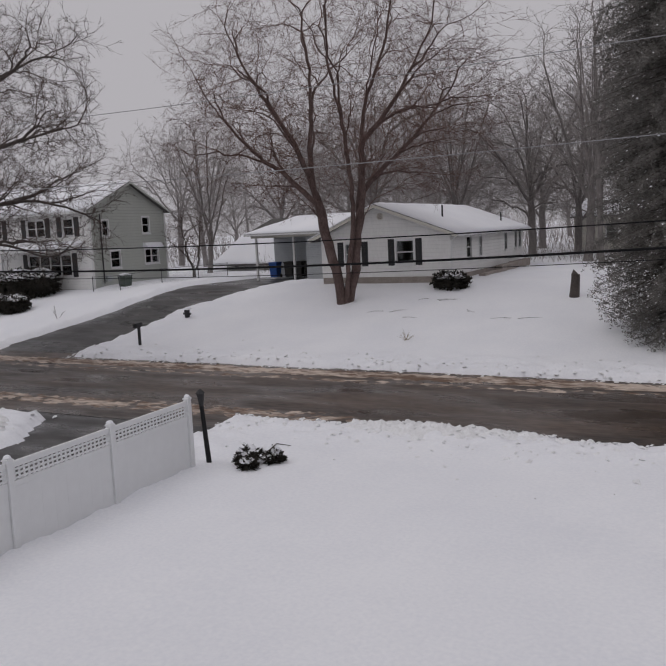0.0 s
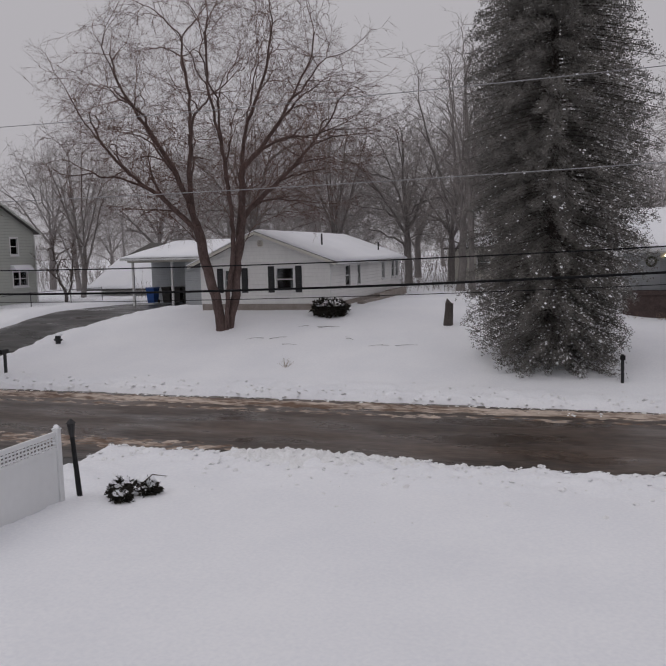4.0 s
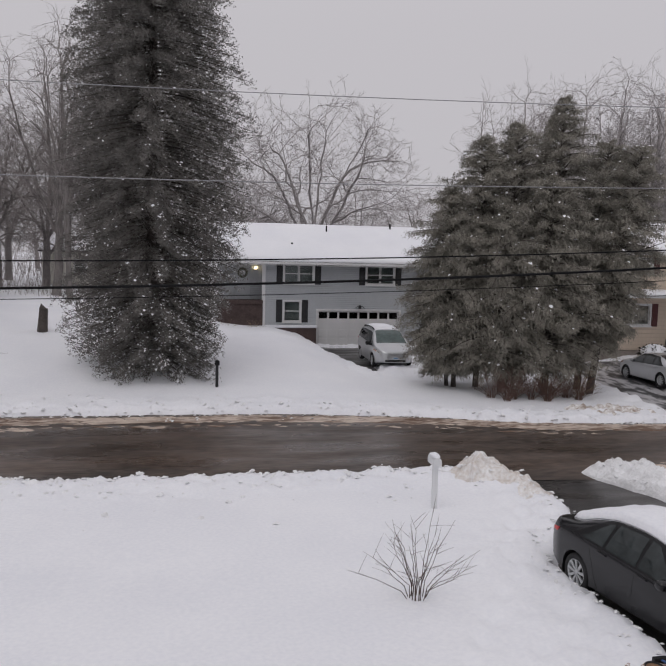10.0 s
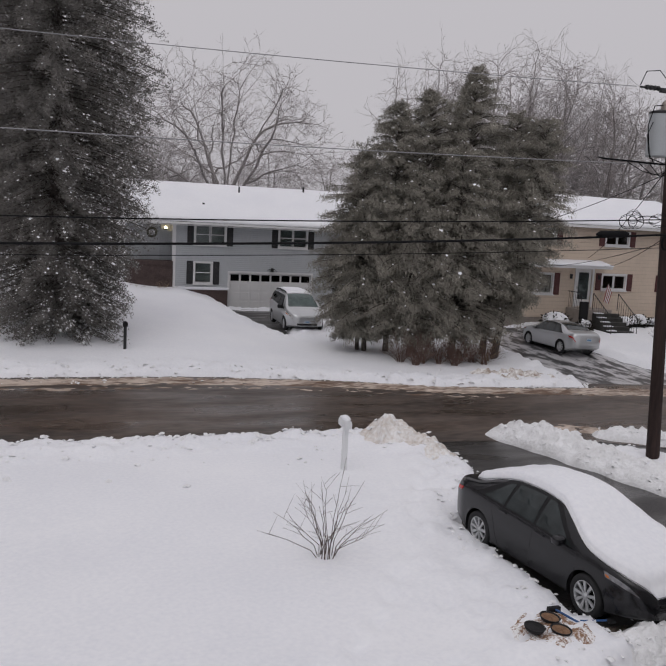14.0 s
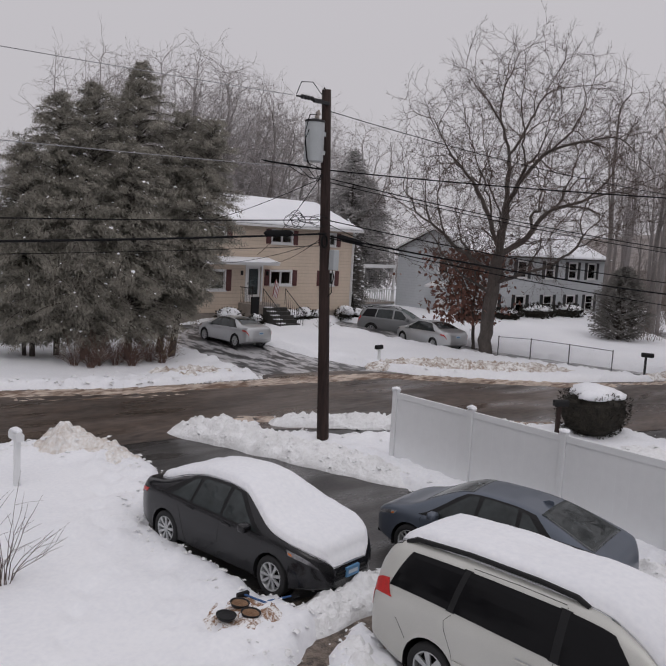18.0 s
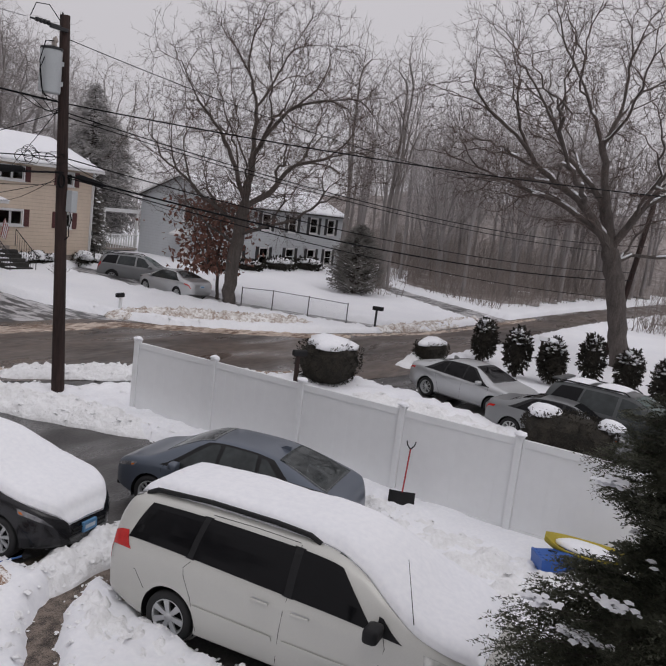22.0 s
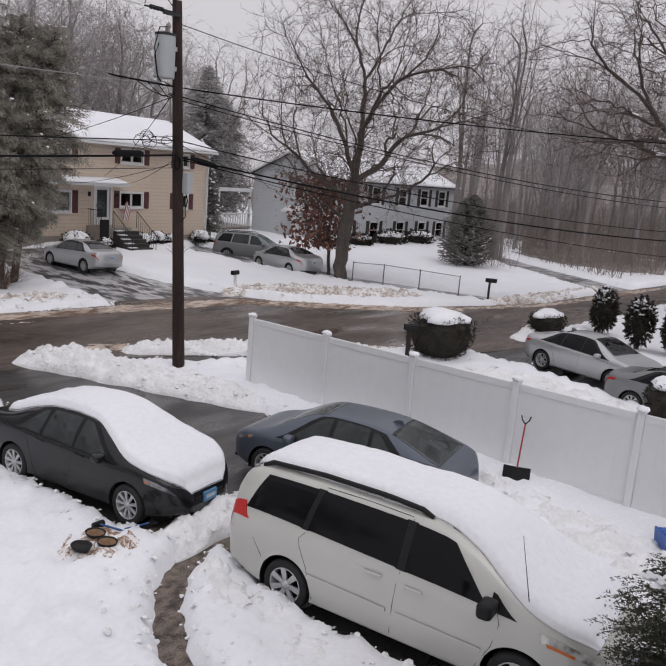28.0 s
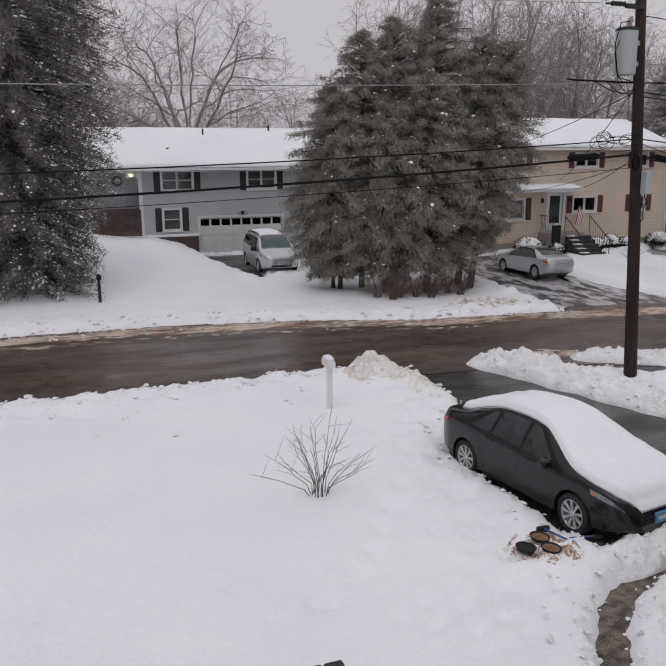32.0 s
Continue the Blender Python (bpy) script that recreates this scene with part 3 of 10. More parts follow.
# white bungalow over the way, its gable to the road and a long side wall
def white_house():
    h = thing("house", pose(0, 0, 0), "white single-storey house with black shutters and snowy roof", "house", "houses on the street")
    x0, x1, y0, y1, zb, ze, za = -20.5, -12.9, 39.3, 55.6, 2.75, 5.02, 6.55
    fr = [(1.5, 2.4, 3.45, 4.62), (4.55, 5.55, 3.45, 4.70)]
    part("wall", wall_geo(x1 - x0, zb, ze, 0.2, fr), M_S_WHITE, h).matrix_basis = pose(x0, y0, 0)
    side = [(2.6, 3.5, 3.55, 4.72), (5.1, 5.6, 3.55, 4.7), (10.9, 11.5, 3.7, 4.75), (13.6, 14.3, 3.7, 4.8), (14.7, 15.4, 3.7, 4.8)]
    part("wall", wall_geo(y1 - y0 - 0.4, zb, ze + 0.25, 0.2, side), M_S_WHITE, h).matrix_basis = facing_right(x1, y0 + 0.2)
    part("wall", wall_geo(y1 - y0 - 0.4, zb, ze + 0.25, 0.2, []), M_S_WHITE, h).matrix_basis = facing_left(x0, y1 - 0.2)
    part("wall", wall_geo(x1 - x0, zb, ze, 0.2, []), M_S_WHITE, h).matrix_basis = pose(x1, y1, 0, 0, 0, 180)
    part("foundation", Geo().box(x0 + 0.03, x1 - 0.03, y0 + 0.03, y1 - 0.03, 1.2, zb), M_CONCRETE, h)
    mid = -17.05
    part("gable", Geo().prism([(x0, ze), (x1, ze), (mid, za)], 1, y0, y0 + 0.2), M_S_WHITE, h)
    part("gable", Geo().prism([(x0, ze), (x1, ze), (mid, za)], 1, y1 - 0.2, y1), M_S_WHITE, h)
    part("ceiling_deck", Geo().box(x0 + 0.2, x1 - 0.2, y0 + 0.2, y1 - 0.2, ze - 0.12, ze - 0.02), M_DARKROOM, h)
    for wx, wz, ww, wh in [(1.5, 3.45, 0.9, 1.17), (4.55, 3.45, 1.0, 1.25)]:
        window(h, pose(x0 + wx, y0, wz), ww, wh, M_TRIM, shutter=M_BLACKPAINT, shutter_w=0.36)
    for a, b, c, d in side:
        window(h, facing_right(x1, y0 + 0.2) @ pose(a, 0, c), b - a, d - c, M_TRIM)
    vent = Geo().tube([(mid + 0.22, y0 - 0.05, 6.02), (mid + 0.22, y0 - 0.005, 6.02)], 0.19, 18)
    v = part("gable_vent", vent, M_CREAM, h)
    for k in range(5):
        zz = 5.90 + k * 0.06
        part("louvre", Geo().box(mid + 0.10, mid + 0.34, y0 - 0.065, y0 - 0.051, zz, zz + 0.035), M_CONCRETE, v)
    for sx, ex in ((-1, x0 - 0.62), (1, x1 + 0.45)):
        slope = (za - ze) / abs((x0 if sx < 0 else x1) - mid)
        zed = ze + 0.12 - slope * 0.5
        sl = Geo().prism([(ex, zed - 0.16), (mid, za + 0.0), (mid, za + 0.14), (ex, zed)], 1, y0 - 0.3, y1 + 0.3)
        part("roof_slope", sl, M_ROOF, h)
        part("rake_board", Geo().prism([(ex, zed - 0.19), (mid, za - 0.03), (mid, za + 0.12), (ex, zed - 0.02)], 1, y0 - 0.34, y0 - 0.302), M_CREAM, h)
        part("gutter", Geo().box(ex - 0.09 if sx < 0 else ex + 0.004, ex - 0.004 if sx < 0 else ex + 0.09, y0 - 0.25, y1 + 0.25, zed - 0.14, zed - 0.02), M_TRIM, h)
    part("downspout", Geo().tube([(x1 + 0.4, y0 + 0.1, 4.86), (x1 + 0.07, y0 - 0.06, 4.62), (x1 + 0.03, y0 - 0.06, 2.4)], 0.04, 8), M_TRIM, h)
    pipe(h, -14.55, 43.0, 5.6, 6.55)
    pipe(h, -13.6, 52.3, 5.3, 6.1)
    zr, zl = ze + 0.12 - 0.5 * (za - ze) / (x1 - mid), ze + 0.12 - 0.5 * (za - ze) / (mid - x0)
    snow_slab("roof_snow", [(x1 + 0.47, y0 - 0.3, zr), (x1 + 0.47, y1 + 0.3, zr), (mid, y1 + 0.3, za + 0.14), (mid, y0 - 0.3, za + 0.14)], 0.14, "thick even snow on the white house's roof", 3)
    snow_slab("roof_snow", [(x0 - 0.64, y1 + 0.3, zl), (x0 - 0.64, y0 - 0.3, zl), (mid, y0 - 0.3, za + 0.14), (mid, y1 + 0.3, za + 0.14)], 0.14, "thick even snow on the white house's roof", 5)
    # low stone wall stepping up along the side
    for a, b, c in ((39.6, 43.2, 2.55), (43.2, 47.0, 2.75), (47.0, 50.0, 3.0), (50.0, 54.5, 3.05)):
        part("retaining_wall", Geo().box(x1 + 0.35, x1 + 0.75, a, b - 0.004, 1.4, c - 0.15, 0.03), M_CONCRETE, h)
    # carport wing
    cx0, cx1, cy0, cy1 = -28.2, x0 - 0.05, 44.2, 50.5
    part("carport_back", Geo().box(cx0, cx1, 46.95, 47.1, 2.0, 5.11), M_S_GREY, h)
    # slab added under the roof to keep daylight out of the carport
    part("carport_light_block", Geo().box(cx0, cx1, cy0 + 0.17, cy1 - 0.16, 5.12, 5.2), M_TRIM, h)
    part("carport_side", Geo().box(cx1 - 3.7, cx1, cy0 + 0.15, cy0 + 0.3, 2.2, 5.1), M_S_GREY, h)
    for px in (-27.95, -25.1):
        part("post", Geo().box(px - 0.07, px + 0.07, cy0, cy0 + 0.14, 2.3, 5.1, 0.015), M_TRIM, h)
    part("beam", Geo().box(cx0 - 0.1, cx1, cy0 - 0.02, cy0 + 0.16, 5.1, 5.3), M_CREAM, h)
    part("roof_slope", Geo().prism([(cy0 - 0.35, 5.24), (47.6, 6.3), (47.6, 6.42), (cy0 - 0.35, 5.38)], 0, cx0 - 0.4, cx1), M_ROOF, h)
    part("roof_slope", Geo().prism([(cy1 + 0.35, 5.24), (cy1 + 0.35, 5.38), (47.6, 6.42), (47.6, 6.3)], 0, cx0 - 0.4, cx1), M_ROOF, h)
    part("gutter", Geo().box(cx0 - 0.4, cx1 - 0.1, cy0 - 0.45, cy0 - 0.355, 5.25, 5.36), M_TRIM, h)
    snow_slab("roof_snow", [(cx0 - 0.4, cy0 - 0.36, 5.39), (cx1 + 3.3, cy0 - 0.36, 5.39), (cx1 + 3.3, 47.6, 6.43), (cx0 + 1.6, 47.6, 6.43)], 0.13, "snow on the carport roof", 8)
    return h


def garage_house():
    h = thing("house", pose(0, 0, 0), "grey raised-ranch house with a white double garage door", "house", "houses on the street")
    x0, x1, y0, y1, ze, za = 4.55, 17.5, 45.5, 53.5, 5.2, 7.35
    lower = [(1.25, 2.2, 1.75, 2.9), (3.3, 8.22, 0.22, 2.36)]
    upper = [(1.25, 2.95, 4.0, 5.05), (6.2, 7.85, 4.0, 5.05)]
    part("wall", wall_geo(x1 - x0, 0.0, ze, 0.2, lower + upper), M_S_GREY, h).matrix_basis = pose(x0, y0, 0)
    part("wall", wall_geo(y1 - y0 - 0.4, 0.0, ze, 0.2, []), M_S_GREY, h).matrix_basis = facing_left(x0, y1 - 0.2)
    part("wall", wall_geo(y1 - y0 - 0.4, 0.0, ze, 0.2, []), M_S_GREY, h).matrix_basis = facing_right(x1, y0 + 0.2)
    part("wall", wall_geo(x1 - x0, 0.0, ze, 0.2, []), M_S_GREY, h).matrix_basis = pose(x1, y1, 0, 0, 0, 180)
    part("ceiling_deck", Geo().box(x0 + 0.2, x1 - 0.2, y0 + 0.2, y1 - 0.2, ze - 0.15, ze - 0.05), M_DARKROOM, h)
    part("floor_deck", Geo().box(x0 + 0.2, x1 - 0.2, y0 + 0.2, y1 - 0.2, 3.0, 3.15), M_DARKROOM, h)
    part("gable", Geo().prism([(y0, ze), (y1, ze), (49.5, za)], 0, x0, x0 + 0.2), M_S_GREY, h)
    part("gable", Geo().prism([(y0, ze), (y1, ze), (49.5, za)], 0, x1 - 0.2, x1), M_S_GREY, h)
    for a, b, c, d in upper:
        window(h, pose(x0 + a, y0, c), b - a, d - c, M_TRIM, panes=2, shutter=M_BLACKPAINT, shutter_w=0.36, blind=0.93)
    a, b, c, d = lower[0]
    window(h, pose(x0 + a, y0, c), b - a, d - c, M_TRIM, shutter=M_BLACKPAINT, shutter_w=0.36, blind=0.9)
    part("corner_board", Geo().box(x0 - 0.06, x0 + 0.14, y0 - 0.03, y0 - 0.003, 0.6, ze), M_TRIM, h)
    part("window_ledge", Geo().box(x0 + 0.1, x0 + 3.2, y0 - 0.32, y0 - 0.003, 1.36, 1.5, 0.03), M_SNOW, h)
    part("brick_plinth", Geo().box(x0 + 0.15, x0 + 3.15, y0 - 0.28, y0 - 0.003, 0.0, 1.355), M_BRICKRED, h)
    # garage door
    gx0, gx1, gz0, gz1 = x0 + 3.3, x0 + 8.22, 0.22, 2.36
    door = part("garage_door", Geo().box(gx0, gx1, y0 + 0.10, y0 + 0.14, gz0, gz1), M_TRIM, h, "white panelled double garage door")
    for r in range(4):
        for k in range(8):
            w = (gx1 - gx0) / 8
            a, b = gx0 + k * w + 0.06, gx0 + (k + 1) * w - 0.06
            c, d = gz0 + r * 0.535 + 0.06, gz0 + (r + 1) * 0.535 - 0.06
            if r < 3:
                part("panel", Geo().box(a, b, y0 + 0.085, y0 + 0.099, c, d, 0.012), M_TRIM, door)
            else:
                part("pane", Geo().box(a, b, y0 + 0.09, y0 + 0.098, c + 0.02, d - 0.02), M_PRIVACY, door)
                # dark sheet close behind the glass stands in for the garage's shade
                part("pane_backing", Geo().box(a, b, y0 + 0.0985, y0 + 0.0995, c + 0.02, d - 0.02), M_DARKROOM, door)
    fr = Geo().box(gx0 - 0.13, gx0 - 0.003, y0 - 0.03, y0 + 0.1, gz0, gz1 + 0.12)
    fr.box(gx1 + 0.003, gx1 + 0.13, y0 - 0.03, y0 + 0.1, gz0, gz1 + 0.12)
    fr.box(gx0 - 0.003, gx1 + 0.003, y0 - 0.03, y0 + 0.1, gz1 + 0.003, gz1 + 0.12)
    part("door_frame", fr, M_TRIM, h)
    lamp = part("wall_lantern", Geo().box(gx0 + 2.42, gx0 + 2.58, y0 - 0.16, y0 - 0.035, gz1 + 0.15, gz1 + 0.36, 0.02), M_DARKMETAL, h)
    part("lantern_wing", Geo().tube([(gx0 + 2.2, y0 - 0.06, gz1 + 0.18), (gx0 + 2.35, y0 - 0.1, gz1 + 0.3), (gx0 + 2.65, y0 - 0.1, gz1 + 0.3), (gx0 + 2.8, y0 - 0.06, gz1 + 0.18)], 0.018, 6), M_DARKMETAL, lamp)
    # set-back entry with a lit lamp
    part("entry_wall", wall_geo(2.6, 1.2, ze, 0.2, [(1.05, 1.95, 2.95, 5.0)]), M_S_GREY, h).matrix_basis = pose(x0 - 2.6, y0 + 1.2, 0)
    d = part("front_door", Geo().box(x0 - 1.55, x0 - 0.65, y0 + 1.28, y0 + 1.33, 2.95, 5.0), M_S_LGREY, h)
    wreath = Geo()
    wreath.tube([(x0 - 1.1 + 0.24 * math.cos(u * 0.3), y0 + 1.25, 4.5 + 0.24 * math.sin(u * 0.3)) for u in range(22)], 0.07, 7)
    part("wreath", wreath, M_YEW, d, "dark round wreath")
    part("entry_floor", Geo().box(x0 - 2.6, x0 - 0.003, y0 - 0.1, y0 + 1.19, 2.7, 2.93), M_BRICKRED, h)
    part("entry_base", Geo().box(x0 - 2.6, x0 - 0.003, y0 - 0.05, y0 + 1.19, 0.9, 2.69), M_BRICKRED, h)
    em = bpy.data.materials.new("warm_lamp")
    em.use_nodes = True
    em.node_tree.nodes["Principled BSDF"].inputs["Emission Color"].default_value = (1.0, 0.78, 0.42, 1)
    em.node_tree.nodes["Principled BSDF"].inputs["Emission Strength"].default_value = 9.0
    pl = part("porch_lamp", Geo().box(x0 - 0.42, x0 - 0.26, y0 + 1.04, y0 + 1.197, 4.68, 4.74), M_DARKMETAL, h)
    bulb = Geo()
    bm = bmesh.new()
    bmesh.ops.create_icosphere(bm, subdivisions=2, radius=0.085, matrix=Matrix.Translation((x0 - 0.34, y0 + 1.08, 4.80)))
    part("lamp_globe", bulb.take(bm), em, pl, "lit yellow globe", True)
    part("roof_slope", Geo().prism([(y0 - 0.75, ze - 0.12), (49.5, za - 0.02), (49.5, za + 0.12), (y0 - 0.75, ze + 0.02)], 0, x0 - 2.9, x1 + 0.4), M_ROOF, h)
    part("roof_slope", Geo().prism([(y1 + 0.5, ze - 0.12), (y1 + 0.5, ze + 0.02), (49.5, za + 0.12), (49.5, za - 0.02)], 0, x0 - 2.9, x1 + 0.4), M_ROOF, h)
    part("gutter", Geo().box(x0 - 2.9, x1 + 0.4, y0 - 0.86, y0 - 0.755, ze - 0.13, ze + 0.0), M_TRIM, h)
    part("soffit", Geo().box(x0 - 2.9, x1 + 0.4, y0 - 0.74, y0 - 0.003, ze - 0.2, ze - 0.16), M_TRIM, h)
    pipe(h, 6.35, 46.6, 5.6, 6.35, 0.07)
    pipe(h, 8.75, 48.4, 6.7, 7.5, 0.05)
    pipe(h, 13.0, 49.0, 7.0, 7.75, 0.06)
    snow_slab("roof_snow", [(x0 - 2.9, y0 - 0.78, ze + 0.03), (x1 + 0.4, y0 - 0.78, ze + 0.03), (x1 + 0.4, 49.5, za + 0.13), (x0 - 2.9, 49.5, za + 0.13)], 0.16, "thick snow on the grey house's roof", 11)
    return h


def beige_house():
    h = thing("house", pose(0, 0, 0), "beige two-storey house with maroon shutters and front steps", "house", "houses on the street")
    x0, x1, y0, y1, zb, ze, za = 19.5, 33.0, 36.3, 44.7, 1.15, 6.1, 7.65
    holes = [(2.3, 4.05, 2.45, 3.45), (5.55, 6.5, 1.75, 3.75), (7.2, 8.65, 2.75, 3.5), (7.2, 8.6, 5.15, 5.8), (2.7, 4.0, 5.15, 5.8), (11.1, 11.95, 2.75, 3.5), (11.1, 11.95, 5.15, 5.8)]
    part("wall", wall_geo(x1 - x0, zb, ze, 0.2, holes), M_S_BEIGE, h).matrix_basis = pose(x0, y0, 0)
    part("wall", wall_geo(y1 - y0 - 0.4, zb, ze, 0.2, [(2.4, 3.4, 5.0, 5.8)]), M_S_BEIGE, h).matrix_basis = facing_left(x0, y1 - 0.2)
    part("wall", wall_geo(y1 - y0 - 0.4, zb, ze, 0.2, []), M_S_BEIGE, h).matrix_basis = facing_right(x1, y0 + 0.2)
    part("wall", wall_geo(x1 - x0, zb, ze, 0.2, []), M_S_BEIGE, h).matrix_basis = pose(x1, y1, 0, 0, 0, 180)
    part("foundation", Geo().box(x0 + 0.03, x1 - 0.03, y0 + 0.03, y1 - 0.03, 0.0, zb), M_CONCRETE, h)
    part("ceiling_deck", Geo().box(x0 + 0.2, x1 - 0.2, y0 + 0.2, y1 - 0.2, ze - 0.15, ze - 0.05), M_DARKROOM, h)
    part("floor_deck", Geo().box(x0 + 0.2, x1 - 0.2, y0 + 0.2, y1 - 0.2, 3.95, 4.1), M_DARKROOM, h)
    for a, b, c, d in holes:
        if c > 2:
            window(h, pose(x0 + a, y0, c), b - a, d - c, M_TRIM, panes=2, split=False, shutter=M_MAROON, shutter_w=0.34)
    window(h, facing_left(x0, y1 - 0.2) @ pose(2.4, 0, 5.0), 1.0, 0.8, M_TRIM, panes=2, split=False)
    part("gable", Geo().prism([(y0, ze), (y1, ze), (40.5, za)], 0, x0, x0 + 0.2), M_S_BEIGE, h)
    part("gable", Geo().prism([(y0, ze), (y1, ze), (40.5, za)], 0, x1 - 0.2, x1), M_S_BEIGE, h)
    for gx in (x0, x1):
        part("corner_board", Geo().box(gx - 0.12, gx + 0.03, y0 - 0.035, y0 - 0.003, zb, ze), M_TRIM, h)
    part("downspout", Geo().tube([(x1 + 0.1, y0 - 0.3, ze - 0.1), (x1 - 0.05, y0 - 0.08, ze - 0.35), (x1 - 0.05, y0 - 0.08, 0.7)], 0.045, 8), M_TRIM, h)
    dx = x0 + 5.55
    door = part("front_door", Geo().box(dx, dx + 0.95, y0 + 0.06, y0 + 0.1, 1.75, 3.75), M_TRIM, h, "white storm door with tall glass")
    part("pane", Geo().box(dx + 0.16, dx + 0.79, y0 + 0.045, y0 + 0.055, 2.15, 3.6), M_GLASS, door)
    part("pane_backing", Geo().box(dx + 0.16, dx + 0.79, y0 + 0.056, y0 + 0.058, 2.15, 3.6), M_S_LGREY, door)
    part("door_handle", Geo().tube([(dx + 0.1, y0 + 0.03, 2.7), (dx + 0.1, y0 + 0.03, 2.85)], 0.015, 6), M_DARKMETAL, door)
    fr = Geo().box(dx - 0.12, dx - 0.003, y0 - 0.04, y0 + 0.06, 1.75, 3.87).box(dx + 0.953, dx + 1.07, y0 - 0.04, y0 + 0.06, 1.75, 3.87).box(dx - 0.003, dx + 0.953, y0 - 0.04, y0 + 0.06, 3.753, 3.87)
    part("door_frame", fr, M_TRIM, h)
    part("porch_roof", Geo().prism([(y0 - 1.0, 3.86), (y0 - 0.003, 3.95), (y0 - 0.003, 4.2), (y0 - 1.0, 4.0)], 0, x0 + 1.6, x0 + 7.05), M_TRIM, h)
    snow_slab("roof_snow", [(x0 + 1.6, y0 - 1.02, 4.01), (x0 + 7.05, y0 - 1.02, 4.01), (x0 + 7.05, y0 - 0.01, 4.21), (x0 + 1.6, y0 - 0.01, 4.21)], 0.08, "thin snow on the porch roof", 2, 30, 5)
    for sx in (dx - 0.45, dx + 1.3):
        part("wall_lantern", Geo().box(sx, sx + 0.12, y0 - 0.12, y0 - 0.003, 3.25, 3.5, 0.02), M_DARKMETAL, h)
    part("roof_slope", Geo().prism([(y0 - 0.4, ze - 0.1), (40.5, za), (40.5, za + 0.14), (y0 - 0.4, ze + 0.04)], 0, x0 - 0.35, x1 + 0.35), M_ROOF, h)
    part("roof_slope", Geo().prism([(y1 + 0.4, ze - 0.1), (y1 + 0.4, ze + 0.04), (40.5, za + 0.14), (40.5, za)], 0, x0 - 0.35, x1 + 0.35), M_ROOF, h)
    part("gutter", Geo().box(x0 - 0.35, x1 + 0.35, y0 - 0.5, y0 - 0.405, ze - 0.1, ze + 0.03), M_TRIM, h)
    snow_slab("roof_snow", [(x0 - 0.35, y0 - 0.41, ze + 0.05), (x1 + 0.35, y0 - 0.41, ze + 0.05), (x1 + 0.35, 40.5, za + 0.15), (x0 - 0.35, 40.5, za + 0.15)], 0.13, "snow on the beige house's roof", 17)
    st = thing("front_steps", pose(dx + 0.45, y0, 0), "dark front steps with iron railings", "steps")
    part("landing", Geo().box(-1.0, 1.0, -1.3, -0.05, 0.4, 1.72, 0.02), M_CONCRETE, st)
    for k in range(6):
        part("step", Geo().box(-0.2, 1.3, -1.302 - 0.3 * (k + 1), -1.304 - 0.3 * k, 0.3, 1.55 - 0.19 * k, 0.015), M_DARKROOM, st)
        part("tread_snow", Geo().box(-0.15, 0.3, -1.29 - 0.3 * (k + 1), -1.31 - 0.3 * k, 1.552 - 0.19 * k, 1.59 - 0.19 * k), M_SNOW, st)
    for sx in (-0.95, -0.22, 1.32):
        r = part("railing", Geo().tube([(sx, -1.3, 1.7), (sx, -1.3, 2.6)], 0.02, 6), M_DARKMETAL, st)
        if sx < -0.5:
            part("handrail", Geo().tube([(sx, -1.3, 2.6), (sx, -0.1, 2.6)], 0.02, 6), M_DARKMETAL, r)
        else:
            part("handrail", Geo().tube([(sx, -1.3, 2.6), (sx, -3.0, 1.45)], 0.02, 6), M_DARKMETAL, r)
            part("handrail", Geo().tube([(sx, -3.0, 1.45), (sx, -3.0, 0.6)], 0.02, 6), M_DARKMETAL, r)
        for k in range(8):
            if sx < -0.5:
                part("baluster", Geo().tube([(sx, -0.2 - k * 0.14, 1.75), (sx, -0.2 - k * 0.14, 2.6)], 0.009, 4), M_DARKMETAL, r)
            else:
                part("baluster", Geo().tube([(sx, -1.45 - k * 0.19, 1.45 - k * 0.12), (sx, -1.45 - k * 0.19, 2.5 - k * 0.125)], 0.009, 4), M_DARKMETAL, r)
    part("storage_box", Geo().box(-1.05, -0.55, -1.45, -1.31, 1.2, 2.15, 0.03), M_BLACKPLASTIC, st)
    fl = thing("flag", pose(dx + 1.45, y0 - 0.25, 2.2, 0, 12, 0), "small red and white striped flag hanging on a pole", "flag")
    part("staff", Geo().tube([(0, 0.2, -0.1), (0, -0.35, 0.9)], 0.014, 6), M_TRIM, fl)
    M_RED = mat("flag_red", (0.30, 0.05, 0.05), 0.8, 0.1, bump=0)
    for k in range(7):
        a = k * 0.055
        part("stripe", Geo().prism([(-0.02 + a, 0.9 - a), (0.035 + a, 0.85 - a), (0.05 + a * 0.9, -0.1 - a * 0.2), (-0.005 + a * 0.9, -0.1 - a * 0.2)], 1, -0.3 - 0.01 * (k % 2), -0.29 - 0.01 * (k % 2)), M_RED if k % 2 == 0 else M_TRIM, fl)
    return h


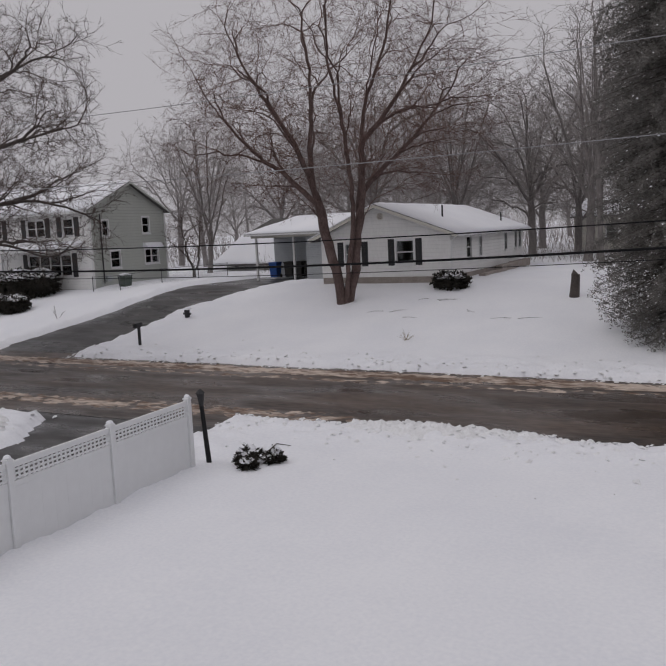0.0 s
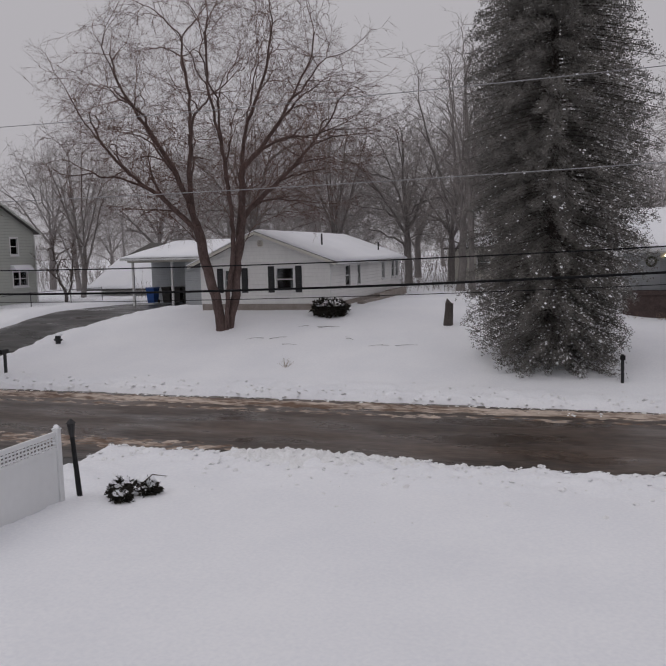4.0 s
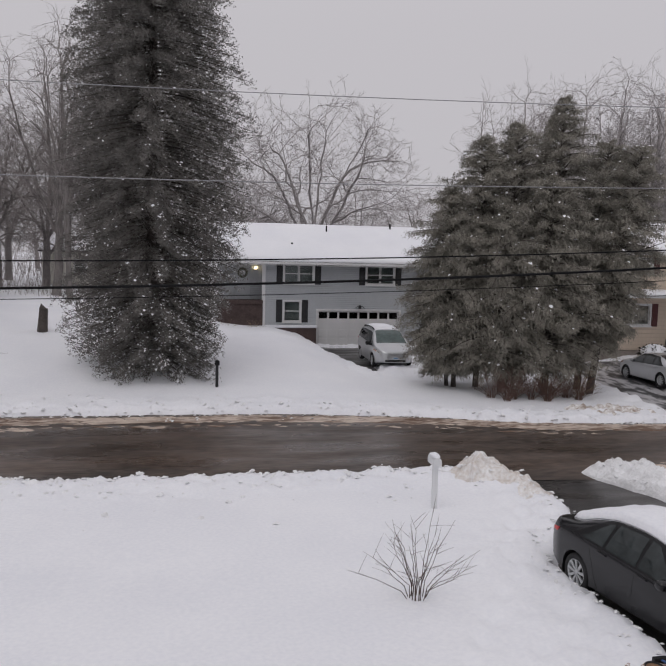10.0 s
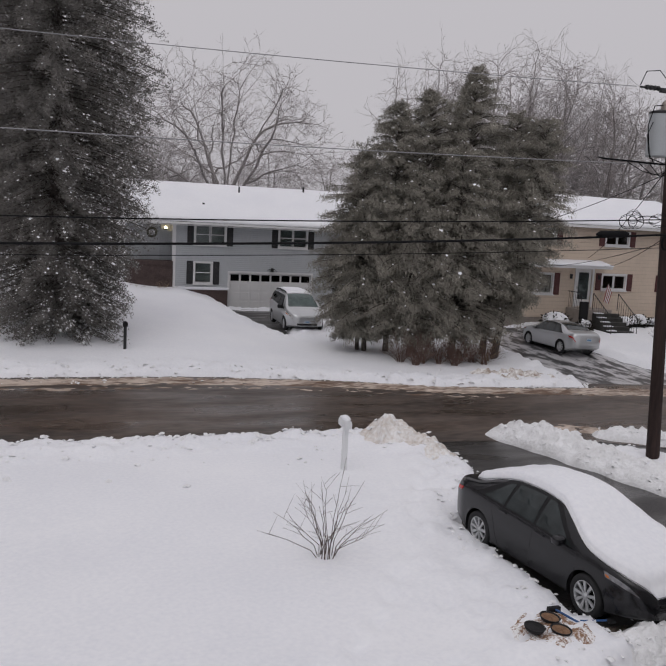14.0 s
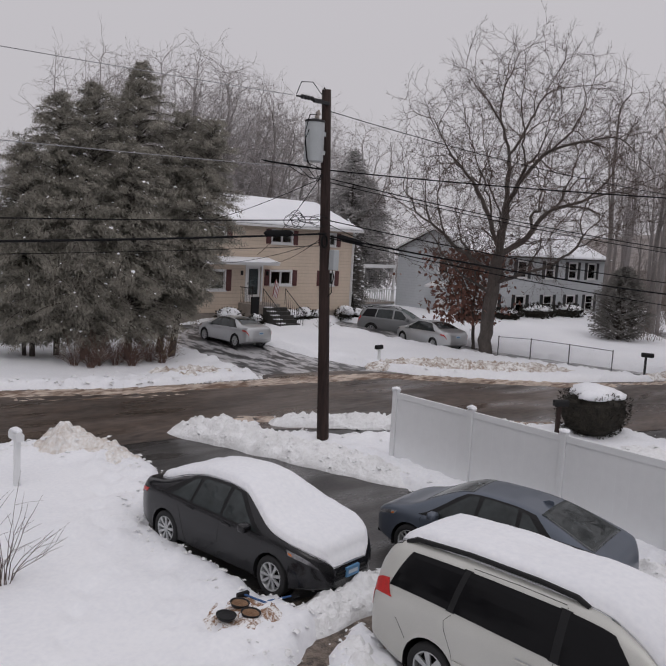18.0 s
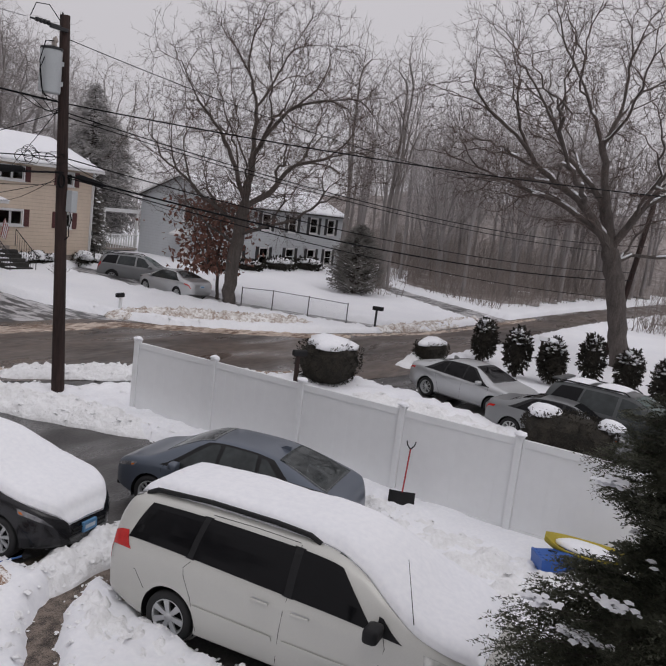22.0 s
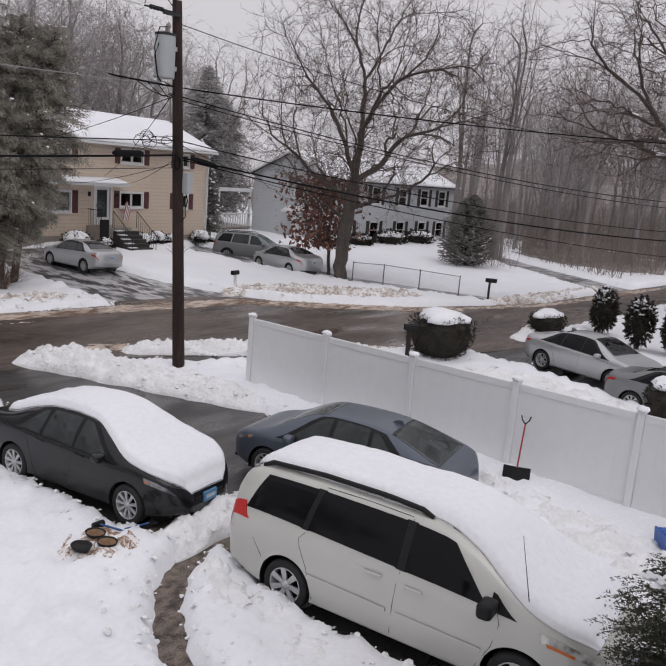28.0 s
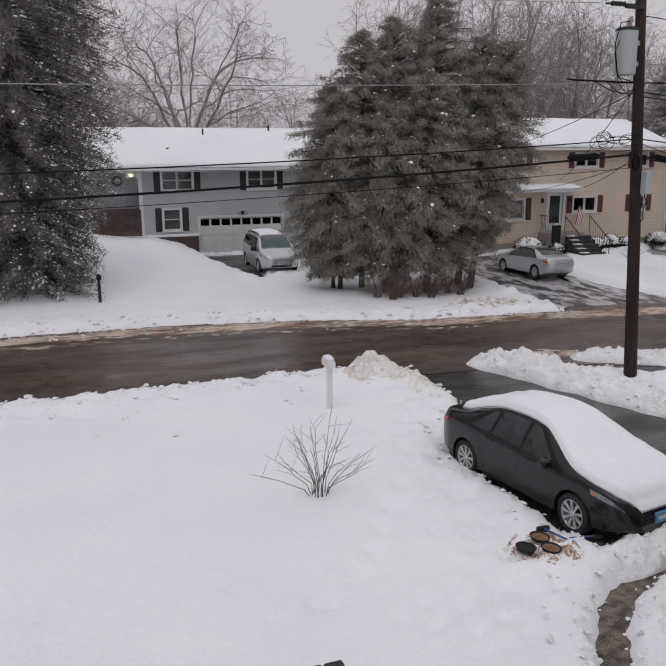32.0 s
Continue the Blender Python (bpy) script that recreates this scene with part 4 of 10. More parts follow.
def blue_house():
    h = thing("house", pose(0, 0, 0), "light grey two-storey colonial house behind the oak", "house", "houses on the street")
    x0, x1, y0, y1, ze, za = 43.0, 60.5, 34.9, 42.1, 5.1, 6.7
    left = [(4.0, 4.8, 3.55, 4.6), (3.9, 4.8, 0.2, 2.2)]
    fr = [(a, a + 1.1, c, c + 1.2) for c in (3.5, 0.9) for a in (2.0, 5.4, 9.0, 12.2, 15.0)]
    part("wall", wall_geo(x1 - x0, -0.6, ze, 0.2, fr), M_S_LGREY, h).matrix_basis = pose(x0, y0, 0)
    part("wall", wall_geo(y1 - y0 - 0.4, -0.6, ze, 0.2, left[:1]), M_S_LGREY, h).matrix_basis = facing_left(x0, y1 - 0.2)
    part("wall", wall_geo(y1 - y0 - 0.4, -0.6, ze, 0.2, []), M_S_LGREY, h).matrix_basis = facing_right(x1, y0 + 0.2)
    part("wall", wall_geo(x1 - x0, -0.6, ze, 0.2, []), M_S_LGREY, h).matrix_basis = pose(x1, y1, 0, 0, 0, 180)
    part("ceiling_deck", Geo().box(x0 + 0.2, x1 - 0.2, y0 + 0.2, y1 - 0.2, ze - 0.15, ze - 0.05), M_DARKROOM, h)
    for a, b, c, d in fr:
        window(h, pose(x0 + a, y0, c), b - a, d - c, M_TRIM, shutter=M_BLACKPAINT, shutter_w=0.4)
    window(h, facing_left(x0, y1 - 0.2) @ pose(4.0, 0, 3.55), 0.8, 1.05, M_TRIM)
    dm = facing_left(x0, y1 - 0.2)
    d = part("side_door", Geo().box(3.9, 4.8, -0.03, -0.003, 0.3, 2.3), M_TRIM, h)
    d.matrix_basis = dm
    hd = part("door_hood", Geo().prism([(-0.9, 2.5), (-0.003, 2.6), (-0.003, 2.95), (-0.9, 2.62)], 0, 3.5, 5.2), M_TRIM, h)
    hd.matrix_basis = dm
    ymid = 38.45
    part("gable", Geo().prism([(y0, ze), (y1, ze), (ymid, za)], 0, x0, x0 + 0.2), M_S_LGREY, h)
    part("gable", Geo().prism([(y0, ze), (y1, ze), (ymid, za)], 0, x1 - 0.2, x1), M_S_LGREY, h)
    part("roof_slope", Geo().prism([(y0 - 0.4, ze - 0.14), (ymid, za), (ymid, za + 0.12), (y0 - 0.4, ze - 0.02)], 0, x0 - 0.3, x1 + 0.3), M_ROOF, h)
    part("roof_slope", Geo().prism([(y1 + 0.4, ze - 0.14), (y1 + 0.4, ze - 0.02), (ymid, za + 0.12), (ymid, za)], 0, x0 - 0.3, x1 + 0.3), M_ROOF, h)
    part("rake_board", Geo().prism([(y1 + 0.4, ze - 0.16), (y1 + 0.4, ze - 0.03), (ymid, za + 0.1), (ymid, za - 0.03)], 0, x0 - 0.34, x0 - 0.302), M_TRIM, h)
    part("rake_board", Geo().prism([(y0 - 0.4, ze - 0.16), (ymid, za - 0.03), (ymid, za + 0.1), (y0 - 0.4, ze - 0.03)], 0, x0 - 0.34, x0 - 0.302), M_TRIM, h)
    snow_slab("roof_snow", [(x0 - 0.3, y0 - 0.42, ze - 0.01), (x1 + 0.3, y0 - 0.42, ze - 0.01), (x1 + 0.3, ymid, za + 0.13), (x0 - 0.3, ymid, za + 0.13)], 0.12, "snow on the colonial house's roof", 23)
    part("foundation", Geo().box(x0 + 0.02, x1 - 0.02, y0 + 0.02, y1 - 0.02, -1.4, -0.6), M_BRICKRED, h)
    deck = thing("deck", pose(41.3, 43.6, 0), "grey timber deck with snowy railing beside the house", "deck")
    part("floor", Geo().box(-1.8, 1.6, -1.5, 1.5, 0.9, 1.05), M_CONCRETE, deck)
    for k in range(14):
        part("baluster", Geo().box(-1.8 + k * 0.25, -1.74 + k * 0.25, -1.5, -1.44, 1.05, 1.95), M_TRIM, deck)
    part("rail", Geo().box(-1.85, 1.6, -1.54, -1.4, 1.95, 2.03), M_TRIM, deck)
    for k in (-1.8, 1.4):
        part("post", Geo().box(k, k + 0.14, -1.45, -1.31, 0.0, 3.6), M_TRIM, deck)
    part("beam", Geo().box(-1.85, 1.6, -1.47, -1.3, 3.6, 3.85), M_TRIM, deck)
    return h


def green_house():
    h = thing("house", pose(0, 0, 0), "pale green and white two-storey house with black shutters", "house", "houses on the street")
    x0, x1, y0, y1, zb, ze, za = -52.0, -37.0, 38.5, 46.1, 2.3, 7.4, 9.25
    # side wall towards the driveway
    side = [(1.0, 1.55, 5.75, 6.75), (5.0, 5.7, 5.85, 6.95), (1.6, 2.5, 3.6, 4.7), (5.1, 6.5, 3.7, 4.7)]
    part("wall", wall_geo(y1 - y0 - 0.4, zb, ze, 0.2, side), M_S_GREEN, h).matrix_basis = facing_right(x1, y0 + 0.2)
    fr = [(12.7, 13.6, 5.85, 6.95), (9.4, 11.0, 5.85, 6.95), (6.0, 6.9, 5.85, 6.95), (2.0, 3.6, 5.85, 6.95), (9.3, 13.2, 3.2, 4.6), (5.0, 6.0, 2.6, 4.6)]
    part("wall", wall_geo(x1 - x0, zb, ze, 0.2, fr), M_S_WHITE, h).matrix_basis = pose(x0, y0, 0)
    part("wall", wall_geo(y1 - y0 - 0.4, zb, ze, 0.2, []), M_S_GREEN, h).matrix_basis = facing_left(x0, y1 - 0.2)
    part("wall", wall_geo(x1 - x0, zb, ze, 0.2, []), M_S_GREEN, h).matrix_basis = pose(x1, y1, 0, 0, 0, 180)
    part("ceiling_deck", Geo().box(x0 + 0.2, x1 - 0.2, y0 + 0.2, y1 - 0.2, ze - 0.15, ze - 0.05), M_DARKROOM, h)
    part("floor_deck", Geo().box(x0 + 0.2, x1 - 0.2, y0 + 0.2, y1 - 0.2, 5.0, 5.15), M_DARKROOM, h)
    part("foundation", Geo().box(x0 + 0.03, x1 - 0.03, y0 + 0.03, y1 - 0.03, 1.0, zb), M_CONCRETE, h)
    for i, (a, b, c, d) in enumerate(side):
        window(h, facing_right(x1, y0 + 0.2) @ pose(a, 0, c), b - a, d - c, M_TRIM, panes=2 if i == 3 else 1)
    part("awning", Geo().prism([(-0.5, 4.75), (-0.003, 4.8), (-0.003, 5.15), (-0.25, 5.1)], 0, 4.9, 6.7), M_SNOW, h).matrix_basis = facing_right(x1, y0 + 0.2)
    for i, (a, b, c, d) in enumerate(fr):
        if i < 5:
            window(h, pose(x0 + a, y0, c), b - a, d - c, M_TRIM, panes=4 if i == 4 else (2 if b - a > 1.2 else 1), shutter=M_BLACKPAINT, shutter_w=0.42)
    dr = part("front_door", Geo().box(x0 + 5.0, x0 + 6.0, y0 + 0.08, y0 + 0.12, 2.6, 4.6), M_TRIM, h)
    part("pane", Geo().box(x0 + 5.2, x0 + 5.8, y0 + 0.07, y0 + 0.079, 3.3, 4.4), M_PRIVACY, dr)
    part("porch_roof", Geo().prism([(y0 - 1.4, 4.85), (y0 - 0.003, 4.95), (y0 - 0.003, 5.4), (y0 - 1.4, 5.05)], 0, x0 + 3.5, x1 - 0.5), M_TRIM, h)
    snow_slab("roof_snow", [(x0 + 3.5, y0 - 1.42, 5.06), (x1 - 0.5, y0 - 1.42, 5.06), (x1 - 0.5, y0 - 0.01, 5.41), (x0 + 3.5, y0 - 0.01, 5.41)], 0.1, "snow on the porch roof", 31, 30, 5)
    for px in (3.8, 8.0):
        part("post", Geo().box(x0 + px, x0 + px + 0.14, y0 - 1.3, y0 - 1.16, 1.8, 4.87), M_TRIM, h)
    ymid = 42.45
    part("gable", Geo().prism([(y0, ze), (y1, ze), (ymid, za)], 0, x1 - 0.2, x1), M_S_GREEN, h)
    part("gable", Geo().prism([(y0, ze), (y1, ze), (ymid, za)], 0, x0, x0 + 0.2), M_S_GREEN, h)
    for a, b in ((y0 - 0.45, 1), (y1 + 0.45, -1)):
        pts = [(a, ze - 0.16), (ymid, za), (ymid, za + 0.13), (a, ze - 0.03)]
        part("roof_slope", Geo().prism(pts if b > 0 else pts[::-1], 0, x0 - 0.3, x1 + 0.3), M_ROOF, h)
        pts = [(a, ze - 0.19), (ymid, za - 0.03), (ymid, za + 0.11), (a, ze - 0.04)]
        part("rake_board", Geo().prism(pts if b > 0 else pts[::-1], 0, x1 + 0.302, x1 + 0.34), M_S_GREEN, h)
    part("gutter", Geo().box(x0 - 0.3, x1 + 0.3, y0 - 0.55, y0 - 0.455, ze - 0.17, ze - 0.04), M_TRIM, h)
    for yy in (y0 - 0.02, y1 + 0.02):
        part("downspout", Geo().tube([(x1 + 0.06, yy, ze - 0.2), (x1 + 0.06, yy, 2.0)], 0.05, 8), M_TRIM, h)
    snow_slab("roof_snow", [(x0 - 0.3, y0 - 0.46, ze - 0.02), (x1 + 0.3, y0 - 0.46, ze - 0.02), (x1 + 0.3, ymid, za + 0.14), (x0 - 0.3, ymid, za + 0.14)], 0.13, "snow on the green house's roof", 37)
    mast = part("service_mast", Geo().tube([(x1 + 0.12, y0 + 0.9, 2.6), (x1 + 0.12, y0 + 0.9, 6.9), (x1 + 0.3, y0 + 0.75, 7.1), (x1 + 0.4, y0 + 0.6, 6.9)], 0.045, 8), M_DARKMETAL, h)
    part("meter_box", Geo().box(x1 + 0.02, x1 + 0.2, y0 + 1.1, y0 + 1.5, 2.7, 3.1, 0.02), M_GALV, mast)
    return h


def low_house():
    h = thing("house", pose(0, 0, 0), "low house with a broad snow-covered roof", "house", "houses on the street")
    part("wall", Geo().box(-37.0, -28.0, 54.0, 62.0, 1.0, 3.05), M_S_WHITE, h)
    part("roof_slope", Geo().prism([(53.2, 2.9), (58, 5.2), (58, 5.3), (53.2, 3.05)], 0, -38.0, -27.5), M_ROOF, h)
    part("roof_slope", Geo().prism([(62.8, 2.9), (62.8, 3.05), (58, 5.3), (58, 5.2)], 0, -38.0, -27.5), M_ROOF, h)
    part("gable", Geo().prism([(54, 3.05), (62, 3.05), (58, 5.15)], 0, -28.2, -28.0), M_S_WHITE, h)
    pipe(h, -33.5, 56.5, 4.2, 5.5, 0.12, "chimney_pipe")
    snow_slab("roof_snow", [(-38.0, 53.18, 3.06), (-27.5, 53.18, 3.06), (-27.5, 58, 5.31), (-38.0, 58, 5.31)], 0.15, "snow on the low house's roof", 41)


def far_house(x, y, w, d, z, label, wall_m, seed):
    h = thing("house", pose(x, y, z), label, "house", "far houses among the trees")
    part("wall", wall_geo(w, 0, 3.0, 0.2, [(w * 0.2, w * 0.2 + 1.0, 1.0, 2.2), (w * 0.65, w * 0.65 + 1.0, 1.0, 2.2)]), wall_m, h)
    part("wall", Geo().box(0, w, d - 0.2, d, 0, 3.0), wall_m, h)
    part("wall", Geo().box(0, 0.2, 0.2, d - 0.2, 0, 3.0), wall_m, h)
    part("wall", Geo().box(w - 0.2, w, 0.2, d - 0.2, 0, 3.0), wall_m, h)
    for k in (0.2, 0.65):
        window(h, pose(w * k, 0, 1.0), 1.0, 1.2, M_TRIM)
    part("roof_slope", Geo().prism([(-0.4, 2.9), (d / 2, 4.6), (d / 2, 4.75), (-0.4, 3.05)], 0, -0.3, w + 0.3), M_ROOF, h)
    part("roof_slope", Geo().prism([(d + 0.4, 2.9), (d + 0.4, 3.05), (d / 2, 4.75), (d / 2, 4.6)], 0, -0.3, w + 0.3), M_ROOF, h)
    snow_slab("roof_snow", [(x - 0.3, y - 0.42, z + 3.06), (x + w + 0.3, y - 0.42, z + 3.06), (x + w + 0.3, y + d / 2, z + 4.76), (x - 0.3, y + d / 2, z + 4.76)], 0.15, "snow on a far house's roof", seed)


white_house(), garage_house(), beige_house(), blue_house(), green_house(), low_house()
far_house(-12.5, 74, 14, 9, 2.6, "far house with cream walls and snowy roof", M_CREAM, 51)
far_house(22, 62, 12, 8, 2.0, "far house with a snowy roof behind the trees", M_S_LGREY, 53)

# ---- fences ----
def panel_fence(x, ys, label, z=0.0, h=1.83, lattice=False, lean=0.0):
    """White vinyl fence along y with posts at ys, their caps under lumps of snow."""
    f = thing("fence", pose(0, 0, z), label, "fence")
    for i, y in enumerate(ys):
        p = part("post", Geo().box(x - 0.064, x + 0.064, y - 0.064, y + 0.064, -0.1, h + 0.02, 0.008), M_VINYL, f)
        cap = Geo()
        v = [(x + sx * 0.075, y + sy * 0.075, h + 0.02) for sx, sy in ((-1, -1), (1, -1), (1, 1), (-1, 1))] + [(x + sx * 0.075, y + sy * 0.075, h + 0.045) for sx, sy in ((-1, -1), (1, -1), (1, 1), (-1, 1))] + [(x, y, h + 0.10)]
        cap.add(v, [(3, 2, 1, 0), (0, 1, 5, 4), (1, 2, 6, 5), (2, 3, 7, 6), (3, 0, 4, 7), (4, 5, 8), (5, 6, 8), (6, 7, 8), (7, 4, 8)])
        part("post_cap", cap, M_VINYL, p)
    for a, b in zip(ys, ys[1:]):
        y0, y1 = a + 0.068, b - 0.068
        top = h - 0.38 if lattice else h - 0.06
        part("top_rail", Geo().box(x - 0.03, x + 0.03, y0, y1, h - 0.12 if lattice else h - 0.14, h - 0.01 if lattice else h, 0.006), M_VINYL, f)
        part("bottom_rail", Geo().box(x - 0.03, x + 0.03, y0, y1, 0.02, 0.16, 0.006), M_VINYL, f)
        ptop = h - 0.46 if lattice else h - 0.142
        n = 8
        for k in range(n):
            c, d = y0 + (y1 - y0) * k / n, y0 + (y1 - y0) * (k + 1) / n
            part("board", Geo().box(x - 0.013, x + 0.013, c + 0.0004, d - 0.0004, 0.162, ptop), M_VINYL, f)
        if lattice:
            part("mid_rail", Geo().box(x - 0.03, x + 0.03, y0, y1, h - 0.458, h - 0.36, 0.006), M_VINYL, f)
            m = 22
            for k in range(m):
                c = y0 + (y1 - y0) * (k + 0.5) / m
                part("lattice_bar", Geo().box(x - 0.012, x - 0.001, c - 0.019, c + 0.019, h - 0.358, h - 0.122), M_VINYL, f)
            for k in range(3):
                c = h - 0.358 + 0.236 * (k + 0.5) / 3
                part("lattice_bar", Geo().box(x + 0.001, x + 0.012, y0, y1, c - 0.019, c + 0.019), M_VINYL, f)
    return f


panel_fence(13.6, [13.19 - 2.36 * k for k in range(10)][::-1], "white vinyl privacy fence along the driveway")
panel_fence(-10.9, [13.95 - 2.5 * k for k in range(8)][::-1], "white vinyl fence with a lattice top", lattice=True, z=-0.1)


def snow_lump(x, y, z, rx, ry, rz, label="lump of snow", seed=0, name="snow_lump", material=None, flat=0.0):
    """A rounded heap with a lumpy surface, open to nothing, its foot at z."""
    bm = bmesh.new()
    bmesh.ops.create_icosphere(bm, subdivisions=3, radius=1.0)
    for v in bm.verts:
        c = v.co
        k = 1 + 0.22 * nz(c.x * 1.5 + seed, c.y * 1.5, c.z * 1.5) + 0.08 * nz(c.x * 4 + seed, c.y * 4, c.z * 4)
        zz = c.z if c.z > 0 else c.z * 0.25
        v.co = Vector((c.x * k * rx, c.y * k * ry, zz * k * rz))
    return solo(name, Geo().take(bm), material or M_SNOW, label, "snow", m=pose(x, y, z), smooth=True)


for k, y in enumerate([13.19, 10.83, 8.47, 6.11, 3.75]):
    snow_lump(13.6, y, 1.90, 0.10, 0.12, 0.07, "small cap of snow on a fence post", k, "post_snow")
for k in range(5):
    snow_lump(-10.9, 13.95 - 2.5 * k, 1.80, 0.07, 0.07, 0.06, "small cap of snow on a fence post", 9 + k, "post_snow")


BANK_SPOTS = []


def bank(name, pts, widths, heights, label, material, seed=0, step=0.12, rough=1.0):
    """A ploughed ridge of snow along pts, with lumps and clods."""
    P = [Vector((p[0], p[1], 0)) for p in pts]
    L = [0.0]
    for a, b in zip(P, P[1:]):
        L.append(L[-1] + (b - a).length)
    n = max(6, int(L[-1] / (step * 0.6)))
    m = 34
    s = Geo()
    for i in range(n + 1):
        u = L[-1] * i / n
        x, y = interp(u, L, [p.x for p in P]), interp(u, L, [p.y for p in P])
        x2, y2 = interp(min(L[-1], u + 0.3), L, [p.x for p in P]), interp(min(L[-1], u + 0.3), L, [p.y for p in P])
        x1, y1 = interp(max(0, u - 0.3), L, [p.x for p in P]), interp(max(0, u - 0.3), L, [p.y for p in P])
        t = Vector((x2 - x1, y2 - y1, 0)).normalized()
        side = Vector((-t.y, t.x, 0))
        w, h = interp(u, L, widths), interp(u, L, heights)
        end = min(1.0, min(u, L[-1] - u) / (0.5 * w) + 0.02) ** 0.5
        for j in range(m + 1):
            v = -1 + 2 * j / m
            q = Vector((x, y, 0)) + side * (v * w * 0.5 * (0.55 + 0.45 * end) * (1 + 0.2 * nz(x * 1.4, y * 1.4, seed + v)))
            z = h * end * (1 - v * v) ** 0.8
            z += (1 - v * v) * end * h * rough * (0.30 * nz(q.x * 2.2, q.y * 2.2, seed) + 0.14 * nz(q.x * 6, q.y * 6, seed + 3))
            z += (1 - v * v) ** 0.5 * end * (0.17 * chunks(q.x, q.y, 4.4, seed) + 0.11 * chunks(q.x, q.y, 10.0, seed + 2)) * min(1.0, 0.35 + h * 2.2)
            s.v.append((q.x, q.y, rise(q.x, q.y) + z - 0.06 + (-0.2 if abs(v) == 1 else 0)))
    s.f = [(i * (m + 1) + j, (i + 1) * (m + 1) + j, (i + 1) * (m + 1) + j + 1, i * (m + 1) + j + 1) for i in range(n) for j in range(m)]
    rb = random.Random(seed * 7 + 1)
    for _ in range(int(L[-1] * 26)):
        p = s.v[rb.randrange(len(s.v))]
        if p[2] > rise(p[0], p[1]) + 0.03:
            BANK_SPOTS.append((p[0] + rb.gauss(0, 0.04), p[1] + rb.gauss(0, 0.04), p[2]))
    return solo(name, s, material, label, "snow bank", "ploughed snow banks", "stuff", smooth=True)


M_SANDY = mat("sand_flecked_snow", (0.64, 0.58, 0.525), rough=0.75, color2=(0.88, 0.875, 0.87), scale=2.0, fine=12, bump=0.9, spec=0.25)
bank("snow_bank", [(6.2, 18.0), (7.1, 17.9), (7.8, 17.2), (8.2, 15.6)], [1.0, 1.7, 1.5, 0.8], [0.2, 0.8, 0.45, 0.15], "heaped sandy snow at the mouth of the driveway", M_SANDY, 1, 0.1, 0.9)
bank("snow_bank", [(10.6, 18.8), (11.4, 17.3), (12.0, 15.6), (12.6, 13.8), (13.0, 11.8)], [1.0, 1.4, 1.5, 1.5, 1.1], [0.3, 0.6, 0.42, 0.4, 0.3], "ploughed snow ridge beside the driveway", M_CRUST, 2, 0.1, 1.15)
bank("snow_bank", [(13.5, 18.2), (15.3, 17.15), (17.3, 15.8), (20, 13.7)], [0.9, 1.1, 1.1, 0.9], [0.25, 0.34, 0.32, 0.25], "ploughed snow ridge along the road", M_CRUST, 3, 0.12, 1.6)
bank("snow_bank", [(6.1, 8.0), (6.7, 8.1), (7.4, 8.25), (8.2, 8.25), (8.9, 8.3), (9.5, 8.7)], [0.6, 0.8, 0.95, 0.95, 0.85, 0.6], [0.12, 0.25, 0.34, 0.36, 0.3, 0.15], "shovelled snow ridge in front of the black car", M_CRUST, 4, 0.08, 1.5)
bank("snow_bank", [(6.05, 3.2), (6.15, 4.6), (6.3, 5.6), (6.5, 6.4), (6.8, 7.0), (7.05, 7.35)], [1.2, 1.4, 1.35, 1.15, 0.8, 0.5], [0.14, 0.2, 0.26, 0.32, 0.3, 0.2], "shovelled snow beside the silver minivan", M_CRUST, 5, 0.08, 1.5)
bank("snow_bank", [(12.9, 8.2), (12.3, 6.0), (11.6, 4.6), (11.2, 2.5), (11.2, -1)], [0.8, 1.9, 2.9, 3.2, 3.2], [0.2, 0.3, 0.3, 0.3, 0.28], "shovelled snow along the foot of the fence", M_CRUST, 6, 0.1, 2.0)
bank("snow_bank", [(17.0, 25.0), (15, 25.6), (13.4, 26.4)], [1.3, 1.6, 1.0], [0.3, 0.4, 0.2], "ploughed sandy snow along the road", M_DIRTY, 7, 0.2, 1.8)
bank("snow_bank", [(23.4, 24.6), (26.5, 22.6), (29.5, 20.2), (31.6, 18.9)], [1.2, 2.2, 2.0, 1.2], [0.3, 0.5, 0.45, 0.3], "ploughed sandy snow along the road", M_DIRTY, 8, 0.2, 1.8)
bank("snow_bank", [(33.6, 17.0), (37, 16.2), (42, 16.0), (46, 16.2)], [1.0, 1.4, 1.4, 1.0], [0.25, 0.35, 0.3, 0.2], "ploughed sandy snow along the road", M_DIRTY, 9, 0.25, 1.8)
bank("snow_bank", [(20.0, 10.9), (20.4, 8.5), (19.6, 5.5), (18.0, 1.0)], [1.2, 1.2, 1.0, 0.9], [0.35, 0.35, 0.3, 0.3], "shovelled snow along the neighbour's driveway", M_CRUST, 10, 0.2)
bank("snow_bank", [(26.6, 12.2), (27.6, 11.8), (28.4, 11.6)], [1.0, 1.3, 0.9], [0.35, 0.55, 0.3], "heaped snow by the neighbour's driveway", M_CRUST, 11, 0.2)
bank("snow_bank", [(-9.6, 18.3), (-7.0, 18.4), (-4.5, 18.4), (-2, 18.5)], [1.2, 1.9, 1.6, 0.8], [0.3, 0.4, 0.3, 0.15], "ploughed snow at the road's edge", M_CRUST, 12)
bank("snow_bank", [(-21.5, 16.3), (-19.4, 15.3), (-18.0, 14.2)], [1.4, 1.9, 1.2], [0.3, 0.5, 0.3], "ploughed snow beside the wet driveway", M_CRUST, 13, 0.2)


M_FENCEGREY = mat("weathered_fence_pipe", (0.12, 0.12, 0.125), 0.5, 0.1, bump=0.03, metal=0.4)


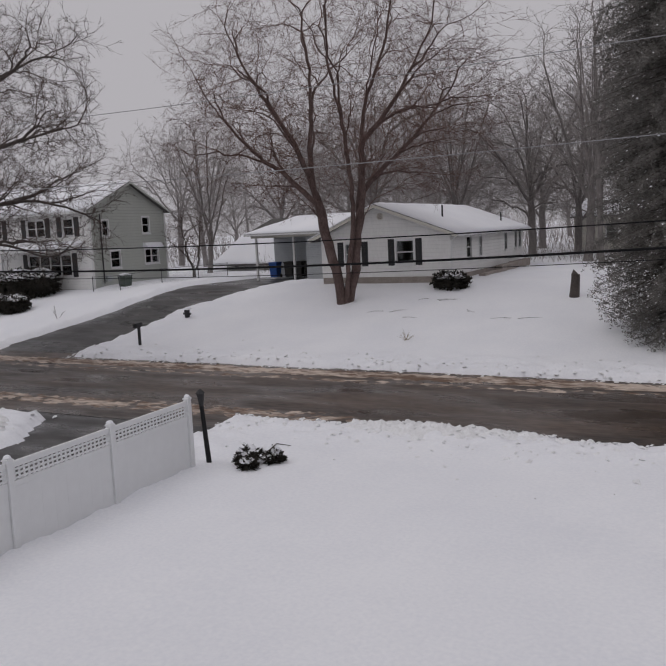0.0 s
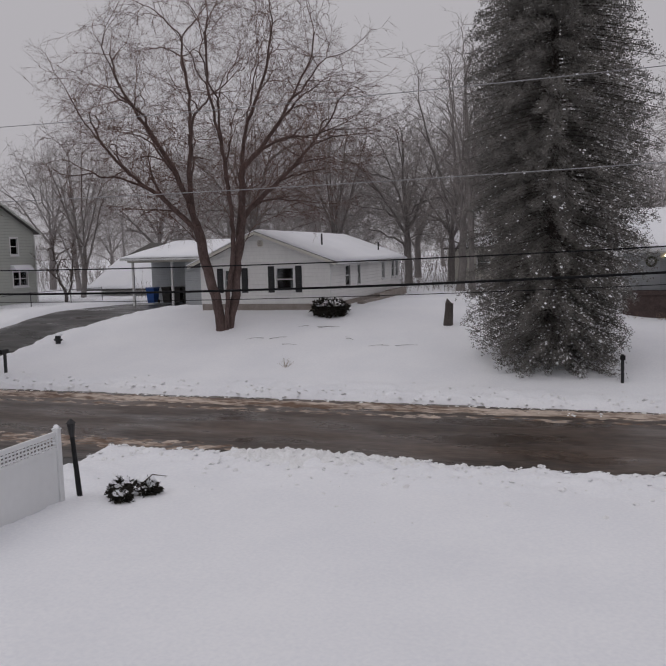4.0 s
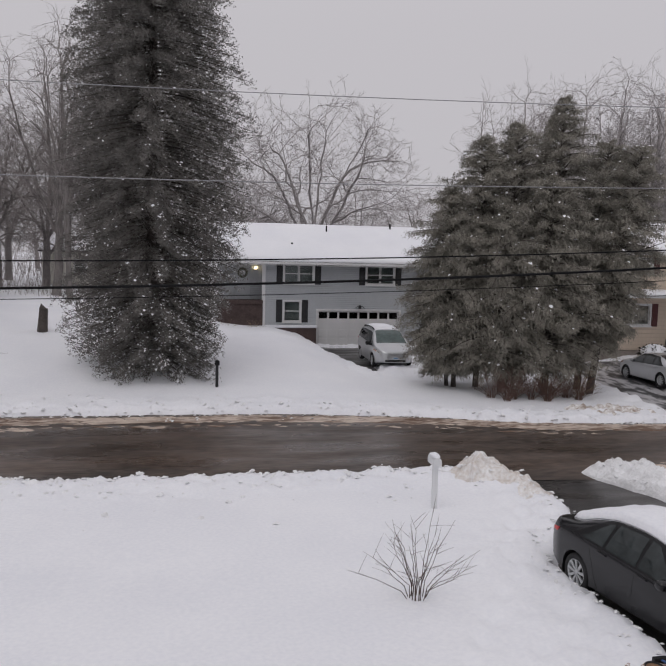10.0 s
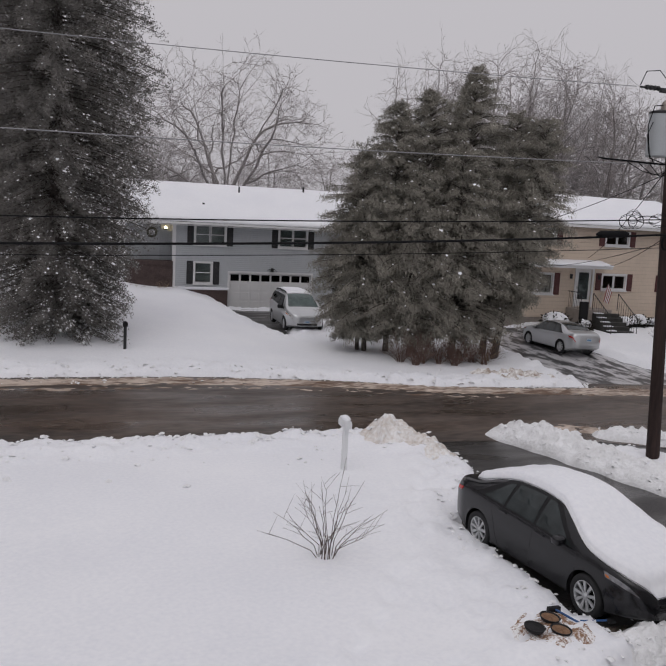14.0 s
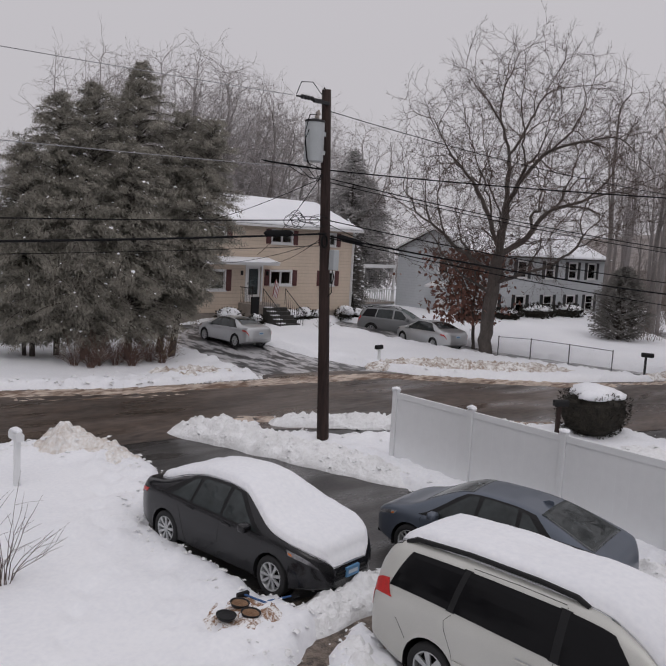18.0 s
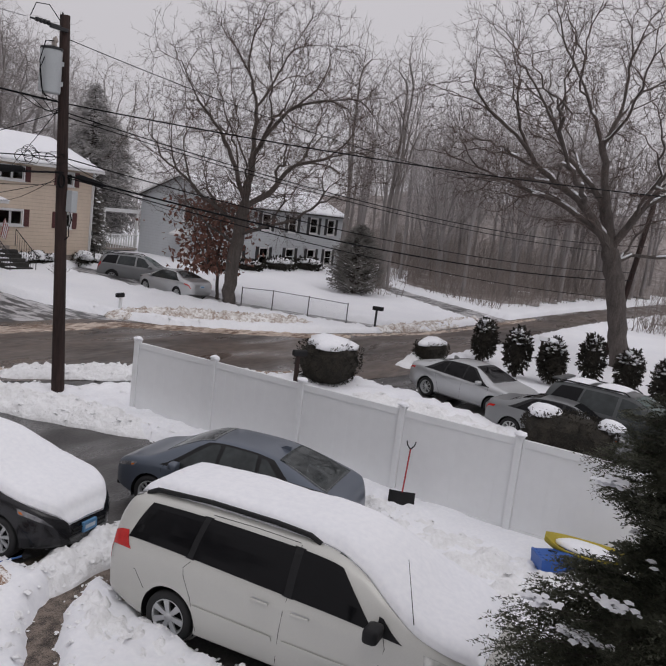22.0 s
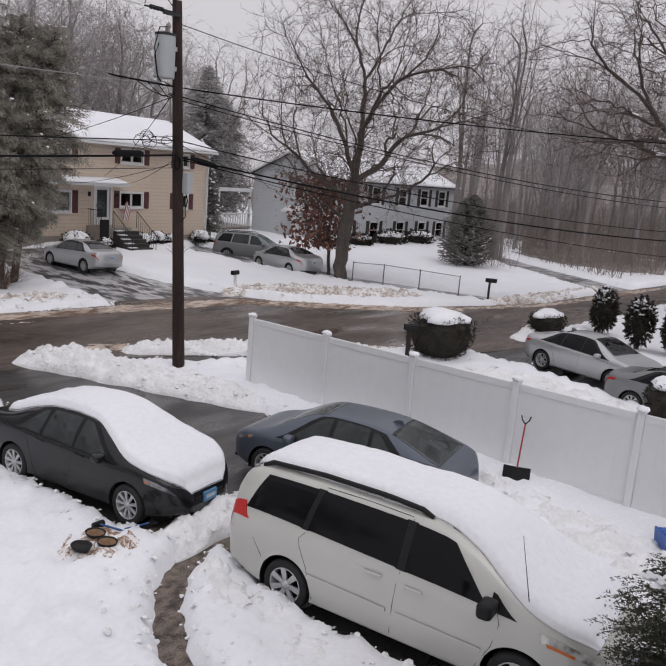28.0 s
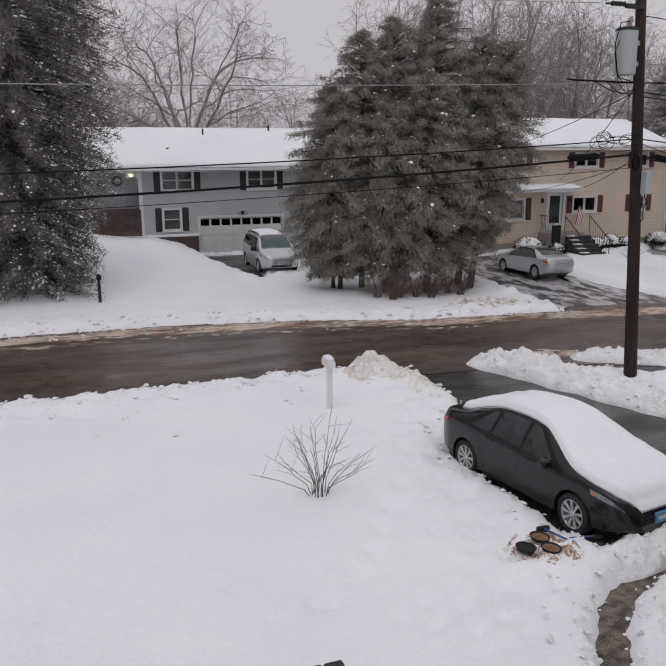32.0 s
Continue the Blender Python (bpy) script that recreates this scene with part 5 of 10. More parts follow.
def chain_fence(pts, label, h=1.05):
    f = thing("chain_link_fence", pose(0, 0, 0), label, "fence")
    for x, y in pts:
        part("post", Geo().tube([(x, y, rise(x, y) - 0.1), (x, y, rise(x, y) + h + 0.05)], 0.028, 8), M_FENCEGREY, f)
    for (x, y), (u, v) in zip(pts, pts[1:]):
        za, zb = rise(x, y), rise(u, v)
        part("rail", Geo().tube([(x, y, za + h), (u, v, zb + h)], 0.018, 6), M_FENCEGREY, f)
        mesh = Geo()
        d = math.hypot(u - x, v - y)
        for k in range(-8, int(d / 0.12)):
            for sg in (1, -1):
                a, b = k * 0.12, k * 0.12 + h - 0.05
                c0, c1 = max(0, a), min(d, b)
                if c1 - c0 < 0.05:
                    continue
                e0, e1 = (c0 - a), (c1 - a)
                p0, p1 = (e0, e1) if sg > 0 else (h - 0.05 - e0, h - 0.05 - e1)
                mesh.tube([(x + (u - x) * c0 / d, y + (v - y) * c0 / d, za + (zb - za) * c0 / d + p0), (x + (u - x) * c1 / d, y + (v - y) * c1 / d, za + (zb - za) * c1 / d + p1)], 0.0022, 3, False)
        part("wire_mesh", mesh, M_GALV, f)
    return f


chain_fence([(32.35, 24.2), (33.3, 22.9), (33.52, 20.83), (33.61, 18.59)], "low grey chain-link fence by the oak")
chain_fence([(-36.6, 38.0), (-34.6, 38.3), (-33.4, 41.0), (-33.0, 44.5), (-32.6, 47.5)], "dark chain-link fence beside the green house")

# ---- cars ----
def paint(name, color, metal=0.3, rough=0.35, spec=0.4, coat=0.35):
    return mat(name, color, rough=rough, var=0.04, scale=1.5, fine=90, bump=0.0, metal=metal, spec=spec, coat=coat)


P_BLACK, P_SILVERBEIGE = paint("black_car_paint", (0.009, 0.009, 0.011), 0.0, 0.25, 0.3, 0.35), paint("pale_silver_car_paint", (0.55, 0.548, 0.515), 0.35, 0.4)
P_BLUEGREY, P_SILVER = paint("blue_grey_car_paint", (0.10, 0.118, 0.15), 0.35), paint("silver_car_paint", (0.50, 0.51, 0.52), 0.55, 0.3, 0.4, 0.5)
P_GREY, P_DARK = paint("mid_grey_car_paint", (0.20, 0.205, 0.21), 0.4), paint("dark_grey_car_paint", (0.055, 0.06, 0.062), 0.3)
M_TINT = mat("dark_tinted_glass", (0.006, 0.006, 0.007), rough=0.05, var=0.1, bump=0, spec=0.16)
M_SMOKE = mat("smoky_glass", (0.03, 0.036, 0.037), rough=0.04, var=0.3, scale=2, fine=5, bump=0, spec=0.34)
M_TEAL = mat("greenish_windscreen_glass", (0.07, 0.10, 0.095), rough=0.06, var=0.25, scale=1.5, fine=5, bump=0, spec=0.3)
M_REDLENS = mat("red_lamp_lens", (0.46, 0.012, 0.01), rough=0.2, var=0.15, scale=6, bump=0.02, coat=0.15)
M_AMBER = mat("amber_lamp_lens", (0.55, 0.14, 0.02), rough=0.15, var=0.1, bump=0.02, coat=0.6)
M_CLEARLENS = mat("clear_lamp_lens", (0.14, 0.135, 0.12), rough=0.1, color2=(0.75, 0.75, 0.72), scale=2.5, fine=5, bump=0.0, coat=0.5)
M_DARKLENS = mat("smoked_lamp_lens", (0.05, 0.05, 0.055), rough=0.1, color2=(0.25, 0.25, 0.26), scale=8, fine=20, bump=0.02, coat=0.8)
M_SEAM = mat("dark_panel_gap", (0.012, 0.012, 0.012), rough=0.8, var=0.1, bump=0)
M_PLATE_BLUE = mat("blue_number_plate", (0.10, 0.24, 0.42), rough=0.5, var=0.1, bump=0)
M_PLATE_WHITE = mat("white_number_plate", (0.5, 0.55, 0.6), rough=0.5, var=0.1, bump=0)


def smooth_curve(x, xs, ys):
    """Monotone cubic through (xs, ys)."""
    if x <= xs[0]:
        return ys[0]
    if x >= xs[-1]:
        return ys[-1]
    i = max(k for k in range(len(xs) - 1) if xs[k] <= x)
    d = [(ys[k + 1] - ys[k]) / (xs[k + 1] - xs[k]) for k in range(len(xs) - 1)]

    def slope(k):
        if k == 0 or k == len(xs) - 1:
            return d[0] if k == 0 else d[-1]
        a, b = d[k - 1], d[k]
        return 0.0 if a * b <= 0 else 2 * a * b / (a + b)
    h = xs[i + 1] - xs[i]
    u = (x - xs[i]) / h
    return (2 * u**3 - 3 * u**2 + 1) * ys[i] + (u**3 - 2 * u**2 + u) * h * slope(i) + (3 * u**2 - 2 * u**3) * ys[i + 1] + (u**3 - u**2) * h * slope(i + 1)


class Hull:
    """The skin of a car: its top line, belt line, half width and sill along x, and a section that leans in above the belt."""

    def __init__(self, top, belt, wide, sill=0.2, lean=0.55):
        self.top, self.belt, self.wide, self.sill, self.lean = top, belt, wide, sill, lean
        self.x0, self.x1 = top[0][0], top[0][-1]

    def section(self, x):
        zt = smooth_curve(x, *self.top)
        zb = min(smooth_curve(x, *self.belt), zt - 0.015)
        w = smooth_curve(x, *self.wide)
        z0 = self.sill + (0.10 if x > 0 else 0.17) * ss(abs(x), self.x1 - 0.75, self.x1)
        z0 = min(z0, zb - 0.12)
        h = zt - zb
        y5 = w * 0.965
        y6, y7 = y5 - 0.5 * self.lean * h, y5 - 0.9 * self.lean * h - 0.05
        return [(w * 0.5, z0), (w * 0.93, z0 + 0.015), (w * 0.985, z0 + 0.12), (w * 1.0, z0 + 0.55 * (zb - z0)), (w * 0.993, zb - 0.14 * (zb - z0)), (y5, zb), (y6, zb + 0.52 * h), (y7, zb + 0.90 * h), (y7 * 0.62, zt - 0.012 * min(1, h * 4)), (0.0, zt)]

    def at(self, x, v, off=0.0):
        """Point on the right-hand skin (y < 0 mirrored by the caller) at section parameter v, pushed out by off."""
        s = self.section(x)
        i = min(8, max(0, int(v)))
        u = v - i
        p0, p1, p2, p3 = s[max(0, i - 1)], s[i], s[i + 1], s[min(9, i + 2)]
        if i == 8:
            p3 = (-s[8][0], s[8][1])
        def cr(a, b, c, d):
            return 0.5 * (2 * b + (c - a) * u + (2 * a - 5 * b + 4 * c - d) * u * u + (3 * b - a - 3 * c + d) * u**3)
        def dcr(a, b, c, d):
            return 0.5 * ((c - a) + 2 * (2 * a - 5 * b + 4 * c - d) * u + 3 * (3 * b - a - 3 * c + d) * u * u)
        y, z = cr(p0[0], p1[0], p2[0], p3[0]), cr(p0[1], p1[1], p2[1], p3[1])
        if off:
            ty, tz = dcr(p0[0], p1[0], p2[0], p3[0]), dcr(p0[1], p1[1], p2[1], p3[1])
            n = math.hypot(ty, tz) or 1
            y, z = y + tz / n * off, z - ty / n * off
        return x, y, z

    def body(self, n=64, arches=(), ra=0.37, za=0.325):
        """The closed skin, open in a round arch over each wheel."""
        s = Geo()
        vs = [0, 0.6, 1, 1.4, 1.7, 2, 2.25, 2.5, 2.75, 3, 3.25, 3.5, 3.75, 4, 4.3, 4.6, 5, 5.4, 5.8, 6.2, 6.6, 7, 7.35, 7.7, 8, 8.5, 9]
        k = 2 * len(vs) - 1
        for i in range(n + 1):
            u = 0.5 - 0.5 * math.cos(math.pi * i / n)
            x = self.x0 + (self.x1 - self.x0) * (0.35 * u + 0.65 * i / n)
            half = [self.at(x, v) for v in vs]
            ring = half + [(a, -b, c) for a, b, c in half[-2::-1]]
            s.v += ring
        s.f = [(i * k + j, i * k + (j + 1) % k, (i + 1) * k + (j + 1) % k, (i + 1) * k + j) for i in range(n) for j in range(k)]
        gone = set()
        for i, (x, y, z) in enumerate(s.v):
            for ax in arches:
                d = math.hypot(x - ax, z - za)
                if abs(y) > 0.58 and d < ra:
                    gone.add(i)
                    s.v[i] = (ax + (x - ax) * ra / max(d, 0.01), y, za + (z - za) * ra / max(d, 0.01))
        s.f = [q for q in s.f if not all(j in gone for j in q)]
        s.f += [tuple(range(k - 1, -1, -1)), tuple(n * k + j for j in range(k))]
        return s

    def liners(self, c, arches, ra=0.37, za=0.325):
        """Dark wells round the wheels."""
        for ax in arches:
            w = smooth_curve(ax, *self.wide)
            for sd in (-1, 1):
                s = Geo()
                for i in range(25):
                    a = radians(-20 + 220 * i / 24)
                    s.v += [(ax + ra * 1.004 * math.cos(a), sd * y, za + ra * 1.004 * math.sin(a)) for y in (w - 0.02, 0.52)]
                s.v.append((ax, sd * 0.52, za))
                s.f = [(2 * i, 2 * i + 1, 2 * i + 3, 2 * i + 2) for i in range(24)] + [(2 * i + 1, 50, 2 * i + 3) for i in range(24)]
                part("wheel_arch_liner", s, M_BLACKPLASTIC, c)

    def patch(self, xa, xb, va, vb, side, off=0.006, nx=10, nv=5, slant=(0.0, 0.0)):
        """A panel on the skin from xa to xb and va to vb; slant shifts its ends in x from foot to head."""
        s = Geo()
        for k, o in ((0, off), (1, off - 0.012)):
            for j in range(nv + 1):
                f = j / nv
                v = va + (vb - va) * f
                a, b = xa + slant[0] * f, xb + slant[1] * f
                for i in range(nx + 1):
                    x, y, z = self.at(a + (b - a) * i / nx, v, o)
                    s.v.append((x, y * side, z))
        w, m = nx + 1, (nx + 1) * (nv + 1)
        for j in range(nv):
            for i in range(nx):
                q = (j * w + i, j * w + i + 1, (j + 1) * w + i + 1, (j + 1) * w + i)
                s.f.append(q if side < 0 else q[::-1])
        rim = [j for j in range(nx)] + [j * w + nx for j in range(nv)] + [nv * w + nx - j for j in range(nx)] + [(nv - j) * w for j in range(nv)]
        for a, b in zip(rim, rim[1:] + rim[:1]):
            s.f.append((a, b, b + m, a + m))
        return s

    def over(self, xa, xb, v0, off, thick=0.0, nx=14, ny=12, seed=0, soft=0.0, trim=None):
        """A panel across the top of the skin from xa to xb, out to parameter v0 on each side; thick and soft make it a snow cover."""
        s = Geo()
        for k in (0, 1):
            for i in range(nx + 1):
                x = xa + (xb - xa) * i / nx
                for j in range(ny + 1):
                    q = -1 + 2 * j / ny
                    vmin = trim(x) if trim else v0
                    v = 9 - (9 - vmin) * abs(q)
                    o = off
                    if k and thick:
                        e = min((x - xa), (xb - x), (1 - abs(q)) * 0.7)
                        o = off + thick * (0.15 + 0.85 * min(1.0, max(0, e) / soft) ** 0.5) * (1 + 0.18 * nz(x * 1.6 + seed, q * 2.0, seed) + 0.06 * nz(x * 6 + seed, q * 6, seed))
                    elif not k:
                        o = off - 0.012 if not thick else off - 0.01
                    px, y, z = self.at(x, min(9.0, v), o)
                    if v >= 8.999:
                        px, y, z = self.at(x, 9.0)
                        z += o
                    s.v.append((px, y * (1 if q < 0 else -1), z))
        w, m = ny + 1, (nx + 1) * (ny + 1)
        for i in range(nx):
            for j in range(ny):
                q = (i * w + j, (i + 1) * w + j, (i + 1) * w + j + 1, i * w + j + 1)
                s.f += [q, tuple(m + t for t in q[::-1])]
        rim = [i * w for i in range(nx)] + [nx * w + j for j in range(ny)] + [(nx - i) * w + ny for i in range(nx)] + [ny - j for j in range(ny)]
        for a, b in zip(rim, rim[1:] + rim[:1]):
            s.f.append((a, b, b + m, a + m))
        return s


def lathe(profile, n=28):
    """A ring about y from (radius, y) points."""
    s = Geo()
    for i in range(n):
        a = 2 * math.pi * i / n
        s.v += [(r * math.cos(a), y, r * math.sin(a)) for r, y in profile]
    k = len(profile)
    s.f = [(i * k + j, i * k + j + 1, ((i + 1) % n) * k + j + 1, ((i + 1) % n) * k + j) for i in range(n) for j in range(k - 1)]
    return s


def wheel_meshes(r, style, spokes):
    tyre = lathe([(r * 0.66, 0.09), (r * 0.72, 0.105), (r * 0.9, 0.11), (r * 0.98, 0.09), (r, 0.05), (r, -0.05), (r * 0.98, -0.09), (r * 0.9, -0.11), (r * 0.68, -0.1)]).mesh("tyre", M_RUBBER, True)
    rim = lathe([(r * 0.60, -0.09), (r * 0.62, 0.05), (r * 0.69, 0.085), (r * 0.70, 0.10), (r * 0.665, 0.104), (r * 0.64, 0.09), (r * 0.60, 0.04)])
    sp = Geo()
    for k in range(spokes):
        m = Matrix.Rotation(2 * math.pi * k / spokes, 4, "Y")
        for dx in ((0.0,) if style != "twin" else (-0.10, 0.10)):
            q = Geo()
            w0, w1 = (0.16, 0.24) if style == "cover" else ((0.10, 0.17) if style == "single" else (0.06, 0.09))
            q.add([(r * (dx * 0.4 - w0 / 2), 0.055, r * 0.12), (r * (dx * 0.4 + w0 / 2), 0.055, r * 0.12), (r * (dx * 1.6 + w1 / 2), 0.085, r * 0.665), (r * (dx * 1.6 - w1 / 2), 0.085, r * 0.665),
                   (r * (dx * 0.4 - w0 / 2), 0.085, r * 0.12), (r * (dx * 0.4 + w0 / 2), 0.085, r * 0.12), (r * (dx * 1.6 + w1 / 2), 0.105, r * 0.665), (r * (dx * 1.6 - w1 / 2), 0.105, r * 0.665)],
                  [(0, 1, 2, 3), (7, 6, 5, 4), (0, 4, 5, 1), (1, 5, 6, 2), (2, 6, 7, 3), (3, 7, 4, 0)])
            sp.join(q.moved(m))
    hub = lathe([(0.001, 0.108), (r * 0.12, 0.105), (r * 0.17, 0.09), (r * 0.19, 0.05)], 16)
    disc = lathe([(0.001, 0.0), (r * 0.6, 0.0)], 20)
    return tyre, rim.mesh("rim", M_ALLOY, True), sp.mesh("spokes", M_ALLOY), hub.mesh("hub_cap", M_ALLOY, True), disc.mesh("brake_disc", M_BLACKPLASTIC)


WHEELS = {k: wheel_meshes(*v) for k, v in dict(sedan=(0.325, "single", 9), van=(0.335, "cover", 7), twin=(0.325, "twin", 5)).items()}


def put_wheels(c, fx, rx, track, r, style):
    tyre, rim, sp, hub, disc = WHEELS[style]
    for x in (fx, rx):
        for sd in (-1, 1):
            w = shared("wheel", rim, c, pose(x, sd * track, r, 0, 17 * (x + sd), 0 if sd > 0 else 180))
            for nm, me in (("tyre", tyre), ("spokes", sp), ("hub_cap", hub), ("brake_disc", disc)):
                shared(nm, me, w, Matrix.Identity(4))


def seam(c, hull, pts, side, r=0.004, mat_=None, name="panel_gap"):
    part(name, Geo().tube([(lambda p: (p[0], p[1] * side, p[2]))(hull.at(x, v, 0.0)) for x, v in pts], r, 5), mat_ or M_SEAM, c)


SEDAN = Hull(([-2.31, -2.29, -2.2, -2.0, -1.75, -1.55, -1.1, -0.6, -0.1, 0.35, 0.75, 1.15, 1.35, 1.8, 2.1, 2.24, 2.31], [0.62, 0.86, 1.03, 1.09, 1.12, 1.15, 1.31, 1.415, 1.435, 1.40, 1.26, 1.07, 1.0, 0.91, 0.80, 0.68, 0.48]),
             ([-2.31, -2.1, -1.5, -0.5, 0.5, 1.2, 1.8, 2.15, 2.31], [0.58, 0.92, 0.98, 0.95, 0.92, 0.90, 0.83, 0.70, 0.44]),
             ([-2.31, -2.26, -2.1, -1.8, -1.2, 0.0, 1.2, 1.7, 2.0, 2.2, 2.31], [0.50, 0.66, 0.80, 0.875, 0.89, 0.89, 0.885, 0.86, 0.78, 0.62, 0.42]), 0.2, 0.62)
LIFTBACK = Hull(([-2.31, -2.29, -2.2, -2.05, -1.8, -1.4, -0.9, -0.4, 0.1, 0.5, 0.9, 1.25, 1.5, 1.9, 2.15, 2.26, 2.31], [0.58, 0.78, 0.93, 0.99, 1.07, 1.23, 1.39, 1.46, 1.475, 1.43, 1.28, 1.10, 0.99, 0.89, 0.77, 0.66, 0.48]),
                SEDAN.belt, SEDAN.wide, 0.2, 0.58)
VAN = Hull(([-2.54, -2.52, -2.45, -2.3, -2.0, -1.0, 0.0, 0.5, 0.9, 1.3, 1.6, 1.8, 2.15, 2.4, 2.5, 2.54], [0.7, 1.0, 1.35, 1.64, 1.72, 1.755, 1.745, 1.71, 1.58, 1.36, 1.19, 1.11, 1.0, 0.86, 0.72, 0.5]),
           ([-2.54, -2.4, -2.0, 0.0, 1.2, 1.8, 2.3, 2.54], [0.66, 1.10, 1.13, 1.06, 1.02, 0.98, 0.82, 0.46]),
           ([-2.54, -2.5, -2.35, -2.0, -1.0, 0.5, 1.5, 2.0, 2.3, 2.46, 2.54], [0.70, 0.82, 0.92, 0.965, 0.98, 0.98, 0.965, 0.90, 0.76, 0.6, 0.42]), 0.22, 0.36)


def sedan(m, paint_m, label, style="sedan", snow=None, detail=2, glass_m=None, front_plate=None, rear_plate=None, wind=None, lift=False):
    c = thing("car", m, label, "car", "parked cars")
    h = LIFTBACK if lift else SEDAN
    part("body", h.body(120 if detail > 1 else 90, (1.37, -1.33), 0.375, 0.325), paint_m, c, smooth=True)
    h.liners(c, (1.37, -1.33), 0.375, 0.325)
    put_wheels(c, 1.37, -1.33, 0.765, 0.325, style)
    g = glass_m or M_SMOKE
    for sd in (-1, 1):
        part("window_trim", h.patch(-1.5, 1.22, 5.02, 7.0, sd, 0.004, 22, 5, (0.62, -0.80)), M_BLACKPLASTIC, c)
        part("side_window", h.patch(-0.62, 0.10, 5.14, 6.82, sd, 0.008, 10, 5, (0.05, -0.03)), g, c)
        part("side_window", h.patch(0.16, 1.0, 5.14, 6.82, sd, 0.008, 10, 5, (0.0, -0.68)), g, c)
        part("side_window", h.patch(-1.22, -0.68, 5.16, 6.7, sd, 0.008, 8, 5, (0.45, 0.02)), g, c)
        if detail > 1:
            seam(c, h, [(0.13, 5.0), (0.12, 4.0), (0.10, 3.0), (0.08, 2.0), (0.08, 1.3)], sd)
            seam(c, h, [(1.12, 5.0), (1.16, 4.2), (1.12, 3.0), (1.02, 2.0), (0.98, 1.3)], sd)
            seam(c, h, [(-0.95, 5.0), (-0.98, 4.0), (-0.9, 3.2), (-0.82, 2.4), (-0.72, 1.4)], sd)
            seam(c, h, [(-0.9, 1.5), (0.0, 1.5), (0.95, 1.5)], sd, 0.006)
            for hx in (-0.66, 0.30):
                x, y, z = h.at(hx, 4.35)
                part("door_handle", Geo().box(hx - 0.1, hx + 0.1, sd * (y + 0.012) - 0.015, sd * (y + 0.012) + 0.015, z - 0.014, z + 0.014, 0.008), paint_m, c)
        x, y, z = h.at(0.86, 5.05)
        mi = part("door_mirror", Geo().box(0.76, 0.93, sd * (y + 0.13) - 0.10, sd * (y + 0.13) + 0.10, z + 0.0, z + 0.14, 0.045), paint_m, c, smooth=True)
        part("mirror_stalk", Geo().box(0.81, 0.87, sd * (y + 0.02) - 0.04, sd * (y + 0.02) + 0.04, z - 0.01, z + 0.04), M_BLACKPLASTIC, mi)
        part("tail_lamp", h.patch(-2.24, -1.92, 4.05, 4.75, sd, 0.008, 6, 4, (0.0, 0.06)), M_REDLENS, c)
        part("headlamp", h.patch(1.72, 2.18, 4.1, 4.9, sd, 0.009, 8, 4, (-0.05, -0.12)), M_DARKLENS, c)
        part("turn_lamp", h.patch(1.74, 1.80, 4.2, 4.5, sd, 0.012, 3, 3, (-0.03, -0.03)), M_AMBER, c)
    part("windscreen", h.over(0.34, 1.2, 7.35, 0.006), wind or g, c, smooth=True)
    part("rear_window", h.over(-1.92 if lift else -1.52, -0.95 if lift else -0.66, 7.35, 0.006), wind or g, c, smooth=True)
    gr = Geo()
    for k in range(5):
        gr.box(2.1, 2.305 + 0.004 * k, -0.42 + 0.02 * k, 0.42 - 0.02 * k, 0.32 + 0.045 * k, 0.345 + 0.045 * k)
    part("grille", gr, M_BLACKPLASTIC, c)
    part("front_bumper_lip", Geo().box(1.95, 2.29, -0.5, 0.5, 0.2, 0.27, 0.02), M_BLACKPLASTIC, c)
    if detail > 1:
        part("roof_fin", Geo().prism([(-0.95, 1.33), (-0.72, 1.405), (-0.86, 1.47), (-0.95, 1.46)], 1, -0.02, 0.02), paint_m, c)
    if front_plate:
        pl = part("number_plate", Geo().box(2.30, 2.345, -0.15, 0.15, 0.42, 0.57), front_plate, c)
        part("plate_marks", Geo().box(2.3455, 2.347, -0.11, 0.11, 0.465, 0.525), M_PLATE_WHITE, pl)
    if rear_plate:
        pl = part("number_plate", Geo().box(-2.335, -2.32, -0.15, 0.15, 0.72, 0.87), rear_plate, c)
        part("plate_marks", Geo().box(-2.3365, -2.3355, -0.11, 0.11, 0.765, 0.825), M_PLATE_BLUE, pl)
    if snow == "full":
        def edge(x):
            return interp(x, (-1.9, -1.2, 0.4, 1.25, 1.7, 2.3), (7.4, 7.2, 7.1, 6.6, 6.5, 7.0))
        solo("car_snow", h.over(-1.75, 2.27, 7.2, 0.0, 0.15, 60, 22, 3, 0.13, edge), M_SNOW, "thick smooth snow covering the black car's roof and bonnet", "snow", m=m, smooth=True)
    elif snow == "roof":
        solo("car_snow", h.over(-0.9, 0.5, 7.3, 0.0, 0.07, 24, 14, 5, 0.2), M_SNOW, "thin snow on a parked car's roof", "snow", m=m, smooth=True)
    return c


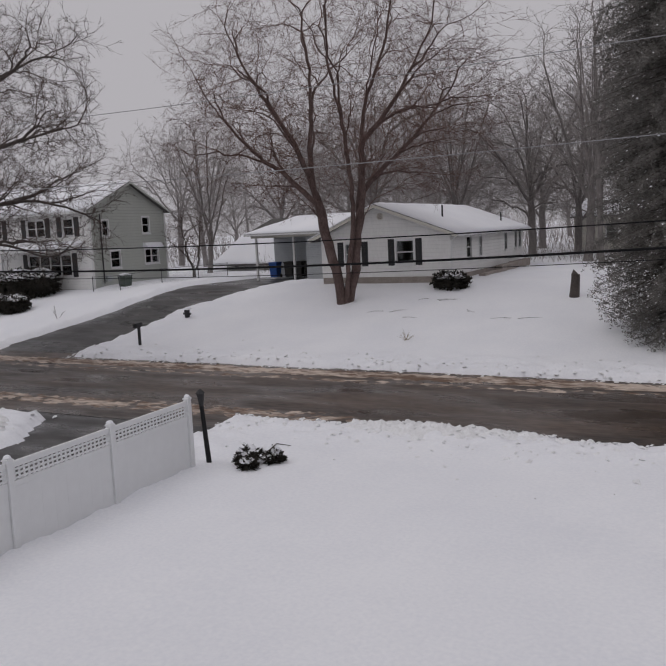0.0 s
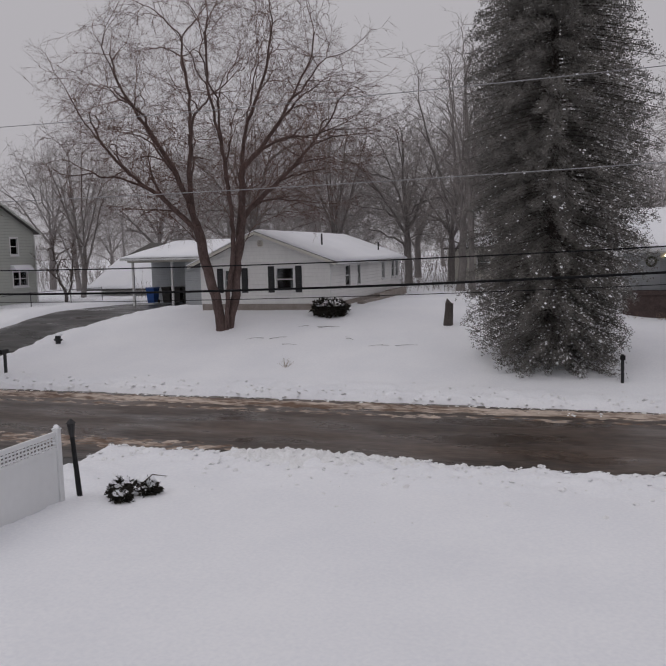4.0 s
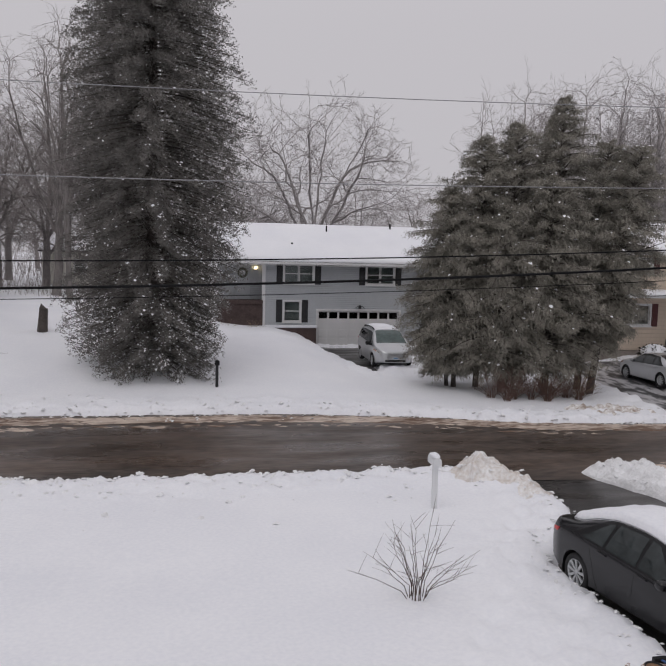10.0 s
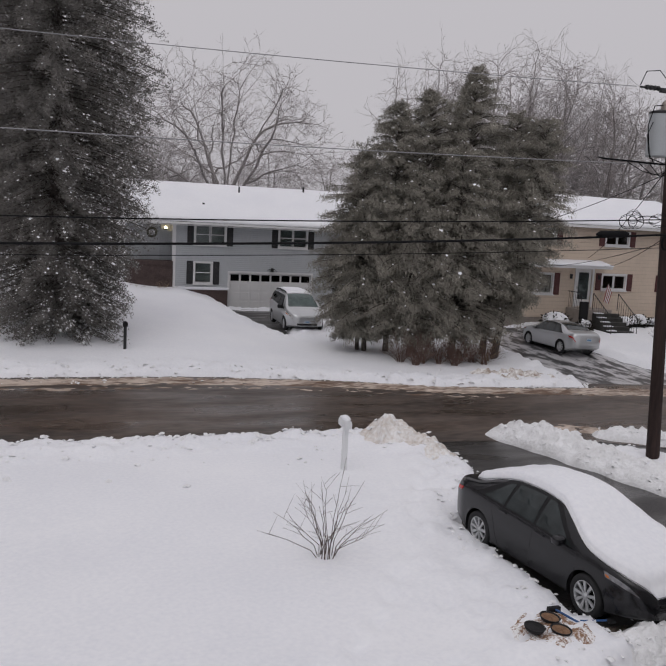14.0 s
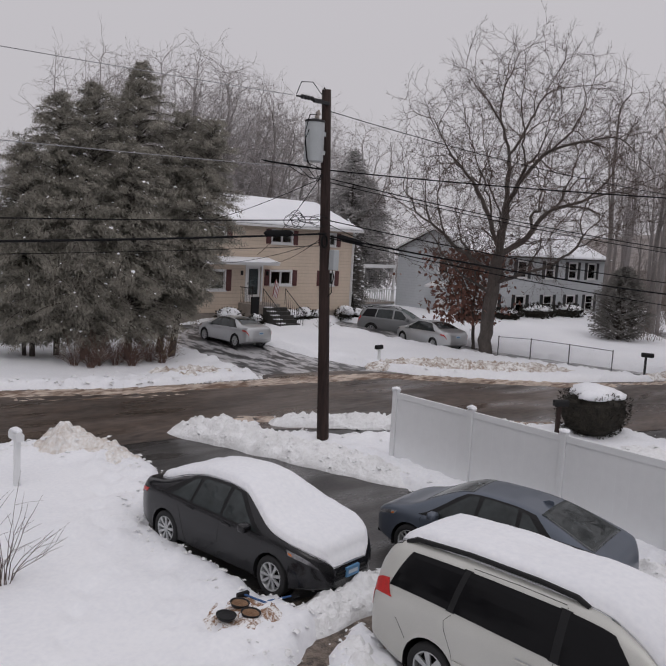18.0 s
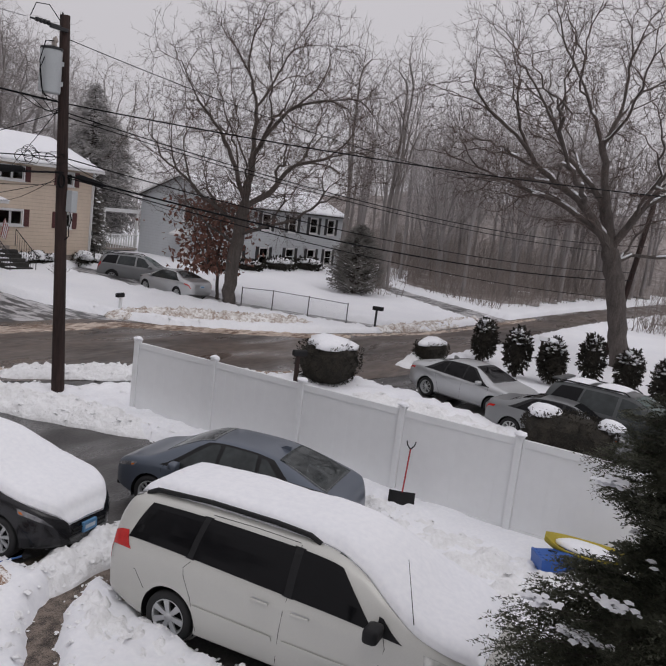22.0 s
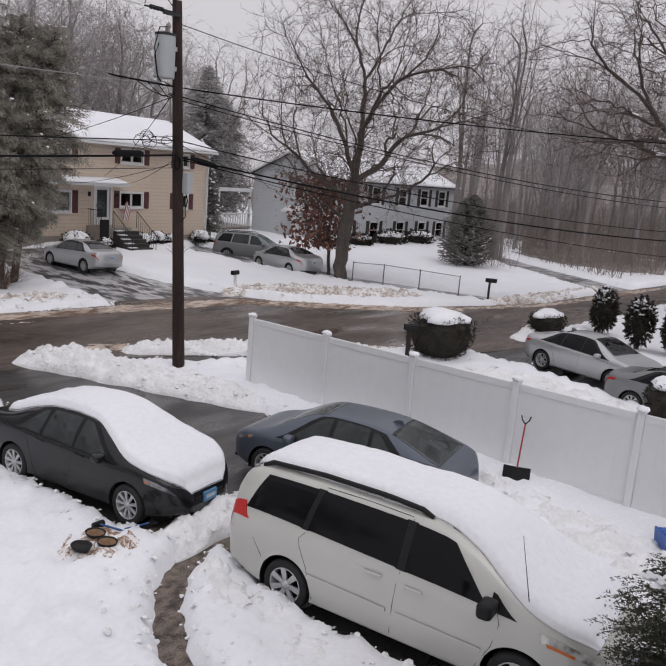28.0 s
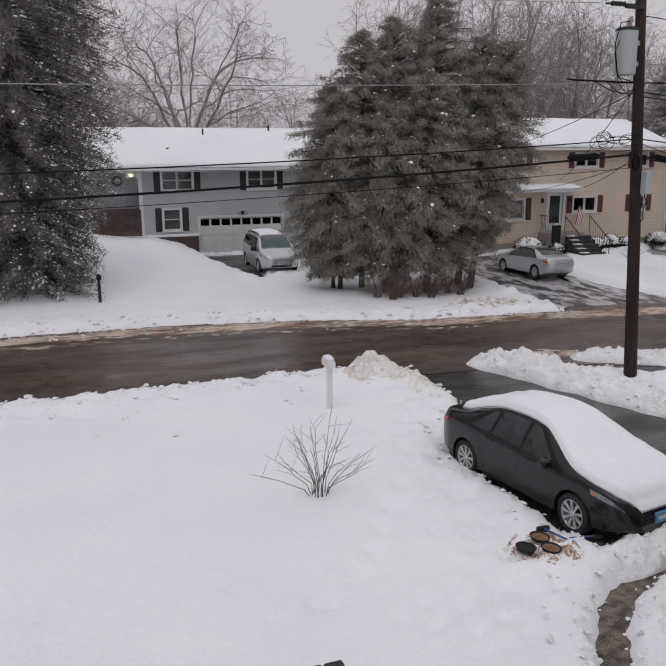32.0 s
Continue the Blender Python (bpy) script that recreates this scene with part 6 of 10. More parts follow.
def minivan(m, paint_m, label, snow="full", detail=2, side_glass=None):
    c = thing("minivan", m, label, "minivan", "parked cars")
    h = VAN
    part("body", h.body(120 if detail > 1 else 90, (1.56, -1.47), 0.395, 0.345), paint_m, c, smooth=True)
    h.liners(c, (1.56, -1.47), 0.395, 0.345)
    put_wheels(c, 1.56, -1.47, 0.85, 0.335, "van")
    for sd in (-1, 1):
        part("side_window", h.patch(-2.18, -1.28, 5.22, 6.75, sd, 0.008, 12, 6, (0.22, 0.10)), M_TINT, c)
        part("side_window", h.patch(-1.20, 0.05, 5.22, 6.75, sd, 0.008, 12, 6, (0.10, 0.0)), M_TINT, c)
        part("window_pillar", h.patch(-1.30, -1.18, 5.18, 6.8, sd, 0.006, 3, 6, (0.10, 0.10)), M_BLACKPLASTIC, c)
        part("window_pillar", h.patch(0.03, 0.17, 5.18, 6.8, sd, 0.006, 3, 6, (0.0, 0.0)), M_BLACKPLASTIC, c)
        part("side_window", h.patch(0.15, 1.18, 5.20, 6.75, sd, 0.008, 12, 6, (0.0, -0.52)), side_glass or M_SMOKE, c)
        part("window_corner", h.patch(1.19, 1.50, 5.12, 6.0, sd, 0.007, 5, 4, (0.0, -0.26)), M_BLACKPLASTIC, c)
        if detail > 1:
            seam(c, h, [(0.10, 6.9), (0.10, 5.2), (0.08, 4.0), (0.06, 3.0), (0.05, 2.0), (0.05, 1.3)], sd)
            seam(c, h, [(1.28, 5.1), (1.32, 4.2), (1.26, 3.0), (1.10, 2.0), (1.02, 1.3)], sd)
            seam(c, h, [(-1.22, 5.1), (-1.30, 4.5), (-1.28, 3.8), (-1.16, 3.0), (-1.06, 2.0), (-1.02, 1.3)], sd)
            seam(c, h, [(-1.10, 6.95), (-0.5, 7.0), (0.08, 6.98)], sd)
            seam(c, h, [(-2.4, 3.3), (-2.0, 3.25), (-1.85, 2.7)], sd)
            part("side_moulding", h.patch(-1.12, -0.02, 2.66, 2.80, sd, 0.018, 12, 2), paint_m, c)
            part("side_moulding", h.patch(0.12, 1.16, 2.66, 2.80, sd, 0.018, 12, 2), paint_m, c)
            for hx in (-0.22, 0.30):
                x, y, z = h.at(hx, 4.2)
                cup = part("handle_cup", h.patch(hx - 0.11, hx + 0.11, 4.12, 4.48, sd, 0.003, 6, 3), M_ALLOY, c)
                part("door_handle", Geo().box(hx - 0.12, hx + 0.12, sd * (y + 0.022) - 0.014, sd * (y + 0.022) + 0.014, z - 0.018, z + 0.016, 0.01), paint_m, cup)
        x, y, z = h.at(1.2, 5.05)
        mi = part("door_mirror", Geo().box(1.12, 1.30, sd * (y + 0.15) - 0.13, sd * (y + 0.15) + 0.13, z + 0.02, z + 0.2, 0.05), M_BLACKPLASTIC, c, smooth=True)
        part("mirror_stalk", Geo().box(1.18, 1.26, sd * (y + 0.02) - 0.05, sd * (y + 0.02) + 0.05, z, z + 0.06), M_BLACKPLASTIC, mi)
        part("roof_rail", Geo().tube([(x, sd * (h.at(x, 7.35)[1]), h.at(x, 7.35)[2] + dz) for x, dz in ((-2.15, 0.0), (-2.0, 0.05), (-1.2, 0.07), (-0.3, 0.07), (0.15, 0.05), (0.3, 0.0))], [0.03, 0.034, 0.032, 0.032, 0.034, 0.03], 8), M_BLACKPLASTIC, c)
        part("tail_lamp", h.patch(-2.50, -2.10, 4.25, 5.45, sd, 0.012, 8, 6, (0.02, -0.10)), M_REDLENS, c)
        hl = part("headlamp", h.patch(1.76, 2.40, 4.05, 5.05, sd, 0.012, 8, 5, (-0.02, -0.06)), M_CLEARLENS, c)
        part("turn_lamp", h.patch(1.84, 2.12, 4.02, 4.25, sd, 0.014, 5, 3, (-0.02, 0.0)), M_AMBER, hl)
    part("windscreen", h.over(0.55, 1.62, 7.3, 0.006), M_TEAL, c, smooth=True)
    part("rear_window", h.over(-2.5, -2.22, 7.2, 0.006, nx=6), M_TINT, c, smooth=True)
    gr = Geo()
    for k in range(3):
        gr.box(2.38, 2.565, -0.40 + 0.03 * k, 0.40 - 0.03 * k, 0.62 + 0.05 * k, 0.65 + 0.05 * k)
    part("grille", gr, M_ALLOY, c)
    part("lower_intake", Geo().box(2.4, 2.56, -0.5, 0.5, 0.36, 0.46, 0.02), M_BLACKPLASTIC, c)
    pl = part("number_plate", Geo().box(2.55, 2.572, -0.15, 0.15, 0.48, 0.6), M_PLATE_WHITE, c)
    part("plate_marks", Geo().box(2.5725, 2.574, -0.1, 0.1, 0.52, 0.565), M_PLATE_BLUE, pl)
    if detail > 1:
        part("aerial", Geo().tube([(1.62, -0.86, 1.0), (1.60, -0.86, 1.14), (1.42, -0.86, 1.95)], [0.014, 0.006, 0.003], 6), M_BLACKPLASTIC, c)
    if snow == "full":
        def edge(x):
            return interp(x, (-2.4, -1.5, 0.4, 0.9, 1.6, 2.0, 2.4), (7.55, 7.45, 7.4, 7.2, 6.6, 6.4, 6.6))
        solo("car_snow", h.over(-2.28, 2.32, 7.3, 0.0, 0.14, 64, 22, 8, 0.22, edge), M_SNOW, "thick smooth snow over the silver minivan's roof and bonnet", "snow", m=m, smooth=True)
    else:
        solo("car_snow", h.over(-1.9, 0.45, 7.4, 0.0, 0.13, 30, 14, 9, 0.25), M_SNOW, "patch of snow on a minivan's roof", "snow", m=m, smooth=True)
    return c


sedan(pose(7.47, 10.50, 0.0, 0, 0, -82) @ Matrix.Diagonal((0.96, 0.97, 0.99, 1)), P_BLACK, "black sedan under thick snow at the driveway's edge", snow="full", front_plate=M_PLATE_BLUE, glass_m=M_SMOKE)
sedan(pose(10.75, 7.79, 0.0, 0, 0, 102) @ Matrix.Diagonal((0.95, 0.98, 0.955, 1)), P_BLUEGREY, "blue-grey liftback car cleared of snow beside the fence", style="twin", glass_m=M_SMOKE, lift=True)
minivan(pose(7.92, 4.50, 0.0, 0, 0, -84.4), P_SILVERBEIGE, "pale silver minivan with snow on its roof and bonnet", side_glass=M_TINT)
minivan(pose(10.05, 38.3, 0.24, 0, 0, -92), P_SILVER, "silver minivan parked before the garage door", snow="roof", detail=1, side_glass=M_TINT)
sedan(pose(20.85, 31.2, 0.26, 1.5, 0, 92) @ Matrix.Diagonal((0.93, 0.93, 0.94, 1)), P_SILVER, "silver sedan in the slushy driveway of the beige house", detail=1, rear_plate=M_PLATE_WHITE)
sedan(pose(31.85, 28.4, 0.0, 0, 0, 80), P_SILVER, "silver sedan behind the snowy bank", detail=1, rear_plate=M_PLATE_WHITE)
sedan(pose(23.42, 8.1, -0.05, 0, 0, -106.6) @ Matrix.Diagonal((0.96, 0.96, 0.95, 1)), P_SILVER, "silver sedan in the neighbour's wet driveway", style="twin", detail=2, glass_m=M_TINT)
sedan(pose(21.25, 4.65, -0.12, 0, 0, -97) @ Matrix.Diagonal((0.93, 0.93, 0.92, 1)), P_GREY, "grey sedan behind the clipped hedge", detail=1, glass_m=M_TINT)


def suv(m, paint_m, label, snow):
    c = thing("suv", m, label, "suv", "parked cars")
    h = SUV
    part("body", h.body(90, (1.38, -1.32), 0.40, 0.345), paint_m, c, smooth=True)
    h.liners(c, (1.38, -1.32), 0.40, 0.345)
    put_wheels(c, 1.38, -1.32, 0.785, 0.335, "van")
    for sd in (-1, 1):
        part("side_window", h.patch(-1.95, -1.15, 5.15, 6.75, sd, 0.008, 8, 5, (0.25, 0.08)), M_TINT, c)
        part("side_window", h.patch(-1.08, -0.10, 5.15, 6.75, sd, 0.008, 8, 5, (0.08, 0.0)), M_SMOKE, c)
        part("side_window", h.patch(0.0, 0.92, 5.15, 6.75, sd, 0.008, 8, 5, (0.0, -0.5)), M_SMOKE, c)
        x, y, z = h.at(0.8, 5.05)
        part("door_mirror", Geo().box(0.72, 0.88, sd * (y + 0.13) - 0.11, sd * (y + 0.13) + 0.11, z, z + 0.17, 0.045), paint_m, c, smooth=True)
        part("roof_rail", Geo().tube([(x, sd * (h.at(x, 7.4)[1]), h.at(x, 7.4)[2] + dz) for x, dz in ((-1.8, 0.0), (-1.65, 0.06), (0.0, 0.06), (0.15, 0.0))], 0.022, 6), M_BLACKPLASTIC, c)
        part("tail_lamp", h.patch(-2.24, -2.0, 4.1, 5.3, sd, 0.01, 4, 4), M_REDLENS, c)
        part("headlamp", h.patch(1.8, 2.16, 4.2, 4.9, sd, 0.01, 6, 3), M_CLEARLENS, c)
    part("windscreen", h.over(0.3, 1.12, 7.35, 0.006), M_TEAL, c, smooth=True)
    part("rear_window", h.over(-2.22, -1.9, 7.3, 0.006, nx=5), M_TINT, c, smooth=True)
    part("spoiler", Geo().box(-2.05, -1.8, -0.52, 0.52, 1.60, 1.66, 0.02), paint_m, c)
    part("grille", Geo().box(2.1, 2.29, -0.45, 0.45, 0.55, 0.72, 0.02), M_BLACKPLASTIC, c)
    if snow:
        for a, b in ((-1.75, -1.05), (-0.85, -0.05)):
            solo("car_snow", h.over(a, b, 7.5, 0.0, 0.07, 16, 12, 7 + a, 0.2), M_SNOW, "slab of snow on a dark car's roof", "snow", m=m, smooth=True)
    return c


SUV = Hull(([-2.26, -2.23, -2.1, -1.9, -1.2, -0.4, 0.2, 0.6, 1.0, 1.25, 1.8, 2.1, 2.26], [0.6, 0.95, 1.3, 1.56, 1.63, 1.645, 1.60, 1.45, 1.2, 1.06, 0.98, 0.86, 0.5]),
           ([-2.26, -2.0, 0.0, 1.2, 1.8, 2.26], [0.58, 1.05, 1.0, 0.98, 0.9, 0.46]),
           ([-2.26, -2.15, -1.8, 0.0, 1.4, 2.0, 2.2, 2.26], [0.66, 0.8, 0.88, 0.9, 0.89, 0.76, 0.58, 0.42]), 0.24, 0.5)
suv(pose(21.9, 3.2, 0.0, 0, 0, -100), P_DARK, "dark grey wagon with slabs of snow on its roof", True)
suv(pose(32.9, 32.0, 0.08, 0, 0, -60), P_GREY, "grey crossover parked by the beige house", False)

# ---- trees ----
class BareTree:
    """A leafless tree: main stems are drawn, and boughs fork on from them until they reach points spread through the crown."""

    def __init__(self, seed, stems, blobs, points, girth, step=0.36, lift=0.0, twig=(0.5, 0.0055), twigs=2, thick=0.035, droop=0.0, shell=0.75, tip=0.006, crook=0.05, shape=None):
        self.rng = np.random.default_rng(seed)
        self.stems, self.step, self.crook, self.lift = stems, step, crook, lift
        self.pos, self.parent = self.skeleton(step)
        self.fork_on(self.cloud(blobs, points, shell, shape))
        self.build(np.array(self.pos), self.parent, girth, tip, thick, twig, twigs, droop)

    def skeleton(self, step):
        """Nodes along the drawn stems, each stem joined to the nearest node of those before it."""
        pos, parent = [], []
        for pts in self.stems:
            P = [Vector(p) for p in pts]
            out = []
            for i in range(len(P) - 1):
                a, b, c, d = P[max(0, i - 1)], P[i], P[i + 1], P[min(len(P) - 1, i + 2)]
                n = max(1, round((c - b).length / step))
                for k in range(n):
                    u = k / n
                    out.append(0.5 * (2 * b + (c - a) * u + (2 * a - 5 * b + 4 * c - d) * u * u + (3 * b - a - 3 * c + d) * u**3))
            out.append(P[-1])
            last = -1
            if pos:
                last = int(np.argmin(np.sum((np.array(pos) - np.array(out[0])) ** 2, axis=1)))
                out = out[1:]
            for k, p in enumerate(out):
                j = self.rng.normal(0, 0.035, 3) * (1 if pos else 0)
                pos.append((p.x + j[0], p.y + j[1], p.z + j[2] * 0.5))
                parent.append(last)
                last = len(pos) - 1
        return pos, parent

    def cloud(self, blobs, points, shell, shape):
        """Points through a union of ellipsoids, denser towards their skins."""
        vol = np.array([b[3] * b[4] * b[5] for b in blobs])
        out = []
        for b, n in zip(blobs, np.round(points * vol / vol.sum()).astype(int)):
            d = self.rng.normal(size=(n, 3))
            d /= np.linalg.norm(d, axis=1)[:, None]
            bump = 1 + 0.16 * np.sin(d @ np.array([3.1, 1.7, 2.3]) * 2.3 + b[0]) + 0.10 * np.sin(d @ np.array([-2.2, 4.1, 1.9]) * 3.1 + b[1])
            out.append(np.array(b[:3]) + d * (self.rng.random(n) ** (1 / 3 * shell) * bump)[:, None] * np.array(b[3:]))
        out = np.concatenate(out)
        return out[[shape(*p) for p in out]] if shape else out

    def fork_on(self, T):
        """Shares the crown's points among the nodes of the stems that look their way, and grows a bough to each share."""
        P = np.array(self.pos)
        base = np.array([P[i] - P[q] if q >= 0 else (0, 0, 1) for i, q in enumerate(self.parent)])
        base /= np.linalg.norm(base, axis=1)[:, None] + 1e-9
        ends = np.ones(len(P), bool)
        ends[[q for q in self.parent if q >= 0]] = False
        use = np.arange(len(P)) % 3 == 1
        use |= ends
        low = T[:, 2].min() - 1.2
        use &= P[:, 2] > low
        cand = np.nonzero(use)[0]
        share = {}
        for k in range(len(T)):
            v = T[k] - P[cand]
            d = np.linalg.norm(v, axis=1) + 1e-6
            ahead = (v * base[cand]).sum(1) / d
            cost = d * (1.55 - ahead) + 0.5 * (P[cand][:, 2] > T[k][2])
            share.setdefault(int(cand[cost.argmin()]), []).append(k)
        for i, ks in share.items():
            self.bough(i, base[i], T[ks])

    def bough(self, i, d, T):
        todo = [(i, d, T)]
        while todo:
            i, d, T = todo.pop()
            p = np.array(self.pos[i])
            c = T.mean(0)
            v = c - p
            dist = float(np.linalg.norm(v)) + 1e-6
            one = len(T) == 1
            f = 1.0 if one else self.rng.uniform(0.34, 0.52)
            d2 = v / dist + 0.35 * d + np.array([0, 0, self.lift])
            d2 /= np.linalg.norm(d2)
            end = p + v * f if one else p + d2 * dist * f
            n = max(1, int(round(dist * f / self.step)))
            last = i
            a = np.cross(v / dist, self.rng.normal(size=3))
            for k in range(1, n + 1):
                u = k / n
                q = p + (end - p) * u + a * (math.sin(math.pi * u) * dist * f * 0.07) + (self.rng.normal(0, self.crook, 3) if k < n else 0)
                self.pos.append(tuple(q))
                self.parent.append(last)
                last = len(self.pos) - 1
            if one:
                continue
            w = T - end
            w = w / (np.linalg.norm(w, axis=1)[:, None] + 1e-6)
            if len(T) == 2:
                o = np.array([0, 1])
                cut = 1
            else:
                e = w - w.mean(0)
                ax = np.linalg.eigh(e.T @ e)[1][:, 2]
                o = (e @ ax).argsort()
                cut = min(len(T) - 1, max(1, int(len(T) * self.rng.uniform(0.3, 0.7))))
            todo += [(last, d2, T[o[:cut]]), (last, d2, T[o[cut:]])]

    def build(self, P, parent, girth, tip, thick, twig, twigs, droop):
        n = len(P)
        kids = [[] for _ in range(n)]
        for i, q in enumerate(parent):
            if q >= 0:
                kids[q].append(i)
        order = []
        stack = [i for i in range(n) if parent[i] < 0]
        while stack:
            i = stack.pop()
            order.append(i)
            stack += kids[i]
        leaves = np.zeros(n)
        for i in reversed(order):
            leaves[i] = leaves[i] or 1
            if parent[i] >= 0:
                leaves[parent[i]] += leaves[i]
        e = math.log(girth / tip) / math.log(max(2.0, leaves[order[0]]))
        rad = tip * leaves**e
        self.rad, self.P, self.parent = rad, P, parent
        self.wood, self.fine = Geo(), Geo()
        done = [False] * n
        for i in order:
            if done[i]:
                continue
            chain = [i]
            while kids[chain[-1]]:
                chain.append(max(kids[chain[-1]], key=lambda k: leaves[k]))
            for k in chain:
                done[k] = True
            pts = [Vector(P[k]) for k in chain]
            rr = [float(rad[k]) for k in chain]
            if parent[i] >= 0:
                pts.insert(0, Vector(P[parent[i]]))
                rr.insert(0, min(rr[0] * 1.15, float(rad[parent[i]])))
            else:
                rr[0] *= 1.45
                rr[1] *= 1.12
            if len(pts) < 2:
                continue
            cut = next((k for k, r in enumerate(rr) if r < thick), len(rr))
            if cut >= 2:
                self.wood.tube(pts[:cut + 1], rr[:cut + 1], 9 if rr[0] > 0.12 else 5, False)
            if len(pts) - max(0, cut - 1) >= 2:
                self.fine.tube(pts[max(0, cut - 1):], rr[max(0, cut - 1):], 3, False)
        thin = np.array([i for i in range(n) if rad[i] < tip * 4.5 and parent[i] >= 0])
        along = P[thin] - P[[parent[i] for i in thin]]
        along /= np.linalg.norm(along, axis=1)[:, None] + 1e-9
        ln, r = twig
        for _ in range(twigs):
            d = along + self.rng.normal(0, 0.5, along.shape) + np.array([0, 0, -droop])
            d /= np.linalg.norm(d, axis=1)[:, None]
            L = ln * self.rng.uniform(0.45, 1.25, len(thin))[:, None]
            self.spikes(P[thin], P[thin] + d * L, r)
            for f in (0.25, 0.45, 0.65):
                q = d + self.rng.normal(0, 0.42, d.shape) + np.array([0, 0, -0.6 * droop])
                q /= np.linalg.norm(q, axis=1)[:, None]
                o = P[thin] + d * L * f
                self.slivers(o, o + q * L * (0.9 - f * 0.6), r * 0.9)

    def spikes(self, p, q, r):
        """Twigs that taper to points."""
        d = q - p
        a = np.cross(d, np.array([0.31, 0.53, 0.79]))
        a /= np.linalg.norm(a, axis=1)[:, None] + 1e-9
        b = np.cross(d, a)
        b /= np.linalg.norm(b, axis=1)[:, None] + 1e-9
        v = np.stack([p + a * r, p - 0.5 * r * a + 0.866 * r * b, p - 0.5 * r * a - 0.866 * r * b, q], 1).reshape(-1, 3)
        k = len(self.fine.v)
        self.fine.v += v.tolist()
        self.fine.f += [t for i in range(k, k + 4 * len(p), 4) for t in ((i, i + 1, i + 3), (i + 1, i + 2, i + 3), (i + 2, i, i + 3))]

    def slivers(self, p, q, r):
        """The finest twigs, one slim face each."""
        a = np.cross(q - p, self.rng.normal(size=p.shape))
        a *= r / (np.linalg.norm(a, axis=1)[:, None] + 1e-9)
        k = len(self.fine.v)
        self.fine.v += np.stack([p + a, p - a, q], 1).reshape(-1, 3).tolist()
        self.fine.f += [(i, i + 1, i + 2) for i in range(k, k + 3 * len(p), 3)]

    def place(self, m, label, bark, twigs, group="", name="tree"):
        t = thing(name, m, label, "tree", group)
        part("trunk", self.wood, bark, t, smooth=True)
        part("crown", self.fine, twigs, t)
        return t


def off(foot, u, stems, lean=0.0):
    """Stems given as (across, away, up) from a tree's foot; u is the level direction of across, lean tips the whole tree along it."""
    return [[(foot[0] + u[0] * (a + lean * c) - u[1] * b, foot[1] + u[1] * (a + lean * c) + u[0] * b, foot[2] + c) for a, b, c in rows] for rows in stems]


def blobs_at(foot, u, rows, lean=0.0):
    return [(foot[0] + u[0] * (a + lean * c) - u[1] * b, foot[1] + u[1] * (a + lean * c) + u[0] * b, foot[2] + c, rx, ry, rz) for a, b, c, rx, ry, rz in rows]


UB, U1, U2 = (0.891, 0.454), (0.60, -0.80), (0.25, -0.97)
F_B, F_1, F_2, F_L = (-17.35, 35.45, 1.3), (31.9, 24.66, 0.0), (36.26, 5.87, 0.0), (-30.2, 21.2, 0.0)


def vase(foot, slope, low):
    """Keeps a crown open below: higher towards its edge."""
    return lambda x, y, z: z - foot[2] > low + slope * math.hypot(x - foot[0], y - foot[1])


birch = BareTree(4, off(F_B, UB, [
    [(0, 0, -0.2), (-0.25, 0, 1.7), (-0.75, 0.1, 3.9), (-1.25, 0.1, 6.2), (-2.4, -0.2, 8.9), (-4.2, -0.5, 11.9), (-5.4, -0.8, 14.5)],
    [(0.15, 0.1, -0.1), (0.55, 0.1, 1.7), (0.85, 0, 3.9), (1.15, -0.1, 6.3), (1.35, -0.3, 9.7), (2.4, -0.6, 12.7), (2.9, -0.8, 15.3)],
    [(0.1, -0.15, 0.0), (0.3, -0.2, 1.9), (0.62, -0.4, 4.9), (0.35, -0.8, 8.7), (-0.3, -1.2, 12.2), (-0.2, -1.4, 15.5)],
    [(-1.22, 0.1, 5.9), (-1.35, 0.5, 8.2), (-1.2, 0.9, 11.2), (-1.5, 1.2, 15.2)],
    [(1.2, -0.1, 6.0), (2.2, 0.5, 7.0), (4.2, 1.2, 8.9), (6.4, 1.6, 11.7), (7.6, 1.8, 13.7)],
    [(-1.0, 0.1, 5.3), (-2.6, 1.0, 6.9), (-4.4, 1.6, 8.4), (-6.4, 2.0, 10.8)],
    [(1.3, -0.2, 8.4), (3.0, -1.2, 10.4), (4.6, -1.8, 13.4)]]),
    blobs_at(F_B, UB, [(0, 0, 11.8, 8.3, 5.6, 6.4), (-4.6, 0, 9.6, 3.8, 4.0, 4.2), (4.8, 0.5, 9.2, 3.8, 4.0, 4.2)]), 2600, 0.38, 0.44, 0.05, (0.8, 0.0055), 2, 0.03, 0.15, tip=0.0055, crook=0.035, shape=vase(F_B, 0.42, 3.4))
birch.place(pose(0, 0, 0), "tall bare multi-stemmed birch with reddish twigs", M_BIRCHBARK, M_BIRCHTWIG)

